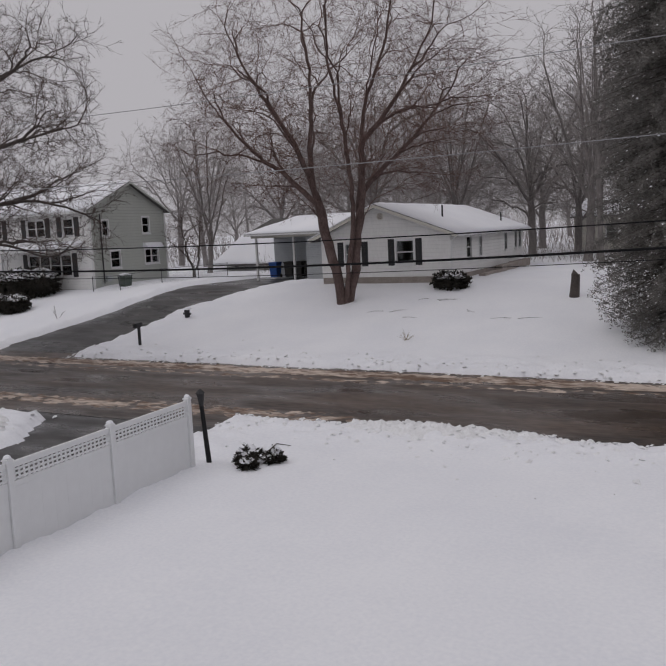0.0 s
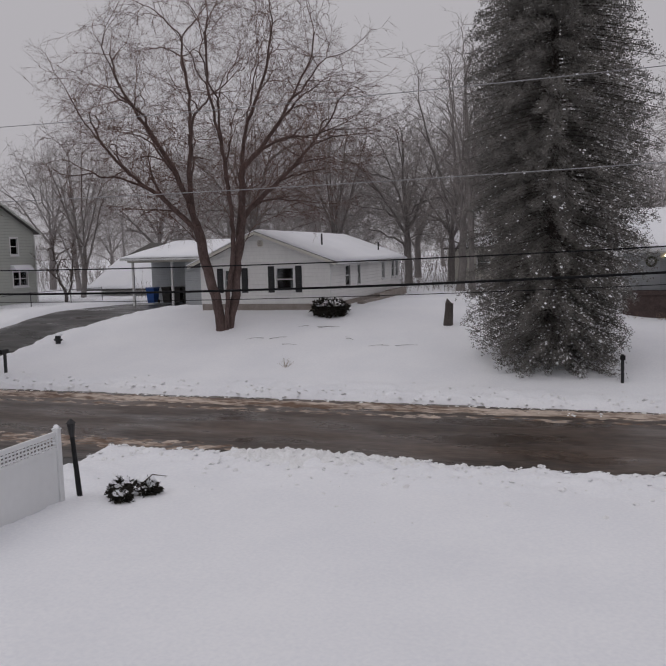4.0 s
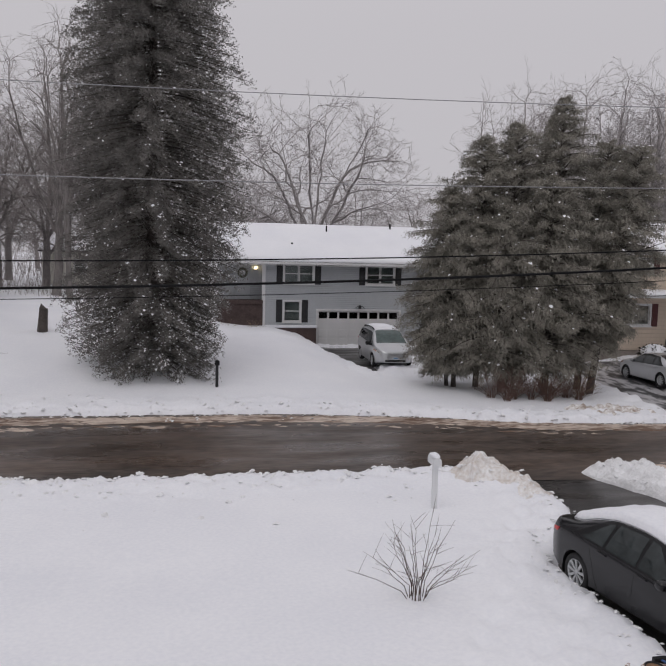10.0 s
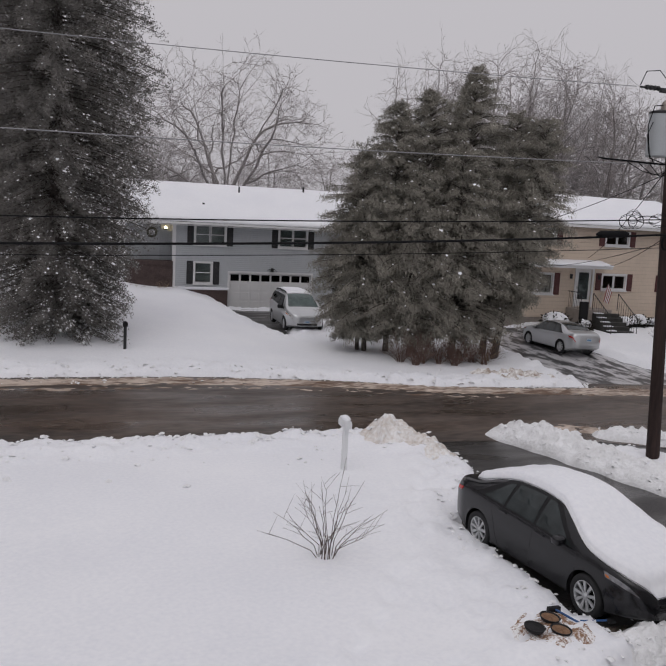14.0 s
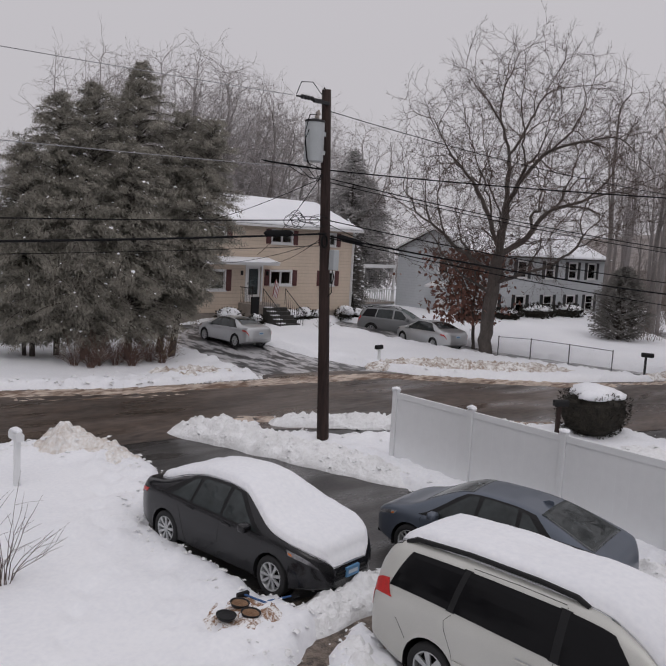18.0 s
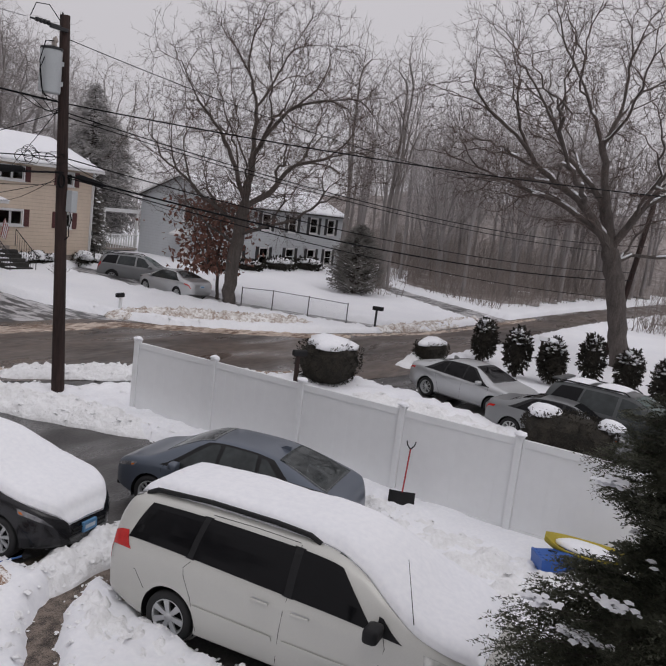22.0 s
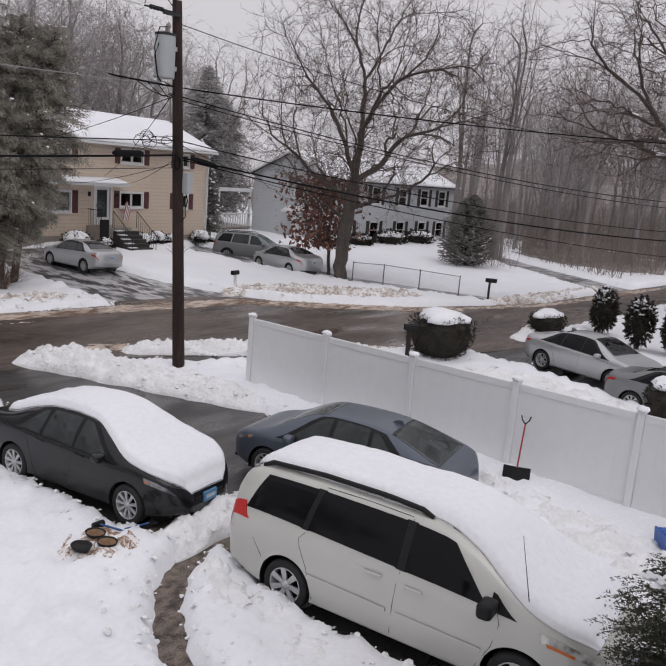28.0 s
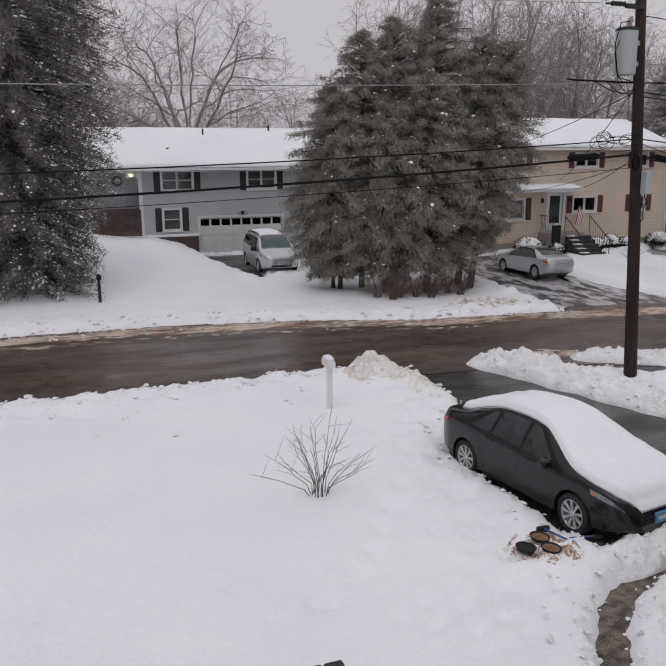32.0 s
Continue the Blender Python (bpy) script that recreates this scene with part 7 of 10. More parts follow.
oak1 = BareTree(11, off(F_1, U1, [
    [(0, 0, -0.2), (0.1, 0, 1.2), (0.33, 0, 2.8), (0.80, 0, 5.6), (1.15, 0.2, 7.9), (1.25, 0.4, 10.2), (0.9, 0.3, 12.3), (1.5, 0.2, 15.2)],
    [(0.75, 0, 5.4), (0.2, 0.3, 7.2), (-0.4, 0.7, 8.6), (-1.6, 1.0, 10.2), (-2.8, 1.2, 12.2)],
    [(1.1, 0.1, 7.6), (2.0, -0.4, 9.1), (3.3, -0.8, 10.3), (5.4, -1.0, 10.9), (7.6, -1.1, 11.2)],
    [(0.75, 0, 5.2), (2.2, 0.6, 6.2), (3.1, 1.0, 7.4), (4.8, 1.3, 8.1), (7.2, 1.4, 8.9)],
    [(0.55, 0, 4.3), (-1.0, -0.6, 5.2), (-2.6, -1.0, 6.6), (-4.2, -1.1, 7.6)],
    [(1.25, 0.3, 10.0), (2.4, 0.8, 12.0), (3.6, 1.2, 14.2)],
    [(0.4, 0, 3.7), (1.8, -0.8, 4.3), (3.4, -1.2, 4.9)],
    [(0.35, 0, 3.2), (-1.0, 0.6, 3.9), (-2.8, 1.0, 4.0)]], -0.087),
    blobs_at(F_1, U1, [(2.1, 0, 10.1, 6.7, 5.6, 5.5), (-1.2, 0, 7.4, 4.0, 4.2, 3.4), (5.4, 0, 8.8, 3.6, 3.6, 3.0), (0.6, 0, 5.0, 3.6, 3.6, 1.6)], -0.087), 2300, 0.34, 0.40, twig=(0.62, 0.006), twigs=2, tip=0.0062, crook=0.05)
oak1.place(pose(0, 0, 0), "broad bare oak beside the chain-link fence", M_BARK, M_TWIG)

oak2 = BareTree(23, off(F_2, U2, [
    [(0, 0, -0.2), (-0.05, 0, 1.5), (-0.15, 0, 4.0), (-0.3, 0, 5.6), (-0.4, 0.2, 8.2), (-0.6, 0.4, 10.2), (-1.2, 0.5, 12.2), (-2.4, 0.6, 15.0)],
    [(-0.25, 0, 5.2), (-1.4, -0.4, 7.0), (-3.1, -0.8, 8.3), (-4.0, -1.0, 9.5), (-5.6, -1.2, 10.8), (-7.8, -1.3, 11.5)],
    [(-0.35, 0.1, 6.0), (-0.8, 0.4, 7.7), (-2.0, 0.8, 9.2), (-2.7, 1.0, 11.0), (-4.2, 1.2, 13.8)],
    [(-0.2, 0, 5.3), (0.5, -0.3, 6.4), (1.4, -0.7, 7.6), (2.5, -1.0, 9.4), (4.4, -1.3, 11.8)],
    [(-0.15, 0, 4.6), (0.6, 0.4, 5.1), (2.6, 0.8, 5.3), (5.4, 1.0, 6.4)],
    [(-0.5, -0.1, 5.8), (-2.3, 0.7, 7.0), (-3.8, 1.2, 7.5), (-5.4, 1.5, 8.1), (-7.8, 1.6, 8.9)],
    [(-0.5, 0.3, 9.6), (0.6, 0.8, 12.0), (1.0, 1.0, 15.4)],
    [(1.0, -0.5, 7.1), (3.0, 0.3, 8.4), (6.0, 0.6, 9.8)]], -0.19),
    blobs_at(F_2, U2, [(-1.2, 0, 11.3, 8.2, 6.2, 5.6), (-5.2, 0, 9.6, 5.0, 4.6, 3.4), (4.4, 0, 8.8, 4.6, 4.4, 3.6), (-2.2, 0, 7.2, 5.4, 4.6, 1.7)], -0.19), 2300, 0.42, 0.40, twig=(0.6, 0.005), twigs=2, tip=0.006, crook=0.06)
oak2.place(pose(0, 0, 0), "great bare oak with snow along its limbs", M_BARK, M_TWIG)

left_tree = BareTree(31, off(F_L, (1, 0), [
    [(0, 0, -0.2), (0.1, 0, 3), (0.2, 0.2, 6), (0.3, 0.4, 9), (1.0, 1.0, 13), (1.6, 1.4, 16)],
    [(0.2, 0.2, 6.0), (1.8, 1.4, 6.8), (3.8, 2.8, 7.2), (5.6, 4.2, 6.6), (6.6, 5.0, 5.6)],
    [(0.25, 0.3, 7.5), (1.8, 1.2, 8.8), (4.0, 2.4, 9.6), (6.6, 3.6, 10.2)],
    [(0.3, 0.4, 9.0), (1.8, 1.6, 11.0), (3.6, 3.0, 12.6), (5.8, 4.2, 13.6)],
    [(0.2, 0.2, 5.2), (1.6, 0.6, 5.6), (3.4, 1.8, 5.4), (5.0, 2.6, 4.8)],
    [(0.25, 0.3, 7.0), (-1.8, -0.6, 8.6), (-4.4, -1.4, 10.4)]]),
    blobs_at(F_L, (1, 0), [(2.4, 1.8, 10.6, 5.9, 5.0, 5.6), (4.2, 3.0, 6.6, 3.3, 3.3, 2.6), (-2.5, -0.8, 10, 4.0, 4.0, 4.0)]), 2000, 0.40, 0.40, twig=(0.62, 0.007), twigs=2, tip=0.0075, crook=0.055)
left_tree.place(pose(0, 0, 0), "bare oak whose boughs reach over the snow", M_BARK, M_TWIG)

# snow lying along the flatter limbs of the great oak
s, rr = Geo(), random.Random(5)
for i in range(len(oak2.P)):
    q = oak2.parent[i]
    if q < 0 or not 0.05 < oak2.rad[i] < 0.30 or not 4.4 < oak2.P[i][2] < 12:
        continue
    a, b = Vector(oak2.P[q]), Vector(oak2.P[i])
    d = (b - a).normalized()
    if abs(d.z) < 0.78 and nz(*(0.5 * (a + b) * 0.8)) > -0.12:
        r = float(oak2.rad[i])
        up = Vector((0, 0, r * 0.9 + 0.01))
        s.tube([a + up * 0.92 - d * 0.05, a.lerp(b, 0.5) + up, b + up * 0.92 + d * 0.05], [r * 0.5 + 0.01, r * 0.62 + 0.012, r * 0.5 + 0.01], 6)
solo("limb_snow", s, M_SNOW, "snow lying along the great oak's limbs", "snow", kind="stuff", smooth=True)


def far_tree(seed, kind):
    """Trees that stand farther off: a domed oak, a vase of steep limbs, a tall slim tree of the wood."""
    r = random.Random(seed)
    if kind == "dome":
        stems = [[(0, 0, -0.3), (0.1, 0.1, 3), (0.3, 0.2, 5.4), (0.2, 0.5, 9), (0.7, 0.6, 13)]]
        for k in range(6):
            a, o = k * 2.4 + r.uniform(-0.3, 0.3), r.uniform(3.2, 5.2)
            c, s_ = math.cos(a), math.sin(a)
            stems.append([(0.25, 0.15, 4.0 + 0.5 * k), (c * o * 0.3, s_ * o * 0.3, 5.6 + 0.75 * k), (c * o * 0.65, s_ * o * 0.65, 7.2 + 1.15 * k), (c * o, s_ * o, 8.6 + 1.4 * k)])
        return BareTree(seed, stems, [(0.2, 0.2, 9.6, 7.6, 7.6, 6.4)], 1300, 0.34, 0.75, twig=(0.8, 0.009), twigs=2, thick=0.05, tip=0.0095, crook=0.08, shell=0.7)
    if kind == "vase":
        stems = [[(0, 0, -0.3), (0.1, 0.1, 2.4), (0.3, 0.2, 5.4), (0.2, 0.4, 10), (0.5, 0.4, 16.5)]]
        for k in range(6):
            a, o = k * 2.4 + r.uniform(-0.3, 0.3), r.uniform(2.4, 4.6)
            c, s_ = math.cos(a), math.sin(a)
            stems.append([(0.2, 0.1, 2.6 + 0.9 * k), (c * o * 0.35, s_ * o * 0.35, 5.4 + 0.9 * k), (c * o * 0.7, s_ * o * 0.7, 9.4 + 0.8 * k), (c * o, s_ * o, 13.4 + 0.4 * k)])
        return BareTree(seed, stems, [(0.2, 0.2, 12.4, 5.2, 5.2, 6.6), (0, 0, 8.2, 3.4, 3.4, 3.6)], 650, 0.30, 0.8, 0.12, (1.1, 0.009), 1, 0.05, tip=0.010, crook=0.07)
    lean = r.uniform(-1, 1)
    stems = [[(0, 0, -0.3), (0.1 * lean, 0.1, 3.4), (0.35 * lean, 0.2 * lean, 8), (0.3 * lean, 0.5 * lean, 12.5), (0.8 * lean, 0.3 * lean, 18)], [(0.3 * lean, 0.2 * lean, 7.0), (1.0 * lean, 0.8, 10.5), (1.4 * lean, 1.2, 15)]]
    return BareTree(seed, stems, [(0.4 * lean, 0.3 * lean, 12.6, 2.5, 2.5, 5.8)], 110, 0.17, 1.1, 0.15, (1.3, 0.010), 1, 0.05, tip=0.011, crook=0.07)


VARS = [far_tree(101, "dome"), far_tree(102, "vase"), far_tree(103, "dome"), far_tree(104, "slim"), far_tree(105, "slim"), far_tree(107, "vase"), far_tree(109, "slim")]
# two tones of each tree, the farther one with more haze in its colour
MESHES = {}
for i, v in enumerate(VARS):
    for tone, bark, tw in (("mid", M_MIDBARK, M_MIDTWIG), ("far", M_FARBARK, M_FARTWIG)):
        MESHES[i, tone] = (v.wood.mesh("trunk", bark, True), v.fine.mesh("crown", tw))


def plant(i, x, y, scale, turn, tone, label, group):
    t = thing("tree", pose(x, y, rise(x, y) - 0.05, 0, 0, turn) @ Matrix.Diagonal((scale, scale, scale, 1)), label, "tree", group)
    for nm, me in zip(("trunk", "crown"), MESHES[i, tone]):
        shared(nm, me, t, Matrix.Identity(4))
    return t


rr = random.Random(77)
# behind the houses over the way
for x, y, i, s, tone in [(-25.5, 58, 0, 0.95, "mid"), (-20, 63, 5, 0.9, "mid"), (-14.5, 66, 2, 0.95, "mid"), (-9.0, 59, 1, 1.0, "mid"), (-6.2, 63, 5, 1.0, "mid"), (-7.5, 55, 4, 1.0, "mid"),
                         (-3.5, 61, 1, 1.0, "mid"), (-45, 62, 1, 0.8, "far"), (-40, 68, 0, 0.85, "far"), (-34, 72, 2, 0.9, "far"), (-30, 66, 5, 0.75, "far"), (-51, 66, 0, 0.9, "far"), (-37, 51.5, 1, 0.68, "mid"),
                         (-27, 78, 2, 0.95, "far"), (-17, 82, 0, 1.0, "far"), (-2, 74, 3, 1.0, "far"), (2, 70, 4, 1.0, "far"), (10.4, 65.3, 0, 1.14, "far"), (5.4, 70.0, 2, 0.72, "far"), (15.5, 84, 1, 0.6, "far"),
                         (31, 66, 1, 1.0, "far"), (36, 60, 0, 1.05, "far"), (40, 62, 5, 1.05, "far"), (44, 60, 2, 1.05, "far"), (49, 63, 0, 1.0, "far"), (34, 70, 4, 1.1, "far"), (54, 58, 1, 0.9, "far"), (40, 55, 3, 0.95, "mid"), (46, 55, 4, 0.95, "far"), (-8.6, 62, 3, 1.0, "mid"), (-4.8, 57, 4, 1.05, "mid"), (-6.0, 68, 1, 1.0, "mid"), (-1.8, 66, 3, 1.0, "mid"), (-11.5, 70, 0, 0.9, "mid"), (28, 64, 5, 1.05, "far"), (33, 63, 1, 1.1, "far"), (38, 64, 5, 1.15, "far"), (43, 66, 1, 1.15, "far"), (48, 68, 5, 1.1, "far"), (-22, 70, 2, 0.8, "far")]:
    plant(i, x, y, s, rr.uniform(0, 360), tone, "tall bare tree behind the houses" if tone == "mid" else "tall bare tree, pale with winter haze painted in", "bare trees behind the houses")
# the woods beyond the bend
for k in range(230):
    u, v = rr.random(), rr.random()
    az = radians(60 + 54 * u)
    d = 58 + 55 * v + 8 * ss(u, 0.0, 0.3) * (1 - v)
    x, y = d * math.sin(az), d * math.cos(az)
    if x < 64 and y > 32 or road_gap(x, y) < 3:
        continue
    # beyond sixty metres the trees take the tone with more painted haze
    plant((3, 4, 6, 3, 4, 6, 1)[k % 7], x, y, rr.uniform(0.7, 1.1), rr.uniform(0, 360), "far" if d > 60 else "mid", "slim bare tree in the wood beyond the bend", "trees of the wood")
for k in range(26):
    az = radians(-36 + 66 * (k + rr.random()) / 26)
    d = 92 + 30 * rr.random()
    plant((0, 3, 2, 4, 1)[k % 5], d * math.sin(az), d * math.cos(az), rr.uniform(0.65, 0.85), rr.uniform(0, 360), "far", "far-off bare tree with haze painted in", "far trees in the haze")


# ---- evergreens ----
def sprays(rng, n_needles, length, width, droop):
    """A template twig of needles as slim triangles about +x."""
    v, f = [], []
    for k in range(n_needles):
        u = (k + rng.random()) / n_needles
        a = rng.uniform(-1.2, 1.2)
        s = -1 if k % 2 else 1
        base = Vector((u * length * 0.75, 0, -droop * u * u * length))
        d = Vector((0.75, s * abs(math.sin(a)) * 0.8 + 0.15 * s, math.cos(a) * 0.25 - 0.12)).normalized()
        ln = length * rng.uniform(0.3, 0.5) * (1.1 - 0.5 * u)
        q = d.orthogonal().normalized() * width
        i = len(v)
        v += [base - q, base + q, base + d * ln]
        f.append((i, i + 1, i + 2))
    return np.array(v), f


def scatter(frames, template):
    """Copies of a template at frames (origin, ahead, up, scale), joined."""
    v, f = template
    n = len(v)
    g_ = Geo()
    o = np.array([q[0] for q in frames])
    a = np.array([q[1] for q in frames])
    u = np.array([q[2] for q in frames])
    s = np.array([q[3] for q in frames])
    a /= np.linalg.norm(a, axis=1)[:, None]
    w = np.cross(u, a)
    w /= np.linalg.norm(w, axis=1)[:, None] + 1e-9
    u = np.cross(a, w)
    pts = o[:, None] + s[:, None, None] * (v[None, :, :1] * a[:, None] + v[None, :, 1:2] * w[:, None] + v[None, :, 2:] * u[:, None])
    g_.v = pts.reshape(-1, 3).tolist()
    g_.f = [tuple(k + i * n for k in q) for i in range(len(frames)) for q in f]
    return g_


def snow_bits(frames, size, rng):
    v = np.array([(1, 0, 0), (0, 0.8, 0), (-1, 0, 0), (0, -0.8, 0), (0.1, 0.1, 0.55), (0, 0, -0.25), (0.6, 0.55, 0.25), (-0.6, 0.5, 0.2), (-0.55, -0.5, 0.25), (0.6, -0.5, 0.2)]) * size
    f = [(0, 6, 4), (6, 1, 4), (1, 7, 4), (7, 2, 4), (2, 8, 4), (8, 3, 4), (3, 9, 4), (9, 0, 4), (0, 6, 5), (6, 1, 5), (1, 7, 5), (7, 2, 5), (2, 8, 5), (8, 3, 5), (3, 9, 5), (9, 0, 5)]
    return scatter(frames, (v, f))


def finger(rng, n, length, needle, width, droop, spread):
    """A twig clothed all round with short flat needles, hanging a little towards its tip."""
    v, f = [], []
    for k in range(n):
        u = (k + rng.random()) / n
        a = rng.uniform(0, 6.283)
        base = Vector((u * length * 0.85, 0, -droop * u * u * length))
        d = Vector((0.75, math.cos(a) * spread, math.sin(a) * spread * 0.6 - 0.2 * droop)).normalized()
        ln = needle * rng.uniform(0.75, 1.25) * (1.1 - 0.45 * u)
        q = d.cross(Vector((rng.gauss(0, 1), rng.gauss(0, 1), rng.gauss(0, 1)))).normalized() * width
        i = len(v)
        v += [base - q, base + q, base + d * ln]
        f.append((i, i + 1, i + 2))
    return np.array(v), f


def tuft(rng, n, size, leaf, width):
    """A blunt tuft of short needles that point every way, longest along +x."""
    v, f = [], []
    for _ in range(n):
        d = Vector((rng.gauss(0.5, 1), rng.gauss(0, 1), rng.gauss(0, 1))).normalized()
        p = Vector((rng.uniform(0, 1) * size[0], rng.gauss(0, 0.4) * size[1], rng.gauss(0, 0.4) * size[2] - 0.12 * size[0]))
        q = d.cross(Vector((rng.gauss(0, 1), rng.gauss(0, 1), rng.gauss(0, 1)))).normalized() * width
        i = len(v)
        v += [p - q, p + q, p + d * leaf * rng.uniform(0.7, 1.3)]
        f.append((i, i + 1, i + 2))
    return np.array(v), f


def conifer(name, x, y, z, height, profile, label, needles, seed, boughs, per, template, droop=0.35, rise_=0.1, upturn=0.1, trunk_r=0.25, snow=0.0, snow_size=0.1, lean=(0, 0), snow_low=0.0, ragged=(0.78, 1.08), tilt=0.0, power=0.95, bough_r=0.035, hang=(-0.5, 0.05), scatter_=0.0, side_=0.9, core=0.0, frost=None):
    """An evergreen: boughs on a trunk, each hung with needled twigs; profile gives the bough's reach by height (0 to 1)."""
    rng = random.Random(seed)
    t = thing(name, pose(x, y, z), label, "tree", "evergreens")
    tr = Geo()
    tr.tube([(0, 0, -0.3), (lean[0] * 0.3, lean[1] * 0.3, height * 0.35), (lean[0], lean[1], height * 0.97)], [trunk_r, trunk_r * 0.7, 0.02], 8)
    fr, sn, wood = [], [], Geo()
    hs, ws = [p[0] for p in profile], [p[1] for p in profile]
    for k in range(boughs):
        f = ((k + rng.random()) / boughs) ** power
        h = height * (hs[0] + (0.985 - hs[0]) * f)
        az = k * 2.39996 + rng.uniform(-0.35, 0.35)
        c, s = math.cos(az), math.sin(az)
        clump = 1 + 0.5 * (ragged[1] - ragged[0]) * nz(c * 1.6 + seed, s * 1.6, h * 0.55)
        reach = interp(h / height, hs, ws) * rng.uniform(*ragged) * clump
        tip = (rng.uniform(-0.35, 0.25) + 0.55 * ss(h / height, 0.55, 1.0)) * tilt
        p0 = Vector((lean[0] * h / height, lean[1] * h / height, h))
        pts = []
        for i in range(7):
            u = i / 6
            pts.append(p0 + Vector((c * reach * u, s * reach * u, reach * ((rise_ + tip) * u - droop * u * u + upturn * u**4))))
        wood.tube(pts, [bough_r * (1 - i / 7) + bough_r * 0.17 for i in range(7)], 3, False)
        cold = frost(c, s, h) if frost else 1.0
        for j in range(per):
            u = 0.16 + 0.84 * ((j + rng.random()) / per) ** 0.8
            i = min(5, int(u * 6))
            p = pts[i].lerp(pts[i + 1], u * 6 - i)
            if scatter_:
                p = p + Vector((rng.gauss(0, 1), rng.gauss(0, 1), rng.gauss(0, 0.8))) * scatter_
            d = (pts[i + 1] - pts[i]).normalized()
            side = Vector((-s, c, 0)) * rng.uniform(-side_, side_) * (1.15 - 0.75 * u)
            a = d * rng.uniform(0.6, 1.0) + side + Vector((0, 0, rng.uniform(*hang)))
            sc = rng.uniform(0.7, 1.25) * (1.0 - 0.2 * u) * interp(h / height, (0, 0.65, 0.88, 1), (1, 1, 0.72, 0.42))
            fr.append((tuple(p), tuple(a), (rng.uniform(-0.3, 0.3), rng.uniform(-0.3, 0.3), 1.0), sc))
            if u > 0.35 and rng.random() < cold * snow * (1 + snow_low * (1 - h / height) ** 4):
                sn.append((tuple(p + a.normalized() * 0.18 + Vector((0, 0, 0.05))), tuple(a), (0, 0, 1.0), rng.uniform(0.4, 1.0) + 0.9 * rng.random() ** 5))
    part("trunk", tr, M_BARK, t, smooth=True)
    part("bough", wood, M_BARK, t)
    if core:
        inner, nh = Geo(), 40
        for i in range(nh + 1):
            f = hs[0] + 0.06 + (0.93 - hs[0] - 0.06) * i / nh
            for k in range(20):
                a = math.pi * k / 10
                r = max(0.03, interp(f, hs, ws) * core * (1 + 0.35 * nz(math.cos(a) * 2 + seed, math.sin(a) * 2, f * height * 1.1)))
                inner.v.append((lean[0] * f + r * math.cos(a), lean[1] * f + r * math.sin(a), f * height))
        inner.f = [(i * 20 + k, i * 20 + (k + 1) % 20, (i + 1) * 20 + (k + 1) % 20, (i + 1) * 20 + k) for i in range(nh) for k in range(20)] + [tuple(range(19, -1, -1)), tuple(range(nh * 20, nh * 20 + 20))]
        part("inner_foliage", inner, needles, t)
    part("needles", scatter(fr, template), needles, t)
    if sn:
        solo("branch_snow", snow_bits(sn, snow_size, rng), M_SNOW, "clumps of snow caught on evergreen boughs", "snow", kind="stuff", m=pose(x, y, z), smooth=True)
    return t


conifer("spruce_tree", -1.25, 32.2, 0.3, 23, [(0.012, 2.6), (0.05, 3.2), (0.15, 3.6), (0.3, 4.05), (0.5, 4.1), (0.6, 3.65), (0.8, 2.2), (1.0, 0.15)], "huge dark spruce with snow flecks by the road", M_SPRUCE, 5, 980, 28,
        tuft(random.Random(6), 20, (0.36, 0.24, 0.17), 0.10, 0.024), 0.34, 0.0, 0.10, 0.32, 0.06, 0.052, (0.1, 0), 7.0, (0.66, 0.97), 0.0, 0.95, 0.03, (-0.5, 0.0), 0.07, 0.9, frost=lambda c, s, h: 0.75 + 2.2 * max(0.0, c - 0.25 * s) * (1 - ss(h, 6, 12)) + 0.6 * max(0.0, c) - 0.3 * max(0.0, -c))
HP = [(0.13, 1.2), (0.25, 2.2), (0.42, 2.4), (0.6, 2.1), (0.75, 1.6), (0.86, 1.0), (0.93, 0.5), (1.0, 0.06)]
RP = [(0.22, 0.5), (0.35, 1.5), (0.5, 1.9), (0.7, 1.8), (0.85, 1.2), (0.94, 0.7), (1.0, 0.08)]
frond = tuft(random.Random(7), 16, (0.55, 0.2, 0.14), 0.17, 0.017)
for x, y, h, w, tr, lx, prof, nb in [(15.1, 30.6, 12.4, 1.0, 0.16, 0.35, HP, 300), (13.4, 30.9, 11.3, 1.05, 0.16, 0.2, HP, 290), (12.2, 31.1, 10.7, 0.95, 0.14, 0.1, HP, 270), (11.2, 31.0, 8.6, 0.9, 0.12, -0.3, HP, 220), (11.0, 31.3, 6.2, 0.68, 0.10, -0.4, HP, 150),
                                 (12.7, 29.7, 7.8, 1.0, 0.12, 0.0, HP, 200), (14.4, 29.3, 9.0, 1.0, 0.13, 0.1, HP, 220), (16.34, 30.2, 10.6, 0.95, 0.16, 1.0, RP, 210), (16.28, 29.1, 10.3, 0.95, 0.17, 1.9, RP, 210)]:
    conifer("hemlock_tree", x, y, rise(x, y), h, [(a, b * w) for a, b in prof], "feathery olive-brown hemlock in a roadside clump", M_HEMLOCK, 40 + int(h * 10), nb, 24, frond, 0.42, 0.42, 0.0, tr, 0.032, 0.065, (lx, 0.1), 1.2, (0.5, 1.2), 0.8, 1.3, 0.03, (-0.5, 0.1), 0.05, 1.0)
conifer("cedar_tree", 46.5, 25.4, 0, 4.9, [(0.0, 1.75), (0.2, 1.9), (0.5, 1.5), (0.8, 0.8), (1.0, 0.1)], "dense evergreen at the edge of the woods", M_SPRUCE, 61, 200, 14, finger(random.Random(8), 14, 0.5, 0.2, 0.02, 0.2, 0.7), 0.1, 0.4, 0.1, 0.15, 0.004, 0.08)
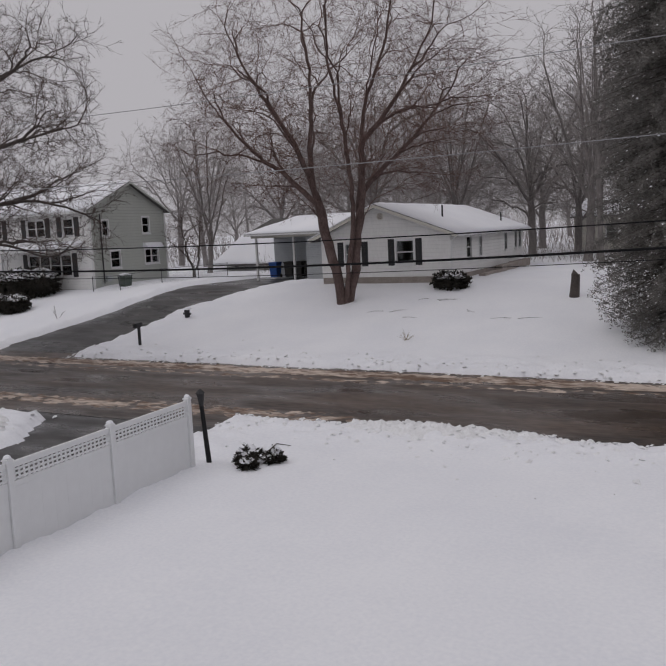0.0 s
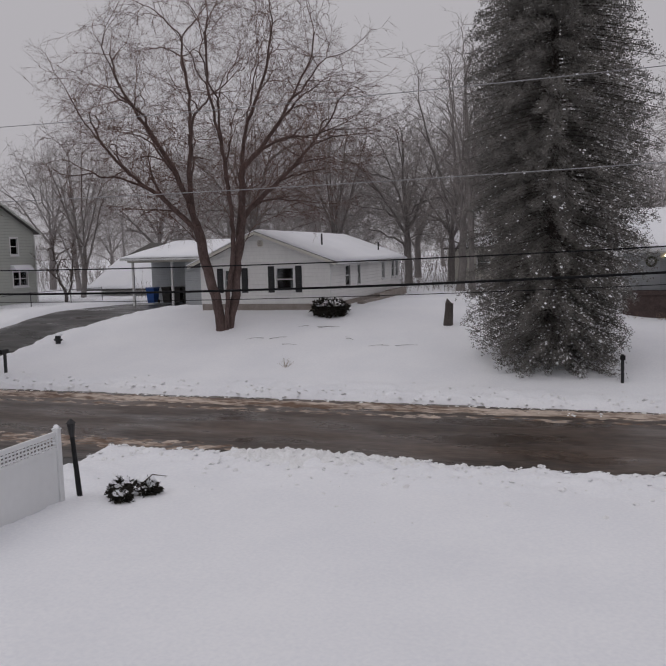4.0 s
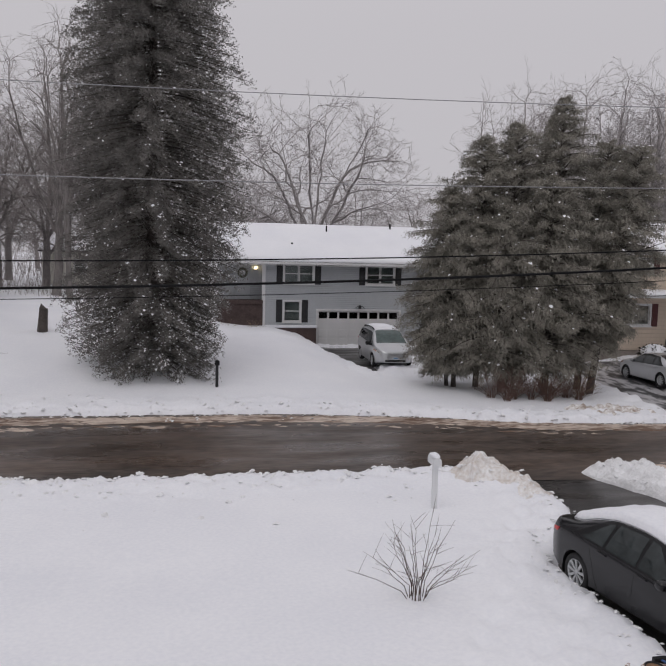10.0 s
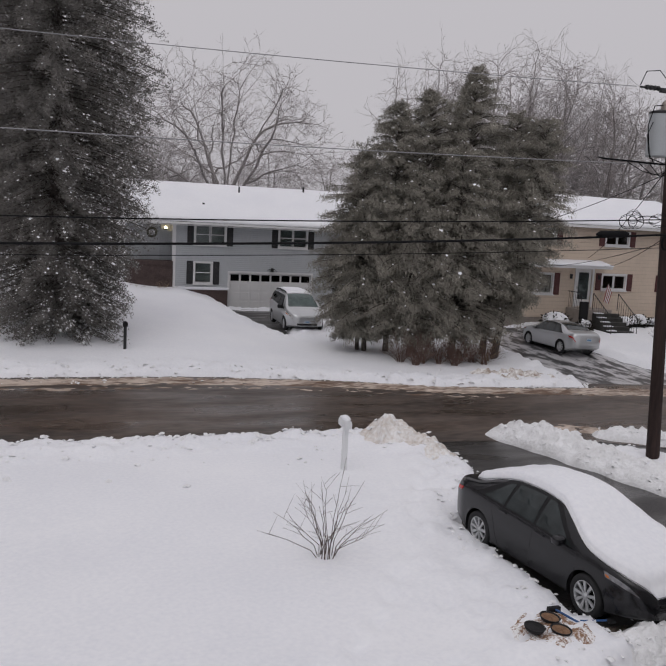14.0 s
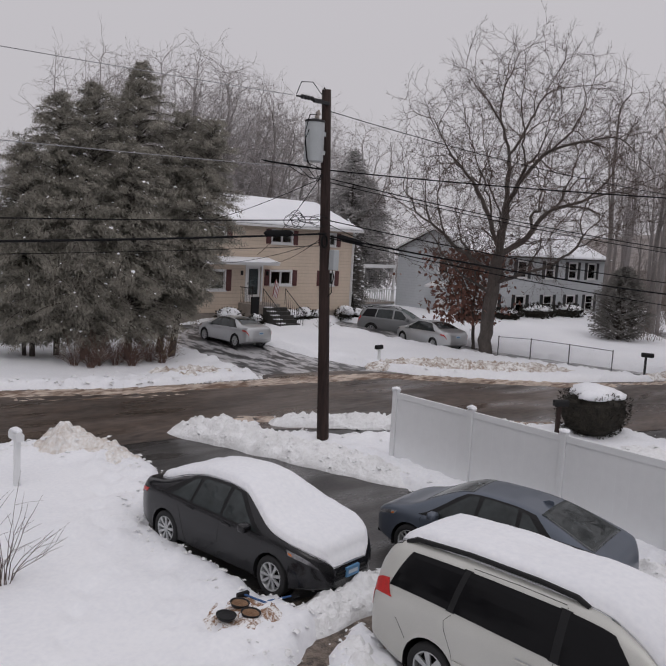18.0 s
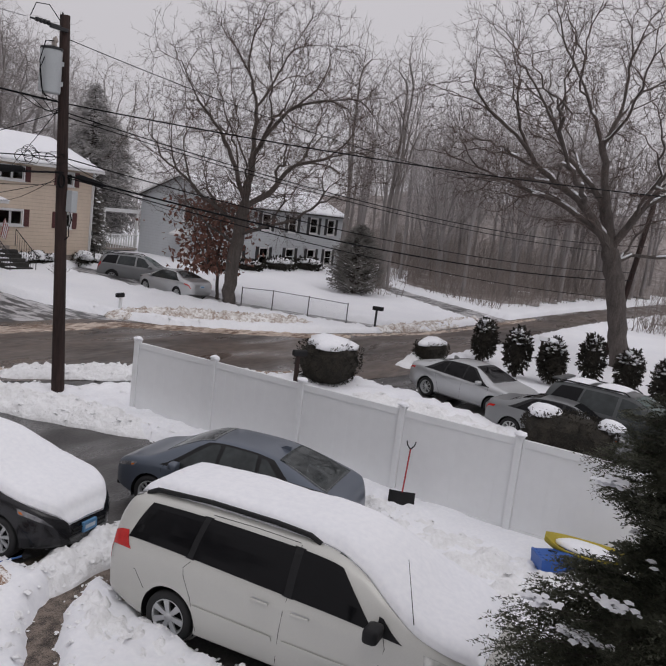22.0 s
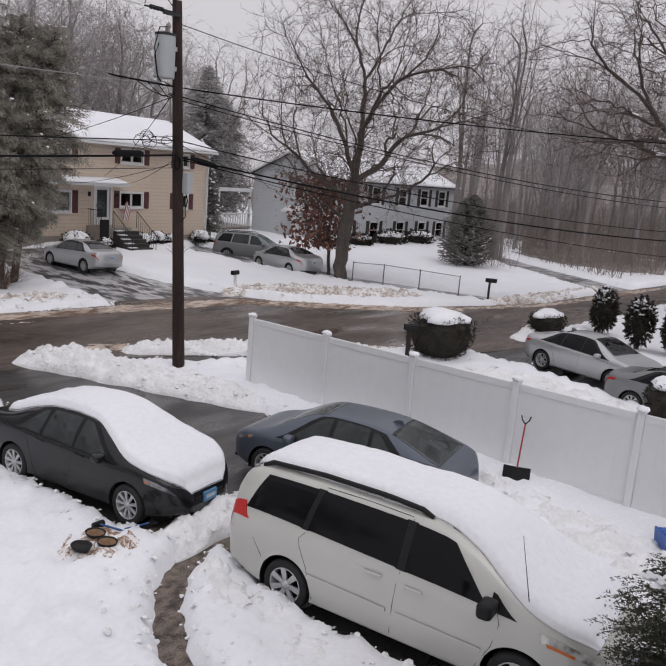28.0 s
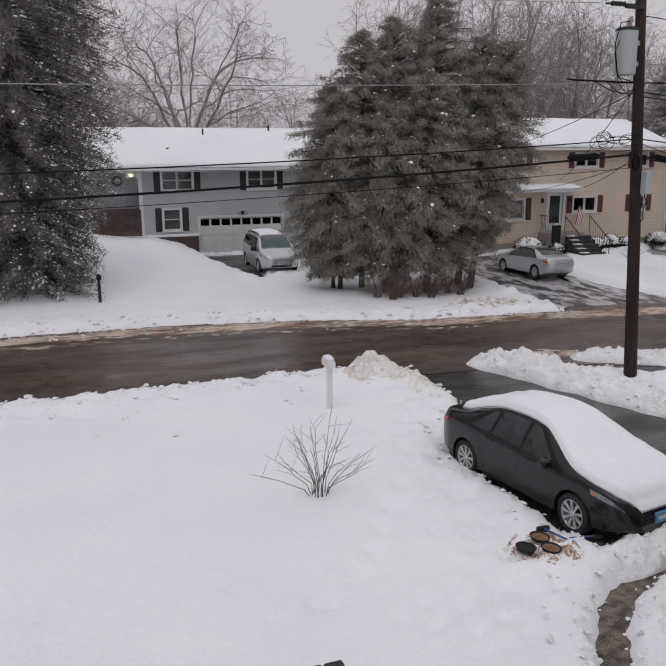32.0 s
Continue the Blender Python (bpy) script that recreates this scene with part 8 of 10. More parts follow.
for k, (x, y, h) in enumerate([(36.4, 40.5, 5.5), (37.6, 42.5, 6.5)]):
    conifer("pine_tree", x, y, rise(x, y), h, [(0.05, 1.2), (0.2, 0.17 * h + 0.5), (0.5, 0.14 * h + 0.4), (0.8, 0.07 * h + 0.2), (1.0, 0.1)], "evergreen dusted with snow behind the houses", M_SPRUCE, 70 + k, 170, 14, finger(random.Random(9), 14, 0.6, 0.22, 0.02, 0.3, 0.7), 0.25, 0.15, 0.1, 0.14, 0.18, 0.14)


# needles lightened towards grey, so their colour itself carries the haze
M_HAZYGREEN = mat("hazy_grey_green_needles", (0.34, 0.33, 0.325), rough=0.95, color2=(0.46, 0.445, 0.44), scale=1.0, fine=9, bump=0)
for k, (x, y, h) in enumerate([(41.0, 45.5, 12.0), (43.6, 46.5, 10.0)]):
    conifer("pine_tree", x, y, rise(x, y), h, [(0.1, 1.6), (0.3, 2.6), (0.6, 2.2), (0.85, 1.2), (1.0, 0.1)], "tall evergreen behind the beige house, haze painted into its needles", M_HAZYGREEN, 75 + k, 200, 16, finger(random.Random(10), 12, 0.7, 0.3, 0.03, 0.3, 0.7), 0.3, 0.25, 0.1, 0.16, ragged=(0.6, 1.15), scatter_=0.15)


def yew_spray(rng):
    """A branchlet with short soft needles all along it and three side shoots."""
    v, f = [], []
    for bx, by, dx, dy, ln, n in ((0, 0, 1, 0, 0.22, 11), (0.07, 0, 0.75, 0.66, 0.12, 5), (0.10, 0, 0.75, -0.66, 0.12, 5)):
        for k in range(n):
            u = (k + rng.random()) / n
            s = -1 if k % 2 else 1
            base = Vector((bx + dx * ln * u, by + dy * ln * u, 0.05 * u - 0.08 * u * u))
            d = Vector((dx * 0.7 - dy * s * 0.8, dy * 0.7 + dx * s * 0.8, rng.uniform(-0.1, 0.45))).normalized()
            q = d.orthogonal().normalized() * 0.0105
            i = len(v)
            v += [base - q, base + q, base + d * rng.uniform(0.03, 0.055)]
            f.append((i, i + 1, i + 2))
    return np.array(v), f


# the tall yew beside the house, close to the window
conifer("yew_tree", 6.2, 0.25, 0, 4.55, [(0.0, 1.0), (0.3, 1.45), (0.50, 1.42), (0.60, 1.1), (0.655, 0.5), (0.72, 0.38), (0.78, 0.8), (0.84, 0.85), (0.93, 0.6), (1.0, 0.12)], "deep green yew with clumps of snow beside the house", M_YEW, 90, 760, 34, yew_spray(random.Random(8)), 0.20, 0.24, 0.04, 0.12, 0.006, 0.035, tilt=0.15, bough_r=0.008, ragged=(0.74, 1.02), hang=(-0.35, 0.2), scatter_=0.03, core=0.5)
for k, (x, y, z) in enumerate([(5.45, 1.25, 2.82), (5.55, 0.74, 2.92), (5.68, 0.36, 3.22), (5.7, 0.9, 3.74), (5.5, 0.95, 2.62)]):
    rng = random.Random(30 + k)
    fr = []
    for q in range(34):
        fr.append(((x + rng.gauss(0, 0.045), y + rng.gauss(0, 0.085), z + 0.045 * rng.random()), (rng.gauss(0, 1), rng.gauss(0, 1), 0), (0, 0, 1), rng.uniform(0.5, 1.5)))
    solo("branch_snow", snow_bits(fr, 0.035, rng), M_SNOW, "clump of snow lying on the yew", "snow", kind="stuff", smooth=True)


# ---- utility poles and wires ----
def utility_pole():
    p = thing("utility_pole", pose(13.25, 15.44, 0), "dark brown wooden utility pole with a grey transformer", "utility pole")
    top = Vector((-0.52, 0.0, 9.15))
    def at(z):
        return top * ((z + 0.0) / 9.15)
    part("shaft", Geo().tube([at(z) for z in (-0.3, 0.5, 2, 4, 6, 8, 9.15)], [0.165, 0.16, 0.15, 0.14, 0.13, 0.12, 0.115], 14), M_POLE, p, smooth=True)
    tx, tz = at(8.0), 7.35
    can = Geo().tube([(tx.x - 0.42, -0.05, tz), (tx.x - 0.42, -0.05, tz + 0.03), (tx.x - 0.42, -0.05, tz + 0.92), (tx.x - 0.42, -0.05, tz + 0.95)], [0.235, 0.245, 0.245, 0.24], 24)
    c = part("transformer", can, M_GALV, p, "light grey transformer can", True)
    part("transformer_lid", Geo().tube([(tx.x - 0.42, -0.05, tz + 0.952), (tx.x - 0.42, -0.05, tz + 1.0), (tx.x - 0.42, -0.05, tz + 1.05)], [0.255, 0.25, 0.08], 20), M_DARKMETAL, c)
    for k, dy in enumerate((-0.1, 0.08)):
        part("bushing", Geo().tube([(tx.x - 0.38 + 0.1 * k, dy, tz + 1.03), (tx.x - 0.38 + 0.1 * k, dy, tz + 1.12), (tx.x - 0.36 + 0.1 * k, dy, tz + 1.16), (tx.x - 0.36 + 0.1 * k, dy, tz + 1.26)], [0.05, 0.035, 0.055, 0.02], 10), M_CONCRETE, c)
    part("bracket", Geo().box(tx.x - 0.2, tx.x - 0.08, -0.09, -0.01, tz + 0.2, tz + 0.3).box(tx.x - 0.2, tx.x - 0.08, -0.09, -0.01, tz + 0.65, tz + 0.75), M_GALV, p)
    a = at(8.95)
    ins = Geo().tube([(a.x, 0, 8.88), (a.x - 0.95, 0, 8.86)], 0.022, 8)
    for k in range(4):
        ins.tube([(a.x - 0.45 - 0.1 * k, 0, 8.87), (a.x - 0.5 - 0.1 * k, 0, 8.87)], [0.06, 0.045], 10)
    part("insulator", ins, M_DARKMETAL, p)
    part("crossarm", Geo().box(a.x - 0.5, a.x - 0.02, -0.16, -0.08, 8.76, 8.84, 0.01), M_DARKMETAL, p)
    part("jumper_wire", Geo().tube([(a.x - 0.95, 0, 8.9), (a.x - 0.85, -0.05, 9.2), (a.x - 0.5, -0.05, 9.25), (a.x - 0.2, -0.05, 9.0), (a.x - 0.08, 0, 9.2), (a.x - 0.02, 0, 9.1)], 0.011, 5), M_WIRE, p)
    part("drop_wire", Geo().tube([(a.x - 0.35, -0.1, 8.5), (a.x - 0.62, -0.15, 8.45), (a.x - 0.75, -0.15, 8.0), (a.x - 0.6, -0.12, 7.3), (a.x - 0.15, -0.1, 7.2)], 0.012, 5), M_WIRE, p)
    part("drop_wire", Geo().tube([(a.x - 0.6, -0.12, 8.1), (a.x - 0.78, -0.2, 7.8), (a.x - 0.7, -0.2, 7.4), (a.x - 0.5, -0.2, 7.15)], 0.010, 5), M_WIRE, p)
    b = at(5.05)
    part("meter_box", Geo().box(b.x + 0.02, b.x + 0.2, -0.34, -0.14, 4.68, 5.2, 0.02), M_GALV, p, "pale grey junction box")
    part("cable_coil", Geo().tube([(b.x - 0.2 + 0.09 * math.cos(k), -0.16 - 0.004 * k, 5.4 + 0.16 * math.sin(k)) for k in [q * 0.5 for q in range(36)]], 0.012, 5), M_WIRE, p)
    part("cable_loop", Geo().tube([(b.x + 0.1, -0.2, 4.7), (b.x + 0.16, -0.22, 4.5), (b.x + 0.1, -0.2, 4.3), (b.x + 0.14, -0.18, 4.1), (b.x + 0.05, -0.15, 4.0)], 0.014, 5), M_WIRE, p)
    rl = random.Random(12)
    for k in range(5):
        lx, lz, w, hh = rl.uniform(-1.5, -0.25), rl.uniform(5.75, 6.0), rl.uniform(0.18, 0.42), rl.uniform(0.08, 0.22)
        part("slack_loop", Geo().tube([(lx + w * math.cos(q * 0.6), -0.06 - 0.03 * k, lz + hh * math.sin(q * 0.6) * (1 - 0.02 * q)) for q in range(20)], 0.007, 4), M_WIRE, p)
    part("wire_cover", Geo().tube([(-2.4, 0.0, 7.24), (-2.2, 0.0, 7.22), (-0.7, 0.0, 7.2), (-0.45, 0.0, 7.2)], [0.012, 0.022, 0.022, 0.012], 8), M_WIRE, p)
    for k in range(3):
        part("drop_wire", Geo().tube([(-1.6 + 0.3 * k, -0.02, 7.18), (-1.2 + 0.25 * k, -0.06, 7.0 - 0.06 * k), (-0.8 + 0.1 * k, -0.05, 6.95), (-0.45, -0.02, 7.12)], 0.01, 5), M_WIRE, p)
    part("splice_sleeve", Geo().tube([(-2.3, -0.1, 5.52), (-2.2, -0.1, 5.53), (-1.55, -0.1, 5.56), (-1.45, -0.1, 5.57)], [0.03, 0.075, 0.075, 0.03], 12), M_WIRE, p, "black cable splice case")
    part("splice_sleeve", Geo().tube([(0.0, -0.14, 5.55), (0.1, -0.16, 5.53), (0.62, -0.3, 5.42), (0.72, -0.33, 5.4)], [0.03, 0.07, 0.07, 0.03], 12), M_WIRE, p, "black cable splice case")
    return p


utility_pole()
sp = thing("utility_pole", pose(39.73, 7.23, 0), "leaning wooden utility pole by the great oak", "utility pole")
part("shaft", Geo().tube([(0, 0, -0.3), (0.35, -0.5, 4), (0.7, -1.0, 8.5)], [0.16, 0.14, 0.12], 10), M_POLE, sp, smooth=True)
part("crossarm", Geo().box(0.1, 0.2, -1.8, 0.2, 7.9, 8.0, 0.01), M_POLE, sp)
lp = thing("utility_pole", pose(-34.0, 15.6, 0), "wooden utility pole farther along the road", "utility pole")
part("shaft", Geo().tube([(0, 0, -0.3), (0, 0, 4), (0, 0, 9.6)], [0.16, 0.14, 0.12], 10), M_POLE, lp, smooth=True)
part("crossarm", Geo().box(-0.05, 0.05, -0.7, 0.7, 9.1, 9.2, 0.01), M_POLE, lp)


def wire(a, b, sag, r, label, material=None, n=26):
    a, b = Vector(a), Vector(b)
    pts = [a.lerp(b, i / n) - Vector((0, 0, sag * 4 * (i / n) * (1 - i / n))) for i in range(n + 1)]
    return solo("wire", Geo().tube(pts, r, 5), material or M_WIRE, label, "cable", "overhead wires", smooth=True)


M_PALEWIRE = mat("weathered_wire", (0.30, 0.30, 0.31), 0.5, 0.1, bump=0, metal=0.4)
LW = "thin overhead wire along the road"
wire((11.7, 15.44, 8.86), (-34, 15.6, 9.3), 0.55, 0.009, LW, M_PALEWIRE)
wire((12.8, 15.44, 7.2), (-34, 15.6, 7.4), 0.5, 0.010, LW, M_PALEWIRE)
wire((12.9, 15.40, 5.95), (-34, 15.5, 5.95), 0.78, 0.014, "black overhead cable along the road")
wire((12.9, 15.34, 5.6), (-34, 15.5, 5.35), 0.86, 0.026, "thick black overhead cable along the road")
wire((12.9, 15.30, 5.3), (-34, 15.5, 5.05), 0.75, 0.008, "thin black overhead cable along the road")
RL = "black overhead cable crossing beyond the driveway"
wire((12.75, 15.44, 8.66), (40.4, 6.2, 7.9), 1.0, 0.010, RL)
wire((12.85, 15.44, 7.2), (36.0, -12.0, 8.6), 0.9, 0.016, RL)
wire((12.85, 15.40, 7.0), (40.3, 6.3, 5.6), 0.7, 0.014, RL)
wire((12.85, 15.38, 6.9), (40.3, 6.4, 5.2), 0.6, 0.012, RL)
wire((12.9, 15.40, 5.95), (40.2, 6.5, 4.3), 0.6, 0.014, RL)
wire((12.95, 15.36, 5.55), (40.2, 6.6, 3.9), 0.55, 0.024, "thick black overhead cable beyond the driveway")
wire((12.95, 15.34, 5.5), (40.1, 6.7, 3.0), 0.5, 0.014, RL)
wire((12.8, 15.5, 7.1), (25.5, 36.1, 4.4), 0.25, 0.010, "service wire to the beige house")
wire((12.8, 15.5, 7.0), (19.6, 36.2, 5.6), 0.3, 0.010, "service wire to the beige house")
wire((12.9, 15.5, 5.5), (26.5, 36.1, 4.0), 0.2, 0.008, "service wire to the beige house")
wire((12.9, 15.5, 5.4), (22.5, 36.1, 3.9), 0.2, 0.008, "service wire to the beige house")
wire((12.9, 15.5, 5.9), (44, 36, 4.2), 0.5, 0.010, "service wire to the colonial house")
wire((-20.0, 15.5, 8.9), (-36.8, 39.2, 7.0), 0.5, 0.010, "service wire to the green house")


# ---- mailboxes ----
def mailbox(x, y, turn, body_m, post_m, label, h=1.05, base=None, size=0.42, slim=False):
    z = rise(x, y) + 0.1 if base is None else base
    b = thing("mailbox", pose(x, y, z, 0, 0, turn), label, "mailbox", "roadside mailboxes")
    part("post", Geo().box(-0.055, 0.055, -0.055, 0.055, -0.35, h - 0.1, 0.008), post_m, b)
    half = [(0.085 * math.cos(math.pi * k / 10), 0.10 + 0.085 * math.sin(math.pi * k / 10)) for k in range(11)]
    out = [(u, h - 0.1 + w) for u, w in [(0.085, 0.0)] + half + [(-0.085, 0.0)]]
    shell = part("box", Geo().prism(out, 1, -size * 0.6, size * 0.4), body_m, b)
    part("door", Geo().prism([(u * 1.04, h - 0.1 + (w - h + 0.1) * 1.03) for u, w in out], 1, -size * 0.6 - 0.016, -size * 0.6 - 0.002), body_m, shell)
    part("flag", Geo().box(0.088, 0.094, -0.05, 0.12, h + 0.0, h + 0.04), body_m, shell)
    part("arm", Geo().box(-0.035, 0.035, -size * 0.55, size * 0.3, h - 0.13, h - 0.102), post_m, b)
    return b


mailbox(-24.75, 28.43, 10, M_BLACKPLASTIC, M_BLACKPAINT, "black mailbox on a black post by the driveway", 1.05, size=0.55)
mailbox(1.28, 29.8, 0, M_BLACKPLASTIC, M_BLACKPAINT, "black mailbox on a thin post beside the spruce", 0.98, size=0.3)
mailbox(5.33, 15.7, 180, M_VINYL, M_VINYL, "white mailbox on a white post by the kerb", 1.1)
snow_lump(5.33, 15.75, 1.28, 0.10, 0.2, 0.06, "snow on the white mailbox", 3, "mailbox_snow")
mailbox(24.43, 24.78, -80, M_BLACKPLASTIC, M_VINYL, "black mailbox on a white post in the snow bank", 0.72)
mailbox(34.95, 17.65, 25, M_BLACKPLASTIC, M_BLACKPAINT, "black mailbox on a black post at the bend", 0.85, size=0.55)
mailbox(19.6, 12.4, 60, M_BLACKPLASTIC, M_POLE, "dark mailbox beside the round hedge", 1.05)
mailbox(34.0, 8.9, 20, M_VINYL, M_POLE, "white mailbox beyond the row of shrubs", 1.0)


# ---- shrubs and hedges ----
def leafy(name, x, y, z, rx, ry, rz, label, needles, seed, n, size, snow=0.25, boxy=False, group="", foot=True, snow_size=0.09):
    """A dense evergreen shrub: leaf clumps over a rounded or clipped form, a short stem, snow on its top."""
    rng = random.Random(seed)
    t = thing(name, pose(x, y, z), label, "shrub", group)
    fr, sn = [], []
    for _ in range(n):
        d = Vector((rng.gauss(0, 1), rng.gauss(0, 1), rng.gauss(0, 1))).normalized()
        if boxy:
            k = max(abs(d.x), abs(d.y), abs(d.z))
            d = d / (k * 0.5 + 0.5)
        k = rng.uniform(0.9 if boxy else 0.72, 1.03) * (1 + 0.14 * nz(d.x * 2 + seed, d.y * 2, d.z * 2))
        if boxy:
            k = min(k, 1.0)
            d = Vector((d.x * (0.86 + 0.14 * d.z), d.y * (0.86 + 0.14 * d.z), d.z))
        p = Vector((d.x * rx * k, d.y * ry * k, rz + d.z * rz * k))
        if p.z < 0.05 * rz:
            continue
        a = d + Vector((rng.gauss(0, 0.5), rng.gauss(0, 0.5), rng.gauss(0, 0.5)))
        fr.append((tuple(p), tuple(a), (rng.gauss(0, 1), rng.gauss(0, 1), rng.gauss(0, 1) + 0.01), rng.uniform(0.7, 1.3)))
        if d.z > 0.35 and rng.random() < snow:
            sn.append((tuple(p + Vector((0, 0, 0.05))), (rng.gauss(0, 1), rng.gauss(0, 1), 0), (0, 0, 1), rng.uniform(0.7, 1.8)))
    if foot:
        st = Geo()
        for k in range(4):
            a = k * 1.7 + seed
            st.tube([(0.05 * math.cos(a), 0.05 * math.sin(a), -0.15), (0.2 * rx * math.cos(a), 0.2 * ry * math.sin(a), rz * 0.6), (0.45 * rx * math.cos(a), 0.45 * ry * math.sin(a), rz * 1.3)], [0.03, 0.02, 0.008], 5)
        part("stem", st, M_BARK, t)
    core = bmesh.new()
    bmesh.ops.create_icosphere(core, subdivisions=2, radius=1.0, matrix=Matrix.LocRotScale((0, 0, rz), None, (rx * 0.72, ry * 0.72, rz * 0.72)))
    if boxy:
        for v in core.verts:
            c = Vector((v.co.x / rx, v.co.y / ry, (v.co.z - rz) / rz)).normalized()
            c = c / (max(abs(c.x), abs(c.y), abs(c.z)) * 0.5 + 0.5) * 0.93
            v.co = Vector((c.x * rx * (0.86 + 0.14 * c.z), c.y * ry * (0.86 + 0.14 * c.z), rz + c.z * rz))
    part("inner_foliage", Geo().take(core), needles, t)
    part("foliage", scatter(fr, sprays(random.Random(seed), 12, size, size * 0.09, 0.1)), needles, t)
    if sn:
        solo("shrub_snow", snow_bits(sn, snow_size, rng), M_SNOW, "snow lying on a clipped shrub", "snow", kind="stuff", m=pose(x, y, z), smooth=True)
    return t


def cap(x, y, z, rx, ry, rz, label, seed, pieces=6):
    """Snow lying on a shrub: overlapping soft lumps with an uneven rim."""
    rng, g_ = random.Random(seed), Geo()
    for k in range(pieces):
        a, o = k * 2.4 + rng.uniform(-0.4, 0.4), (0.0 if k == 0 else rng.uniform(0.35, 0.62))
        f = 0.78 if k == 0 else rng.uniform(0.34, 0.55)
        bm = bmesh.new()
        bmesh.ops.create_icosphere(bm, subdivisions=2, radius=1.0)
        for v in bm.verts:
            c = v.co
            q = 1 + 0.3 * nz(c.x * 1.6 + seed + k, c.y * 1.6, c.z * 1.6) + 0.1 * nz(c.x * 4 + seed, c.y * 4, c.z * 4 + k)
            v.co = Vector((math.cos(a) * o * rx + c.x * q * f * rx, math.sin(a) * o * ry + c.y * q * f * ry, (c.z if c.z > 0 else c.z * 0.6) * q * rz * (0.9 if k == 0 else rng.uniform(0.6, 0.66)) - 0.25 * rz * o))
        g_.take(bm)
    return solo("shrub_snow", g_, M_SNOW, label, "snow", m=pose(x, y, z), smooth=True)


leafy("hedge", 20.97, 12.1, 0, 1.12, 1.06, 0.74, "round clipped hedge with a cap of snow", M_HEDGE, 201, 2600, 0.085, 0.0, True, foot=False)
cap(20.97, 12.1, 1.37, 0.92, 0.88, 0.3, "cap of snow on the round hedge", 4)
leafy("hedge", 28.0, 11.6, 0, 1.1, 0.6, 0.5, "low clipped hedge with flat snow on top", M_HEDGE, 202, 1700, 0.085, 0.0, True, foot=False)
cap(28.0, 11.6, 0.92, 0.98, 0.54, 0.22, "flat snow on the low hedge", 6)
leafy("hedge", 18.2, 3.9, 0, 0.75, 1.25, 0.76, "dark clipped hedge behind the white fence", M_HEDGE, 203, 2600, 0.085, 0.0, True, foot=False)
cap(18.2, 4.5, 1.40, 0.5, 0.5, 0.22, "snow on the dark hedge", 8), cap(18.3, 3.0, 1.38, 0.4, 0.36, 0.2, "snow on the dark hedge", 9)
for k, (x, y, h) in enumerate([(30.36, 10.29, 1.9), (28.55, 8.34, 2.0), (28.59, 7.03, 1.8), (30.4, 6.0, 2.0), (29.9, 4.56, 1.7), (27.9, 2.98, 2.0), (26.8, 1.4, 1.7)]):
    leafy("shrub", x, y, 0.30, 0.44, 0.42, h * 0.42, "upright evergreen shrub in a row, flecked with snow", M_HEDGE, 210 + k, 560, 0.24, 0.3, group="row of shrubs", snow_size=0.08)
    cap(x - 0.06, y + 0.05, 0.32 + h * 0.80, 0.24, 0.2, 0.13, "snow on top of an upright shrub", 80 + k)
for k, (x, y, s) in enumerate([(27.6, 35.4, 0.55), (28.6, 35.5, 0.62), (29.6, 35.4, 0.5), (31.9, 35.5, 0.65), (32.9, 35.3, 0.55), (23.2, 35.2, 0.72), (24.6, 34.6, 0.45)]):
    leafy("shrub", x, y, rise(x, y), s, s * 0.9, s * 0.6, "round shrub capped with snow before the beige house", M_HEDGE, 230 + k, 350, 0.18, 0.1, group="shrubs before the beige house", foot=False)
    cap(x, y - 0.05, rise(x, y) + s * 0.82, s * 1.0, s * 0.95, s * 0.62, "rounded snow cap on a shrub", 20 + k)
leafy("shrub", -12.6, 38.3, 2.1, 0.85, 0.7, 0.42, "dark shrub dusted with snow at the house corner", M_HEDGE, 240, 600, 0.3, 0.9)
for k, (x, y, s) in enumerate([(-40.2, 37.0, 1.25), (-42.0, 36.8, 1.2), (-38.8, 33.6, 0.75), (-40.2, 33.4, 0.8), (-43.6, 36.5, 1.0)]):
    leafy("shrub", x, y, rise(x, y), s, s * 0.9, s * 0.75, "dark rhododendron with snow on its leaves", M_HEDGE, 250 + k, 600, 0.35, 0.95, group="shrubs before the green house", snow_size=0.13)
for k, (x, y, s) in enumerate([(41.5, 33.2, 0.9), (45.2, 33.4, 0.9), (49.0, 33.4, 1.1), (53.0, 33.4, 1.1)]):
    leafy("shrub", x, y, rise(x, y) - 0.2, s * 1.5, s * 0.9, s * 0.55, "dark bush half buried in snow by the colonial house", M_HEDGE, 260 + k, 450, 0.3, 0.15, foot=False, group="bushes by the colonial house")
    cap(x + 0.2, y - 0.1, rise(x, y) + s * 0.65, s * 1.3, s * 0.75, s * 0.3, "thick snow over a bush", 40 + k)
leafy("shrub", -28.5, 51.5, rise(-28.5, 51.5), 2.2, 0.6, 0.45, "low hedge by the carport with snow", M_HEDGE, 270, 500, 0.3, 0.4, foot=False)
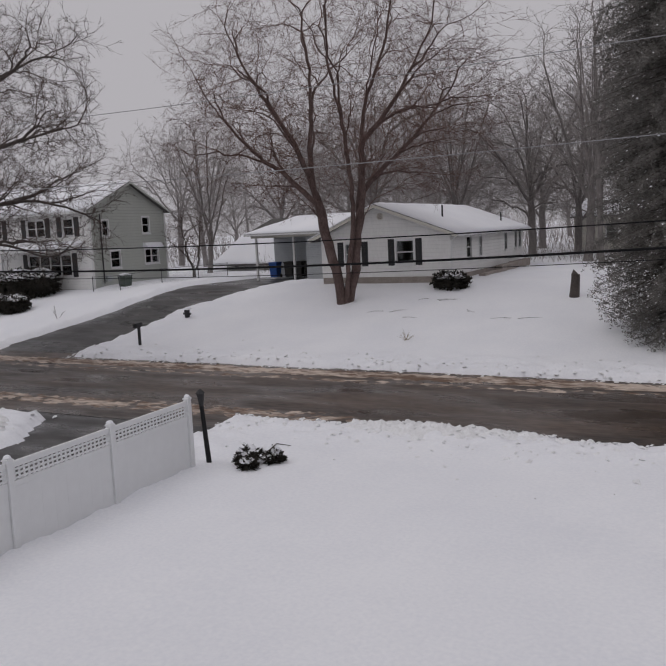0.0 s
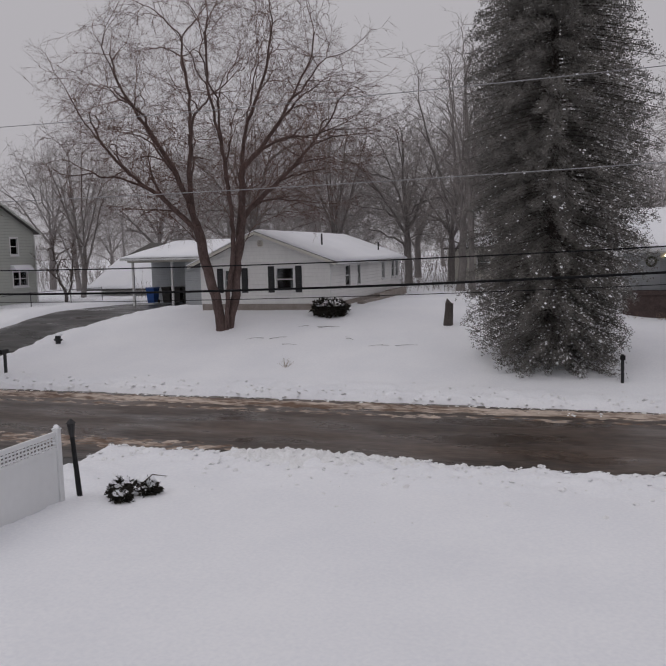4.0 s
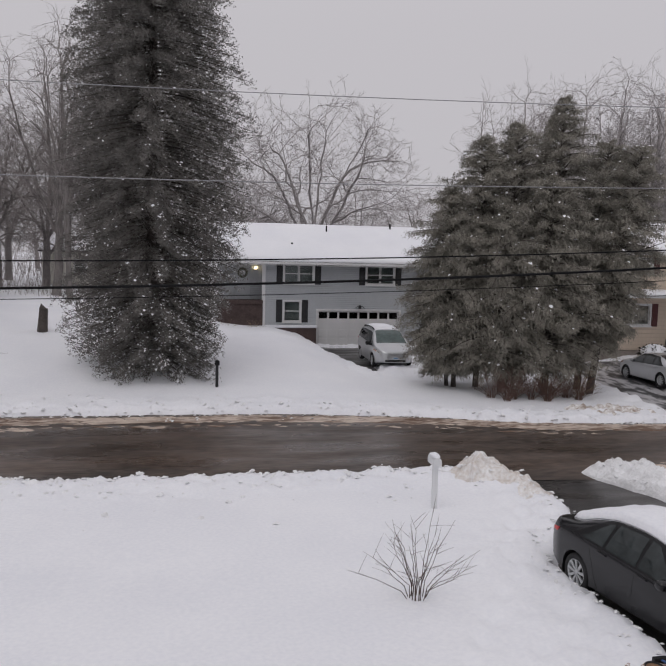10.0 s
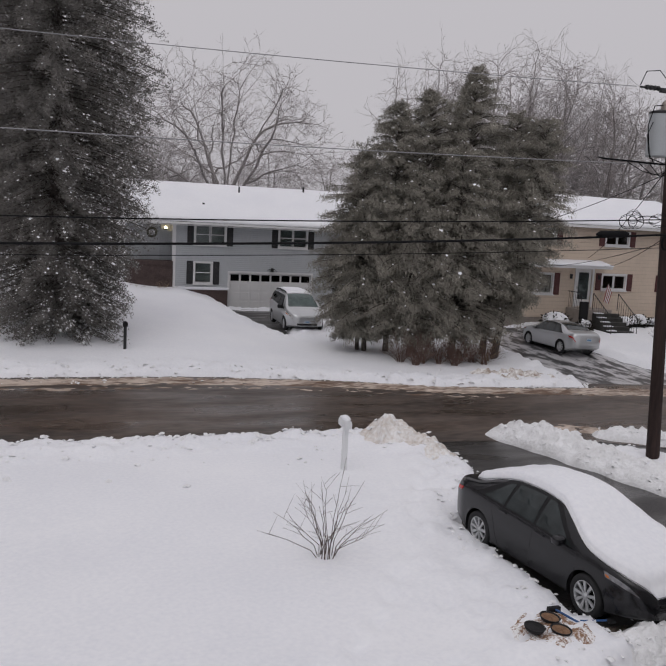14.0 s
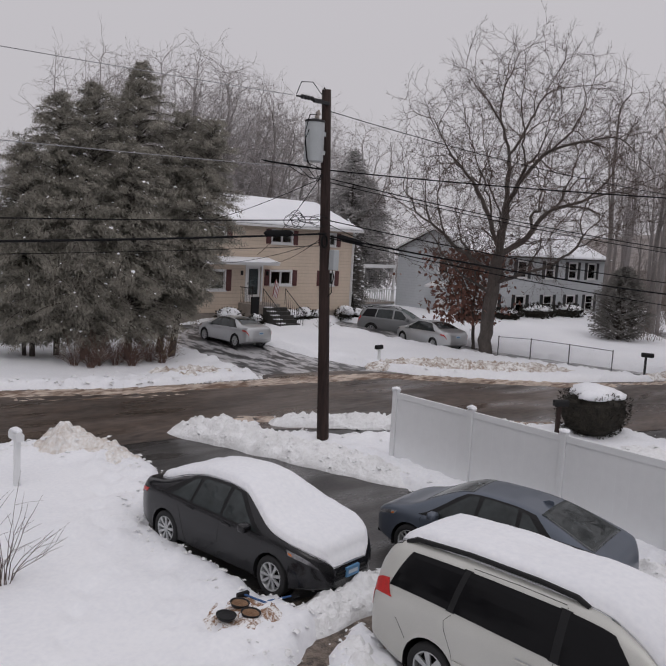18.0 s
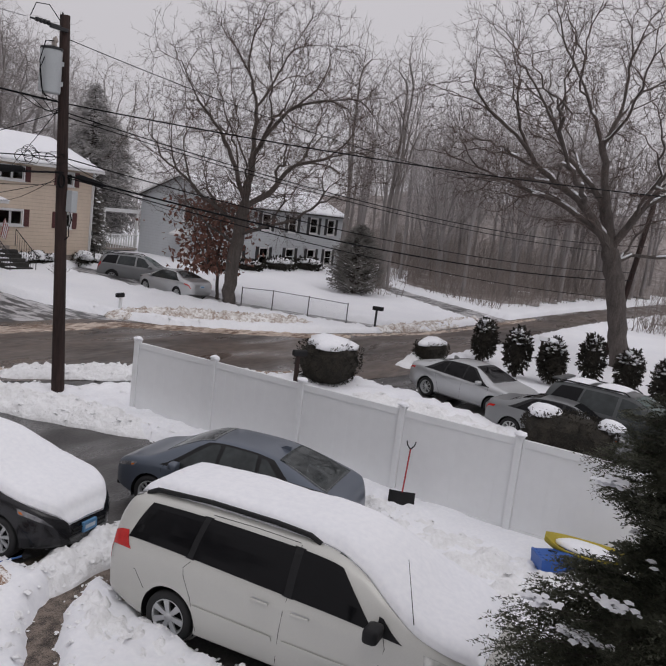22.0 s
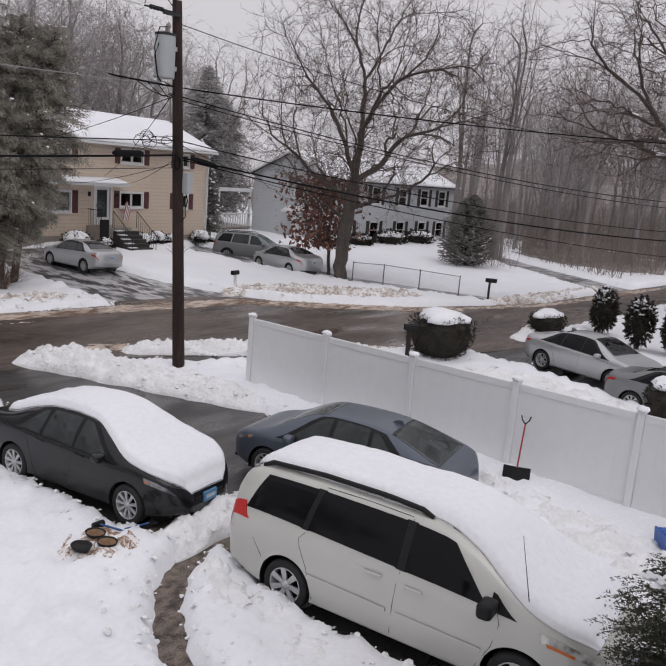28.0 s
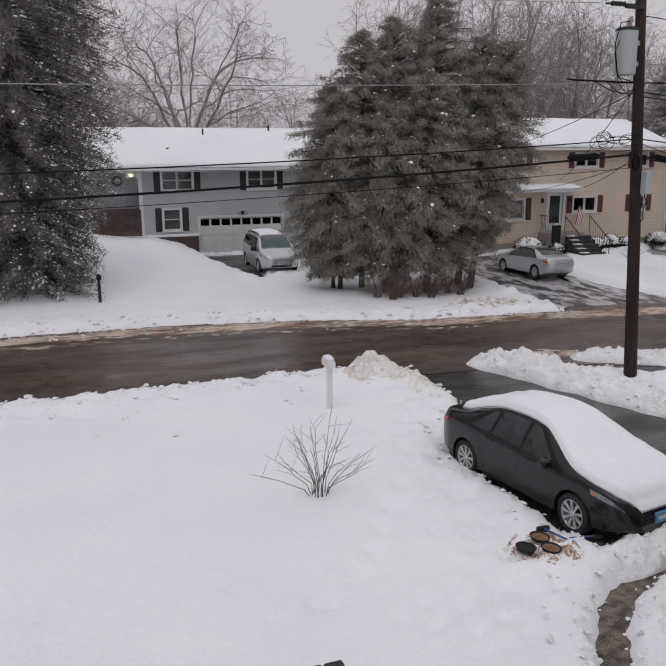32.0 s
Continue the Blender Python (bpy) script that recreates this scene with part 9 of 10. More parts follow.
# broken evergreen half buried near the lattice fence
for x, y, r_, k in ((-9.85, 14.7, 0.17, 271), (-9.3, 14.98, 0.11, 272), (-9.65, 14.35, 0.10, 273)):
    leafy("shrub", x, y, 0.12, r_ * 1.1, r_, r_ * 0.85, "small evergreen half buried in snow", M_HEDGE, k, 110, 0.22, 0.6, foot=False)
bm_ = Geo().tube([(-9.5, 14.8, 0.3), (-9.2, 14.95, 0.58), (-8.85, 15.0, 0.55)], [0.02, 0.015, 0.006], 5)
solo("twig", bm_, M_BARK, "bent twig sticking out of the snow", "twig")
cap(-9.95, 14.85, 0.42, 0.26, 0.22, 0.14, "snow on the small evergreen", 61), cap(-9.45, 15.05, 0.42, 0.3, 0.22, 0.14, "snow on the small evergreen", 62)


def bare_bush(x, y, z, label, seed, stems, h, spread, r=0.008, name="bush", material=None, forks=3):
    rng = random.Random(seed)
    t = thing(name, pose(x, y, z), label, "bush")
    for k in range(stems):
        a = 6.283 * (k + rng.random()) / stems
        o = rng.uniform(0.15, 1.0) ** 0.6
        c, s = math.cos(a), math.sin(a)
        hh = h * rng.uniform(0.65, 1.1) * (1.15 - 0.75 * o)
        g_ = Geo()
        pts = [Vector((0.11 * c, 0.11 * s, -0.08))]
        for i in range(1, 6):
            u = i / 5
            pts.append(Vector((c * spread * o * u + rng.gauss(0, 0.02), s * spread * o * u + rng.gauss(0, 0.02), hh * (u - 0.25 * o * u * u))))
        g_.tube(pts, [r, r * 0.85, r * 0.7, r * 0.55, r * 0.45, r * 0.25], 5)
        for q in range(forks):
            u = rng.uniform(0.35, 0.9)
            i = min(4, int(u * 5))
            p = pts[i].lerp(pts[i + 1], u * 5 - i)
            d = Vector((rng.gauss(0, 0.5) + c * 0.4, rng.gauss(0, 0.5) + s * 0.4, rng.uniform(0.2, 0.9))).normalized() * h * rng.uniform(0.12, 0.3)
            g_.tube([p, p + d * 0.5 + Vector((0, 0, 0.01)), p + d], [r * 0.45, r * 0.35, r * 0.2], 4)
        part("branch", g_, material or M_TWIG, t)
    return t


bare_bush(3.67, 11.5, 0.12, "leafless bush of thin stems in the front lawn", 5, 22, 1.6, 1.3, 0.008, forks=3)
M_DRYGRASS = mat("dry_grass", (0.26, 0.20, 0.13), 0.9, 0.2, bump=0)
bare_bush(-12.0, 30.3, 0.62, "tuft of dry grass standing in the snow", 6, 16, 0.75, 0.4, 0.007, "grass_tuft", M_DRYGRASS, 1)
bare_bush(4.0, 44.6, 1.35, "bare stalks before the grey house", 7, 18, 0.8, 0.9, 0.008, "bush", M_DRYGRASS, 1)
bare_bush(2.4, 44.0, 1.35, "bare stalks before the grey house", 8, 14, 0.7, 0.8, 0.008, "bush", M_DRYGRASS, 1)
bare_bush(-33.8, 32.1, 0.9, "thin sapling standing in the snow", 9, 3, 1.5, 0.5, 0.016, "sapling")
bare_bush(27.1, 31.9, 0.5, "small bare shrub in the snowy lawn", 10, 14, 1.2, 0.8, 0.008)
M_BRUSH = mat("reddish_brush", (0.135, 0.085, 0.07), 0.9, 0.25, bump=0)
for k, (x, y) in enumerate([(11.9, 28.6), (12.7, 28.3), (13.4, 28.2), (14.2, 28.3), (15.0, 28.5), (13.0, 29.0), (14.6, 29.0), (15.8, 28.8), (12.3, 28.0), (13.9, 27.8), (15.3, 28.0)]):
    bare_bush(x, y, rise(x, y) + 0.1, "tangled reddish brush under the hemlocks", 300 + k, 38, 1.8, 0.9, 0.009, "bush", M_DRYGRASS if k in (6, 7) else M_BRUSH, 3)
for k, (x, y) in enumerate([(-10.5, 34.5), (-14.6, 34.2), (-12.7, 36.0), (-8.2, 33.6), (-13.4, 33.5)]):
    rng = random.Random(k)
    g_ = Geo()
    for q in range(3):
        a = rng.uniform(0, 6.28)
        p = Vector((rng.gauss(0, 0.5), rng.gauss(0, 0.4), 0.13))
        g_.tube([p, p + Vector((math.cos(a) * 0.5, math.sin(a) * 0.5, 0.05)), p + Vector((math.cos(a) * 1.0, math.sin(a) * 1.0 + 0.1, 0.02))], [0.012, 0.01, 0.005], 4)
    solo("fallen_twig", g_, M_BARK, "fallen twigs lying on the snow", "twig", m=pose(x, y, rise(x, y)))

# small tree with a low fork near the green house
BareTree(57, [[(-34.9, 46.5, 2.0), (-34.7, 46.3, 2.8), (-35.3, 46.4, 4.2), (-35.9, 46.6, 6.6)], [(-34.7, 46.3, 2.8), (-33.9, 45.9, 3.8), (-33.4, 45.7, 6.8)]],
         [(-34.8, 46.2, 5.6, 2.0, 1.6, 1.8)], 150, 0.13, 0.3, 0.05, (0.5, 0.006), 2).place(pose(0, 0, 0), "small forked bare tree by the fence", M_BARK, M_TWIG)

# dead leaves still hanging on the low boughs before the colonial house
rng = random.Random(9)
tk = BareTree(58, [[(33.4, 26.6, -0.1), (33.3, 26.7, 1.6), (33.6, 26.9, 4.4)], [(33.4, 26.7, 1.2), (32.6, 27.4, 2.6), (32.2, 28.0, 4.4)]],
              [(33.2, 27.2, 3.6, 1.8, 1.8, 1.9)], 140, 0.09, 0.3, 0.05, (0.4, 0.006), 2).place(pose(0, 0, 0), "young beech keeping its rust-brown leaves", M_BARK, M_TWIG)
lf = []
for _ in range(1500):
    p = Vector((rng.gauss(33.3, 1.0), rng.gauss(27.3, 1.0), rng.uniform(1.6, 5.4)))
    lf.append((tuple(p), (rng.gauss(0, 1), rng.gauss(0, 1), rng.gauss(-0.9, 0.6)), (rng.gauss(0, 1), rng.gauss(0, 1), rng.gauss(0, 1)), rng.uniform(0.7, 1.3)))
leaf = (np.array([(0, 0, 0), (0.14, 0.085, 0.01), (0.31, 0, -0.03), (0.14, -0.085, 0.01)]), [(0, 1, 2), (0, 2, 3)])
part("foliage", scatter(lf, leaf), M_RUSTLEAF, tk)

# ---- underbrush at the wood's edge and behind the houses ----
def brush(n, az0, az1, d0, d1, h0, h1, material, label, seed, keep):
    """Bare saplings and bushes of thin stems, each with a few side twigs."""
    rng, g_ = random.Random(seed), Geo()
    v, f = g_.v, g_.f

    def spike(p, q, r):
        k = len(v)
        v.extend([(p[0] - r, p[1], p[2]), (p[0] + r * 0.5, p[1] + r * 0.87, p[2]), (p[0] + r * 0.5, p[1] - r * 0.87, p[2]), q])
        f.extend([(k, k + 1, k + 3), (k + 1, k + 2, k + 3), (k + 2, k, k + 3)])
    for _ in range(n):
        az, d = radians(rng.uniform(az0, az1)), d0 + (d1 - d0) * rng.random() ** 1.3
        x, y = d * math.sin(az), d * math.cos(az)
        if not keep(x, y):
            continue
        h = rng.uniform(h0, h1) * rng.uniform(0.5, 1.0)
        z = rise(x, y) - 0.1
        lx, ly = rng.gauss(0, 0.26) * h, rng.gauss(0, 0.26) * h
        spike((x, y, z), (x + lx, y + ly, z + h), 0.010 + 0.004 * h)
        for _ in range(6):
            u = rng.uniform(0.15, 0.9)
            a, ln = rng.uniform(0, 6.28), h * rng.uniform(0.18, 0.42) * (1.15 - u * 0.7)
            p = (x + lx * u, y + ly * u, z + h * u)
            spike(p, (p[0] + math.cos(a) * ln * 0.6, p[1] + math.sin(a) * ln * 0.6, p[2] + ln * rng.uniform(0.4, 1.0)), 0.012)
    solo("underbrush", g_, material, label, "underbrush", kind="stuff")


M_BRUSHBROWN = mat("brown_underbrush", (0.21, 0.178, 0.162), 0.95, 0.25, scale=0.4, bump=0)
brush(7000, 60, 114, 54, 92, 0.8, 6.5, M_BRUSHBROWN, "tangle of bare saplings and brush in the wood", 14, lambda x, y: not (x < 62 and y > 30) and road_gap(x, y) > 2.5 and inside(x, y, WOOD_LANE) > 0.8)
# distant brush shares the twig colour that has haze mixed in
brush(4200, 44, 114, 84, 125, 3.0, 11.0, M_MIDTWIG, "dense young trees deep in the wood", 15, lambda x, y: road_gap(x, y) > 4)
brush(4200, -52, 46, 80, 118, 2.0, 8.0, M_MIDTWIG, "brush far behind the houses, haze painted in", 16, lambda x, y: True)
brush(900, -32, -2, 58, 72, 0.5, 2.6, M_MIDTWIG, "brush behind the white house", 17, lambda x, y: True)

# ---- stump, hydrant, bins, tools ----
s_ = Geo().tube([(0, 0, -0.2), (0.02, 0, 0.2), (0.06, 0.02, 0.8), (0.08, 0.02, 1.18)], [0.28, 0.23, 0.2, 0.19], 12)
s_.add([(-0.1, -0.15, 1.15), (0.12, -0.17, 1.15), (0.2, 0.1, 1.16), (-0.08, 0.2, 1.16), (-0.02, -0.02, 1.42)], [(0, 1, 4), (1, 2, 4), (2, 3, 4), (3, 0, 4)])
solo("tree_stump", s_, M_BARK, "dark jagged tree stump standing in the snow", "stump", m=pose(-6.28, 37.06, rise(-6.28, 37.06)))
hy = thing("fire_hydrant", pose(-25.17, 32.73, rise(-25.17, 32.73)), "dark fire hydrant capped with snow", "hydrant")
part("barrel", Geo().tube([(0, 0, -0.1), (0, 0, 0.45), (0, 0, 0.55), (0, 0, 0.66)], [0.13, 0.13, 0.15, 0.06], 12), M_DARKMETAL, hy, smooth=True)
for sd in (-1, 1):
    part("outlet", Geo().tube([(sd * 0.12, 0, 0.38), (sd * 0.22, 0, 0.38)], 0.06, 10), M_DARKMETAL, hy)
snow_lump(-25.1, 32.7, rise(-25.17, 32.73) + 0.62, 0.2, 0.18, 0.14, "snow on the hydrant", 71)


def wheelie_bin(x, y, z, turn, m_, label, h=1.0):
    b = thing("wheeled_bin", pose(x, y, z, 0, 0, turn), label, "bin")
    s = Geo()
    s.add([(-0.24, -0.28, 0.05), (0.24, -0.28, 0.05), (0.24, 0.28, 0.05), (-0.24, 0.28, 0.05), (-0.3, -0.36, h), (0.3, -0.36, h), (0.3, 0.36, h), (-0.3, 0.36, h)], [(3, 2, 1, 0), (4, 5, 6, 7), (0, 1, 5, 4), (1, 2, 6, 5), (2, 3, 7, 6), (3, 0, 4, 7)])
    part("tub", s, m_, b)
    part("lid", Geo().box(-0.33, 0.33, -0.4, 0.4, h + 0.004, h + 0.07, 0.03), m_, b)
    part("handle", Geo().tube([(-0.25, 0.44, h - 0.05), (0.25, 0.44, h - 0.05)], 0.02, 6), m_, b)
    for sd in (-1, 1):
        part("wheel", Geo().tube([(sd * 0.26, 0.26, 0.12), (sd * 0.31, 0.26, 0.12)], 0.12, 12), M_RUBBER, b)
    return b


M_GREENBIN = mat("dark_green_plastic", (0.035, 0.05, 0.035), 0.5, 0.1, bump=0.03)
M_BLUEBIN = mat("blue_plastic", (0.03, 0.10, 0.36), 0.45, 0.08, bump=0.03)
M_YELLOW = mat("yellow_plastic", (0.40, 0.32, 0.03), 0.45, 0.1, bump=0.03)
wheelie_bin(-35.3, 39.6, 1.95, 80, M_GREENBIN, "dark green wheeled bin with snow on its lid", 1.1)
snow_lump(-35.3, 39.6, 3.1, 0.38, 0.42, 0.14, "snow on the green bin", 73)
for k, (x, m_) in enumerate([(-27.5, M_BLUEBIN), (-26.4, M_DARKROOM), (-25.75, M_DARKROOM), (-25.0, M_DARKROOM)]):
    wheelie_bin(x, 45.8 + 0.1 * k, 2.38, 5 * k, m_, "blue wheeled bin under the carport" if k == 0 else "dark wheeled bin under the carport")
# recycling bin and sled by the fence
bb = thing("recycling_bin", pose(12.25, 2.8, 0.27, 84, 0, 35) @ Matrix.Diagonal((0.8, 0.3, 0.65, 1)), "blue plastic recycling bin tipped in the snow", "bin")
s_ = Geo().add([(-0.30, -0.36, 0), (0.30, -0.36, 0), (0.30, 0.36, 0), (-0.30, 0.36, 0), (-0.26, -0.3, 0.95), (0.26, -0.3, 0.95), (0.26, 0.3, 0.95), (-0.26, 0.3, 0.95)], [(3, 2, 1, 0), (4, 5, 6, 7), (0, 1, 5, 4), (1, 2, 6, 5), (2, 3, 7, 6), (3, 0, 4, 7)])
part("tub", s_, M_BLUEBIN, bb)
for k in range(5):
    part("rib", Geo().box(-0.31 + 0.13 * k, -0.25 + 0.13 * k, 0.362, 0.40, -0.02, 0.09, 0.008), M_BLUEBIN, bb)
part("rim", Geo().box(-0.33, 0.33, -0.39, 0.39, -0.03, 0.03, 0.01), M_BLUEBIN, bb)
ky = thing("sled", pose(12.9, 2.2, 0.36, 12, 4, -75) @ Matrix.Diagonal((0.85, 0.8, 0.8, 1)), "yellow plastic sled filled with snow", "sled")
s_ = Geo()
for i in range(13):
    u = -1 + i / 6
    w, zz = 0.33 * (1 - 0.75 * abs(u) ** 3), 0.10 * abs(u) ** 3
    s_.v += [(u * 0.8, -w, zz + 0.14), (u * 0.8, -w * 0.8, zz), (u * 0.8, w * 0.8, zz), (u * 0.8, w, zz + 0.14), (u * 0.8, w * 0.9, zz + 0.14), (u * 0.8, w * 0.7, zz + 0.02), (u * 0.8, -w * 0.7, zz + 0.02), (u * 0.8, -w * 0.9, zz + 0.14)]
s_.f = [(i * 8 + k, i * 8 + (k + 1) % 8, (i + 1) * 8 + (k + 1) % 8, (i + 1) * 8 + k) for i in range(12) for k in range(8)] + [tuple(range(7, -1, -1)), tuple(range(96, 104))]
part("hull", s_, M_YELLOW, ky, smooth=True)
part("black_stripe", Geo().box(-0.7, 0.7, -0.36, -0.325, 0.05, 0.09), M_BLACKPLASTIC, ky)
snow_lump(12.9, 2.2, 0.44, 0.24, 0.56, 0.10, "snow in the yellow sled", 75)

# snow shovel leaning on the fence
sh = thing("snow_shovel", pose(12.8, 5.55, 0.14, 0, 10, 22) @ Matrix.Diagonal((0.95, 0.95, 0.95, 1)), "snow shovel with a red handle leaning on the fence", "shovel")
M_REDPAINT = mat("red_paint", (0.33, 0.03, 0.035), 0.4, 0.08, bump=0.02)
part("handle", Geo().tube([(0, 0, 0.35), (0.22, -0.04, 1.18)], 0.016, 8), M_REDPAINT, sh)
part("grip", Geo().tube([(0.22, -0.04, 1.18), (0.24, 0.03, 1.26), (0.255, 0.05, 1.34)], 0.014, 6).tube([(0.22, -0.04, 1.18), (0.24, -0.11, 1.26), (0.255, -0.13, 1.34)], 0.014, 6), M_BLACKPLASTIC, sh)
bl = Geo()
for i in range(9):
    u = -1 + i / 4
    bl.v += [(-0.06 + 0.05 * u * u, u * 0.26, 0.0), (0.02 + 0.04 * u * u, u * 0.26, 0.36), (0.04 + 0.04 * u * u, u * 0.26, 0.36), (-0.04 + 0.05 * u * u, u * 0.26, 0.0)]
bl.f = [(i * 4 + k, i * 4 + (k + 1) % 4, (i + 1) * 4 + (k + 1) % 4, (i + 1) * 4 + k) for i in range(8) for k in range(4)]
part("blade", bl, M_BLACKPLASTIC, sh)

# seed dishes and a snow brush in the lawn
M_RUST = mat("rusty_seed", (0.13, 0.065, 0.035), 0.85, color2=(0.28, 0.17, 0.10), scale=14, fine=60, bump=0.4)
M_HUSK = mat("scattered_seed_husks", (0.26, 0.15, 0.09), 0.9, color2=(0.84, 0.83, 0.83), scale=5, fine=30, bump=0.2, soft=0.12)
g_ = Geo()
g_.v = [(0.62 * (i / 8) * (1 + 0.25 * nz(math.cos(a) * 1.7, math.sin(a) * 1.7)) * math.cos(a), 0.5 * (i / 8) * (1 + 0.25 * nz(math.cos(a) * 1.7, math.sin(a) * 1.7)) * math.sin(a), snow_top(5.95 + 0.62 * (i / 8) * math.cos(a), 8.52 + 0.5 * (i / 8) * math.sin(a)) + (0.007 if i < 8 else -0.03)) for i in range(9) for a in [k * math.pi / 12 for k in range(24)]]
g_.f = [(i * 24 + k, i * 24 + (k + 1) % 24, (i + 1) * 24 + (k + 1) % 24, (i + 1) * 24 + k) for i in range(8) for k in range(24)]
solo("seed_scatter", g_, M_HUSK, "bird seed scattered brown over the snow", "seed", kind="stuff", m=pose(5.95, 8.52, 0), smooth=True)
for k, (x, y, full) in enumerate([(6.0, 8.68, 1), (5.95, 8.34, 1), (5.62, 8.45, 0)]):
    d = thing("dish", pose(x, y, snow_top(x, y) + 0.02, 3, 4, 0) @ Matrix.Diagonal((0.78, 0.78, 0.78, 1)), "round dark dish of bird seed in the snow" if full else "round black dish lying in the snow", "dish", "seed dishes")
    part("bowl", lathe([(0.001, 0.0), (0.13, 0.0), (0.17, 0.05), (0.185, 0.05), (0.15, -0.02), (0.001, -0.02)], 20).moved(pose(0, 0, 0, 90, 0, 0)), M_BLACKPLASTIC, d, smooth=True)
    part("seed", lathe([(0.001, 0.045), (0.08, 0.04), (0.155, 0.03)], 16).moved(pose(0, 0, 0, 90, 0, 0)), M_RUST if full else M_BLACKPLASTIC, d)
br = thing("snow_brush", pose(6.23, 8.93, snow_top(6.23, 8.93) + 0.07), "blue snow brush with a scraper lying on the snow", "brush")
M_BLUEGRIP = mat("blue_handle", (0.03, 0.09, 0.24), 0.4, 0.08, bump=0.02)
part("handle", Geo().tube([(0, 0, 0), (0.18, -0.45, -0.03), (0.36, -0.9, -0.06)], 0.016, 8), M_BLUEGRIP, br)
part("brush_head", Geo().box(-0.10, 0.10, -0.03, 0.04, -0.06, 0.03, 0.015), M_BLACKPLASTIC, br)
part("scraper", Geo().prism([(0.33, -0.88), (0.40, -0.90), (0.44, -1.05), (0.32, -1.02)], 2, -0.07, -0.055), M_BLACKPLASTIC, br)
b2 = thing("ice_scraper", pose(6.45, 8.62, snow_top(6.45, 8.62) + 0.02), "blue ice scraper lying on the snow", "scraper")
part("handle", Geo().tube([(0, 0, 0), (0.35, -0.1, 0.02)], 0.014, 8), M_BLUEGRIP, b2)
part("blade", Geo().box(0.34, 0.46, -0.16, -0.06, 0.0, 0.02), M_BLACKPLASTIC, b2)

# old lamp post by the end of the lattice fence
ol = thing("lamp_post", pose(-10.75, 14.35, 0), "leaning black lamp post at the fence's end", "lamp post")
part("post", Geo().tube([(0.0, 0.1, -0.2), (0.05, -0.15, 1.55)], [0.065, 0.05], 10), M_BLACKPLASTIC, ol)
lan = part("lantern", Geo().tube([(0.05, -0.15, 1.55), (0.055, -0.16, 1.62), (0.06, -0.18, 1.85)], [0.05, 0.06, 0.09], 6), M_BLACKPAINT, ol)
part("lantern_roof", Geo().tube([(0.06, -0.18, 1.852), (0.062, -0.185, 1.95)], [0.11, 0.02], 6), M_BLACKPAINT, lan)
# black lamp in the lawn below the window
bl_ = thing("path_lamp", pose(1.38, 4.5, 0), "black lamp post in the lawn below the window", "lamp post")
part("post", Geo().tube([(0, 0, -0.1), (0, 0, 1.85)], 0.035, 10), M_BLACKPAINT, bl_)
for dx in (-0.075, 0.075):
    part("cap", Geo().box(dx - 0.068, dx + 0.068, -0.06, 0.06, 1.85, 2.16, 0.015), M_BLACKPAINT, bl_)

# sandy slush left along the road's edges
def slush(x0, x1, y, width, h, seed):
    bank("slush", [(x0 + (x1 - x0) * k / 8, y(x0 + (x1 - x0) * k / 8)) for k in range(9)], [width * 0.6] + [width] * 7 + [width * 0.6], [h] * 9, "brown sandy slush along the road", M_SLUSH, seed, 0.3, 2.2)


M_SLUSH = mat("brown_sandy_slush", (0.15, 0.095, 0.065), 0.6, color2=(0.56, 0.47, 0.40), scale=1.1, fine=6, bump=0.4, squash=(0.25, 1.0, 1.0), soft=0.14)
slush(-40, 0, lambda x: interp(x, FAR_X, FAR_Y) - 0.7, 1.5, 0.085, 3)
slush(-2, 16, lambda x: interp(x, FAR_X, FAR_Y) - 0.65, 1.4, 0.085, 5)
slush(-30, -4, lambda x: interp(x, FAR_X, FAR_Y) - 1.9, 1.1, 0.05, 7)
slush(-6, 14, lambda x: interp(x, FAR_X, FAR_Y) - 1.7, 0.9, 0.045, 8)
slush(-26, -9, lambda x: 19.9 + 0.02 * x, 1.6, 0.05, 9)
slush(14, 31, lambda x: interp(x, FAR_X, FAR_Y) - 0.75, 1.6, 0.085, 11)
slush(12, 22, lambda x: interp(x, NEAR_X, NEAR_Y) + 0.5, 1.0, 0.07, 13)
slush(31, 52, lambda x: interp(x, FAR_X, FAR_Y) - 0.5, 1.0, 0.07, 15)

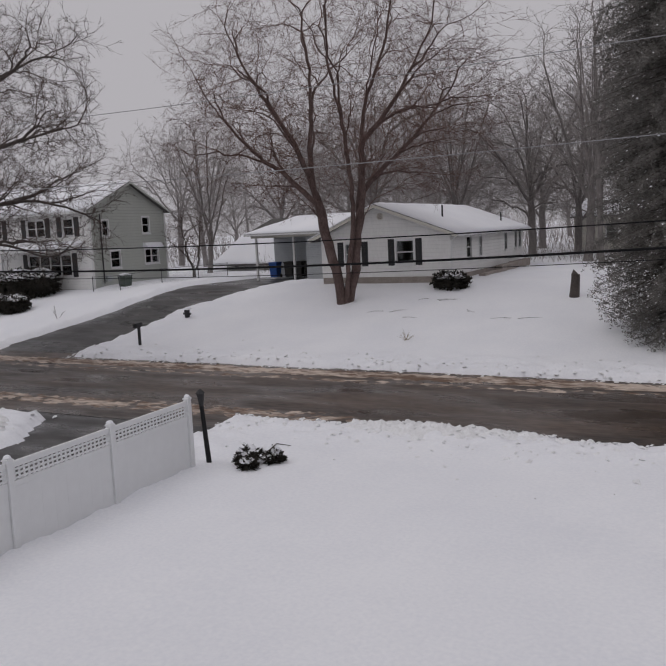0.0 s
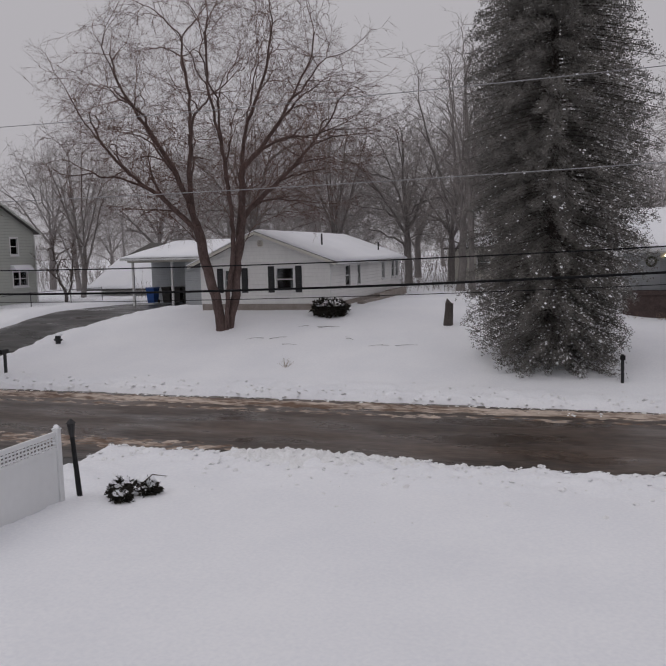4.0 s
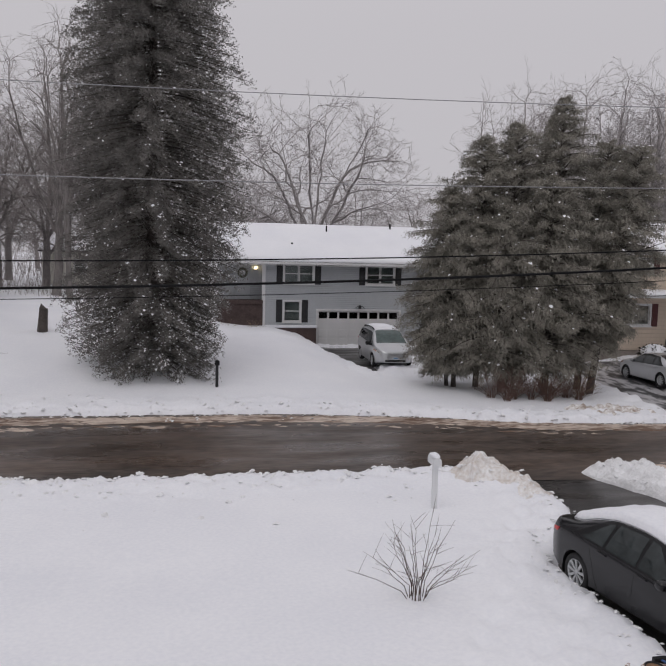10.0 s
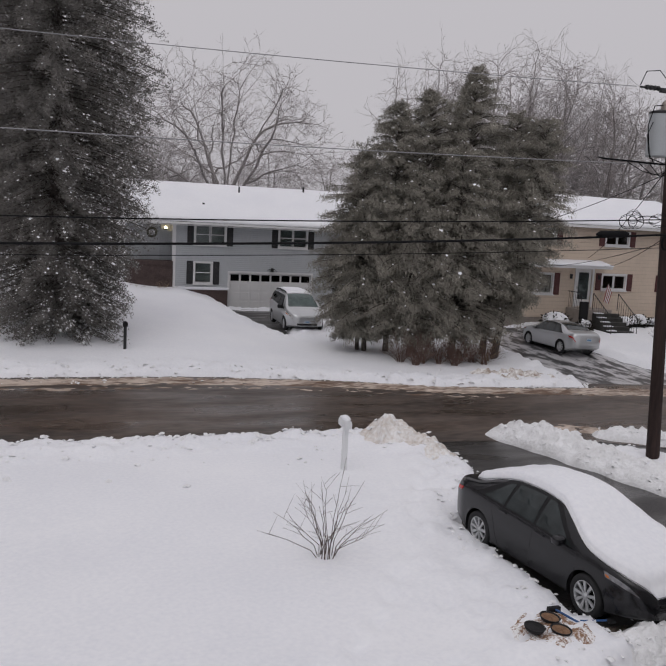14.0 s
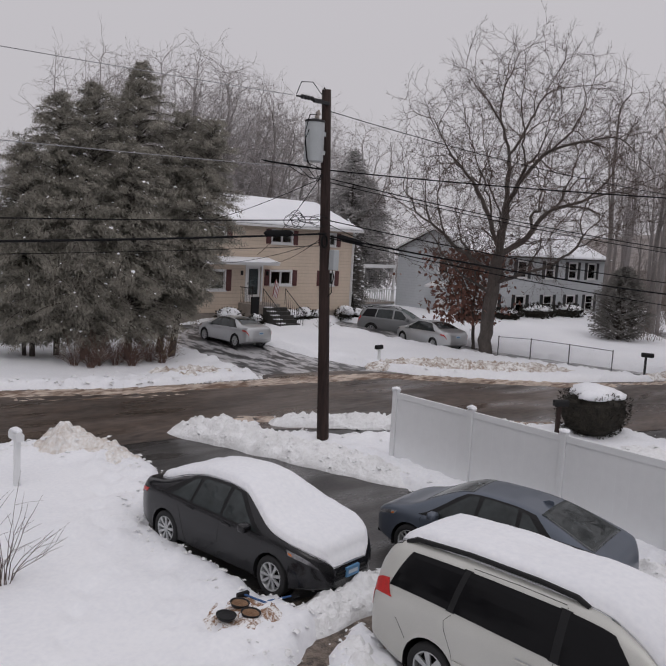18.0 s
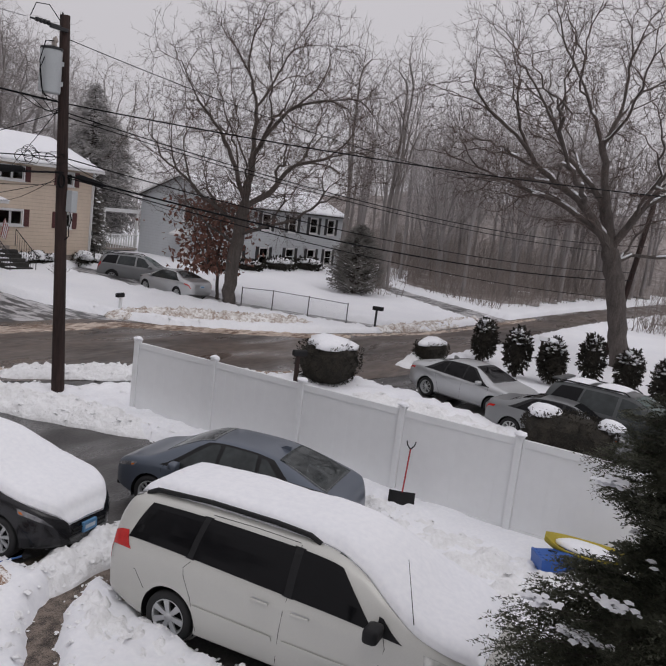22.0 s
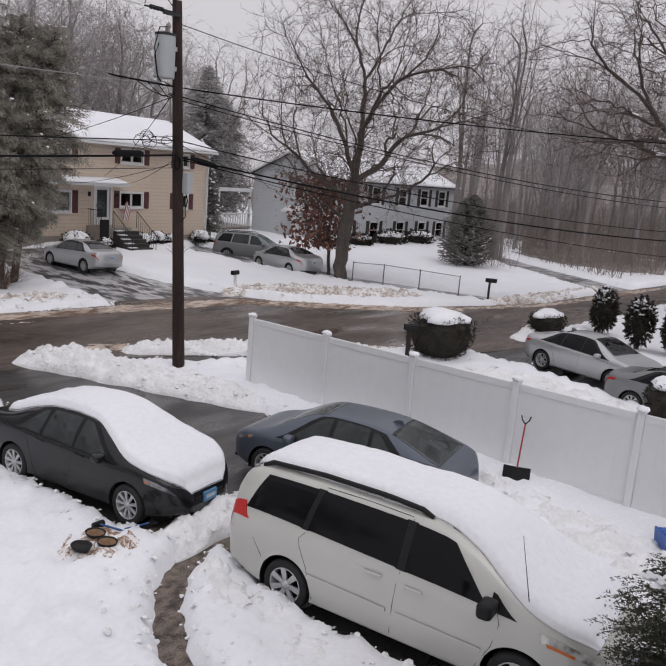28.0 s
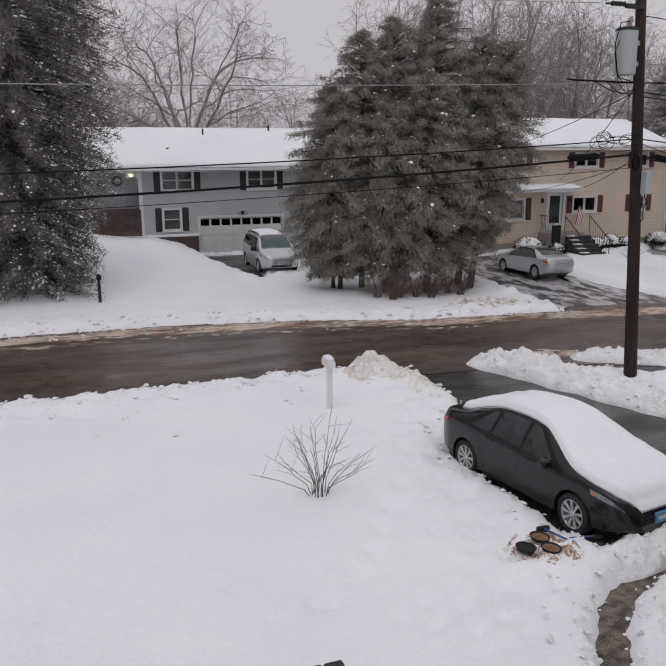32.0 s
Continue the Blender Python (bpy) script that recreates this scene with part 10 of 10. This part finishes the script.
# the house that the view is taken from, its front wall behind the window; unseen, added to darken reflections
own = thing("house", pose(0, 0, 0), "unseen white clapboard house with an open upstairs window", "house", "houses on the street")
part("wall", wall_geo(15.0, -0.2, 7.6, 0.2, [(9.2, 10.8, 4.7, 6.2)]), M_S_WHITE, own).matrix_basis = pose(-10.0, -0.4, 0)
part("wall", Geo().box(-10, 5, -8.6, -8.4, -0.2, 7.6), M_S_WHITE, own)
part("wall", Geo().box(-10, -9.8, -8.399, -0.601, -0.2, 7.6), M_S_WHITE, own)
part("wall", Geo().box(4.8, 5, -8.399, -0.601, -0.2, 7.6), M_S_WHITE, own)
part("roof_slope", Geo().prism([(-0.1, 7.55), (-4.5, 9.8), (-4.5, 9.95), (-0.1, 7.7)], 0, -10.3, 5.3), M_ROOF, own)
part("roof_slope", Geo().prism([(-8.9, 7.55), (-8.9, 7.7), (-4.5, 9.95), (-4.5, 9.8)], 0, -10.3, 5.3), M_ROOF, own)
part("floor_deck", Geo().box(-9.8, 4.8, -8.4, -0.6, 3.6, 3.8), M_DARKROOM, own)


# ---- clods of ploughed and shovelled snow ----
def clods(label, spots, rng, lo, hi, material=None):
    fr = []
    for x, y, z in spots:
        a = rng.uniform(0, 6.28)
        fr.append(((x, y, z), (math.cos(a), math.sin(a), rng.uniform(-0.4, 0.4)), (rng.uniform(-0.5, 0.5), rng.uniform(-0.5, 0.5), 1.0), lo + (hi - lo) * rng.random() ** 2.2))
    solo("snow_clods", snow_bits(fr, 1.0, rng), material or M_CRUST, label, "snow", kind="stuff", smooth=False)


rc = random.Random(404)
spots = []
for _ in range(3600):
    x = rc.uniform(-30, 26)
    near = rc.random() < 0.66
    e = rc.expovariate(1.3)
    y = interp(x, NEAR_X, NEAR_Y) - e + 0.15 if near else interp(x, FAR_X, FAR_Y) + 0.6 * e - 0.1
    if near and -0.2 < x - 8 < 5.5 or bare(x, y) < -0.35:
        continue
    spots.append((x, y, max(snow_top(x, y), rise(x, y) - 0.02)))
clods("clods of snow thrown along the road's edge", spots, rc, 0.025, 0.11)
spots = []
while len(spots) < 1500:
    x, y = rc.uniform(3.8, 13.4), rc.uniform(1.0, 18.5)
    d = bare(x, y)
    if y < 9:
        d = min(d, path_gap(x, y))
    if (0.03 if y < 9 and x < 6.6 else -0.1) < d < 0.75 and (d < 0.3 or rc.random() < 0.4):
        spots.append((x, y, max(snow_top(x, y), rise(x, y) - 0.02)))
clods("clods of shovelled snow round the driveway", spots, rc, 0.015, 0.075)
clods("clods lying on the ploughed banks", [p for p in BANK_SPOTS if math.hypot(p[0], p[1]) < 26], rc, 0.02, 0.085)
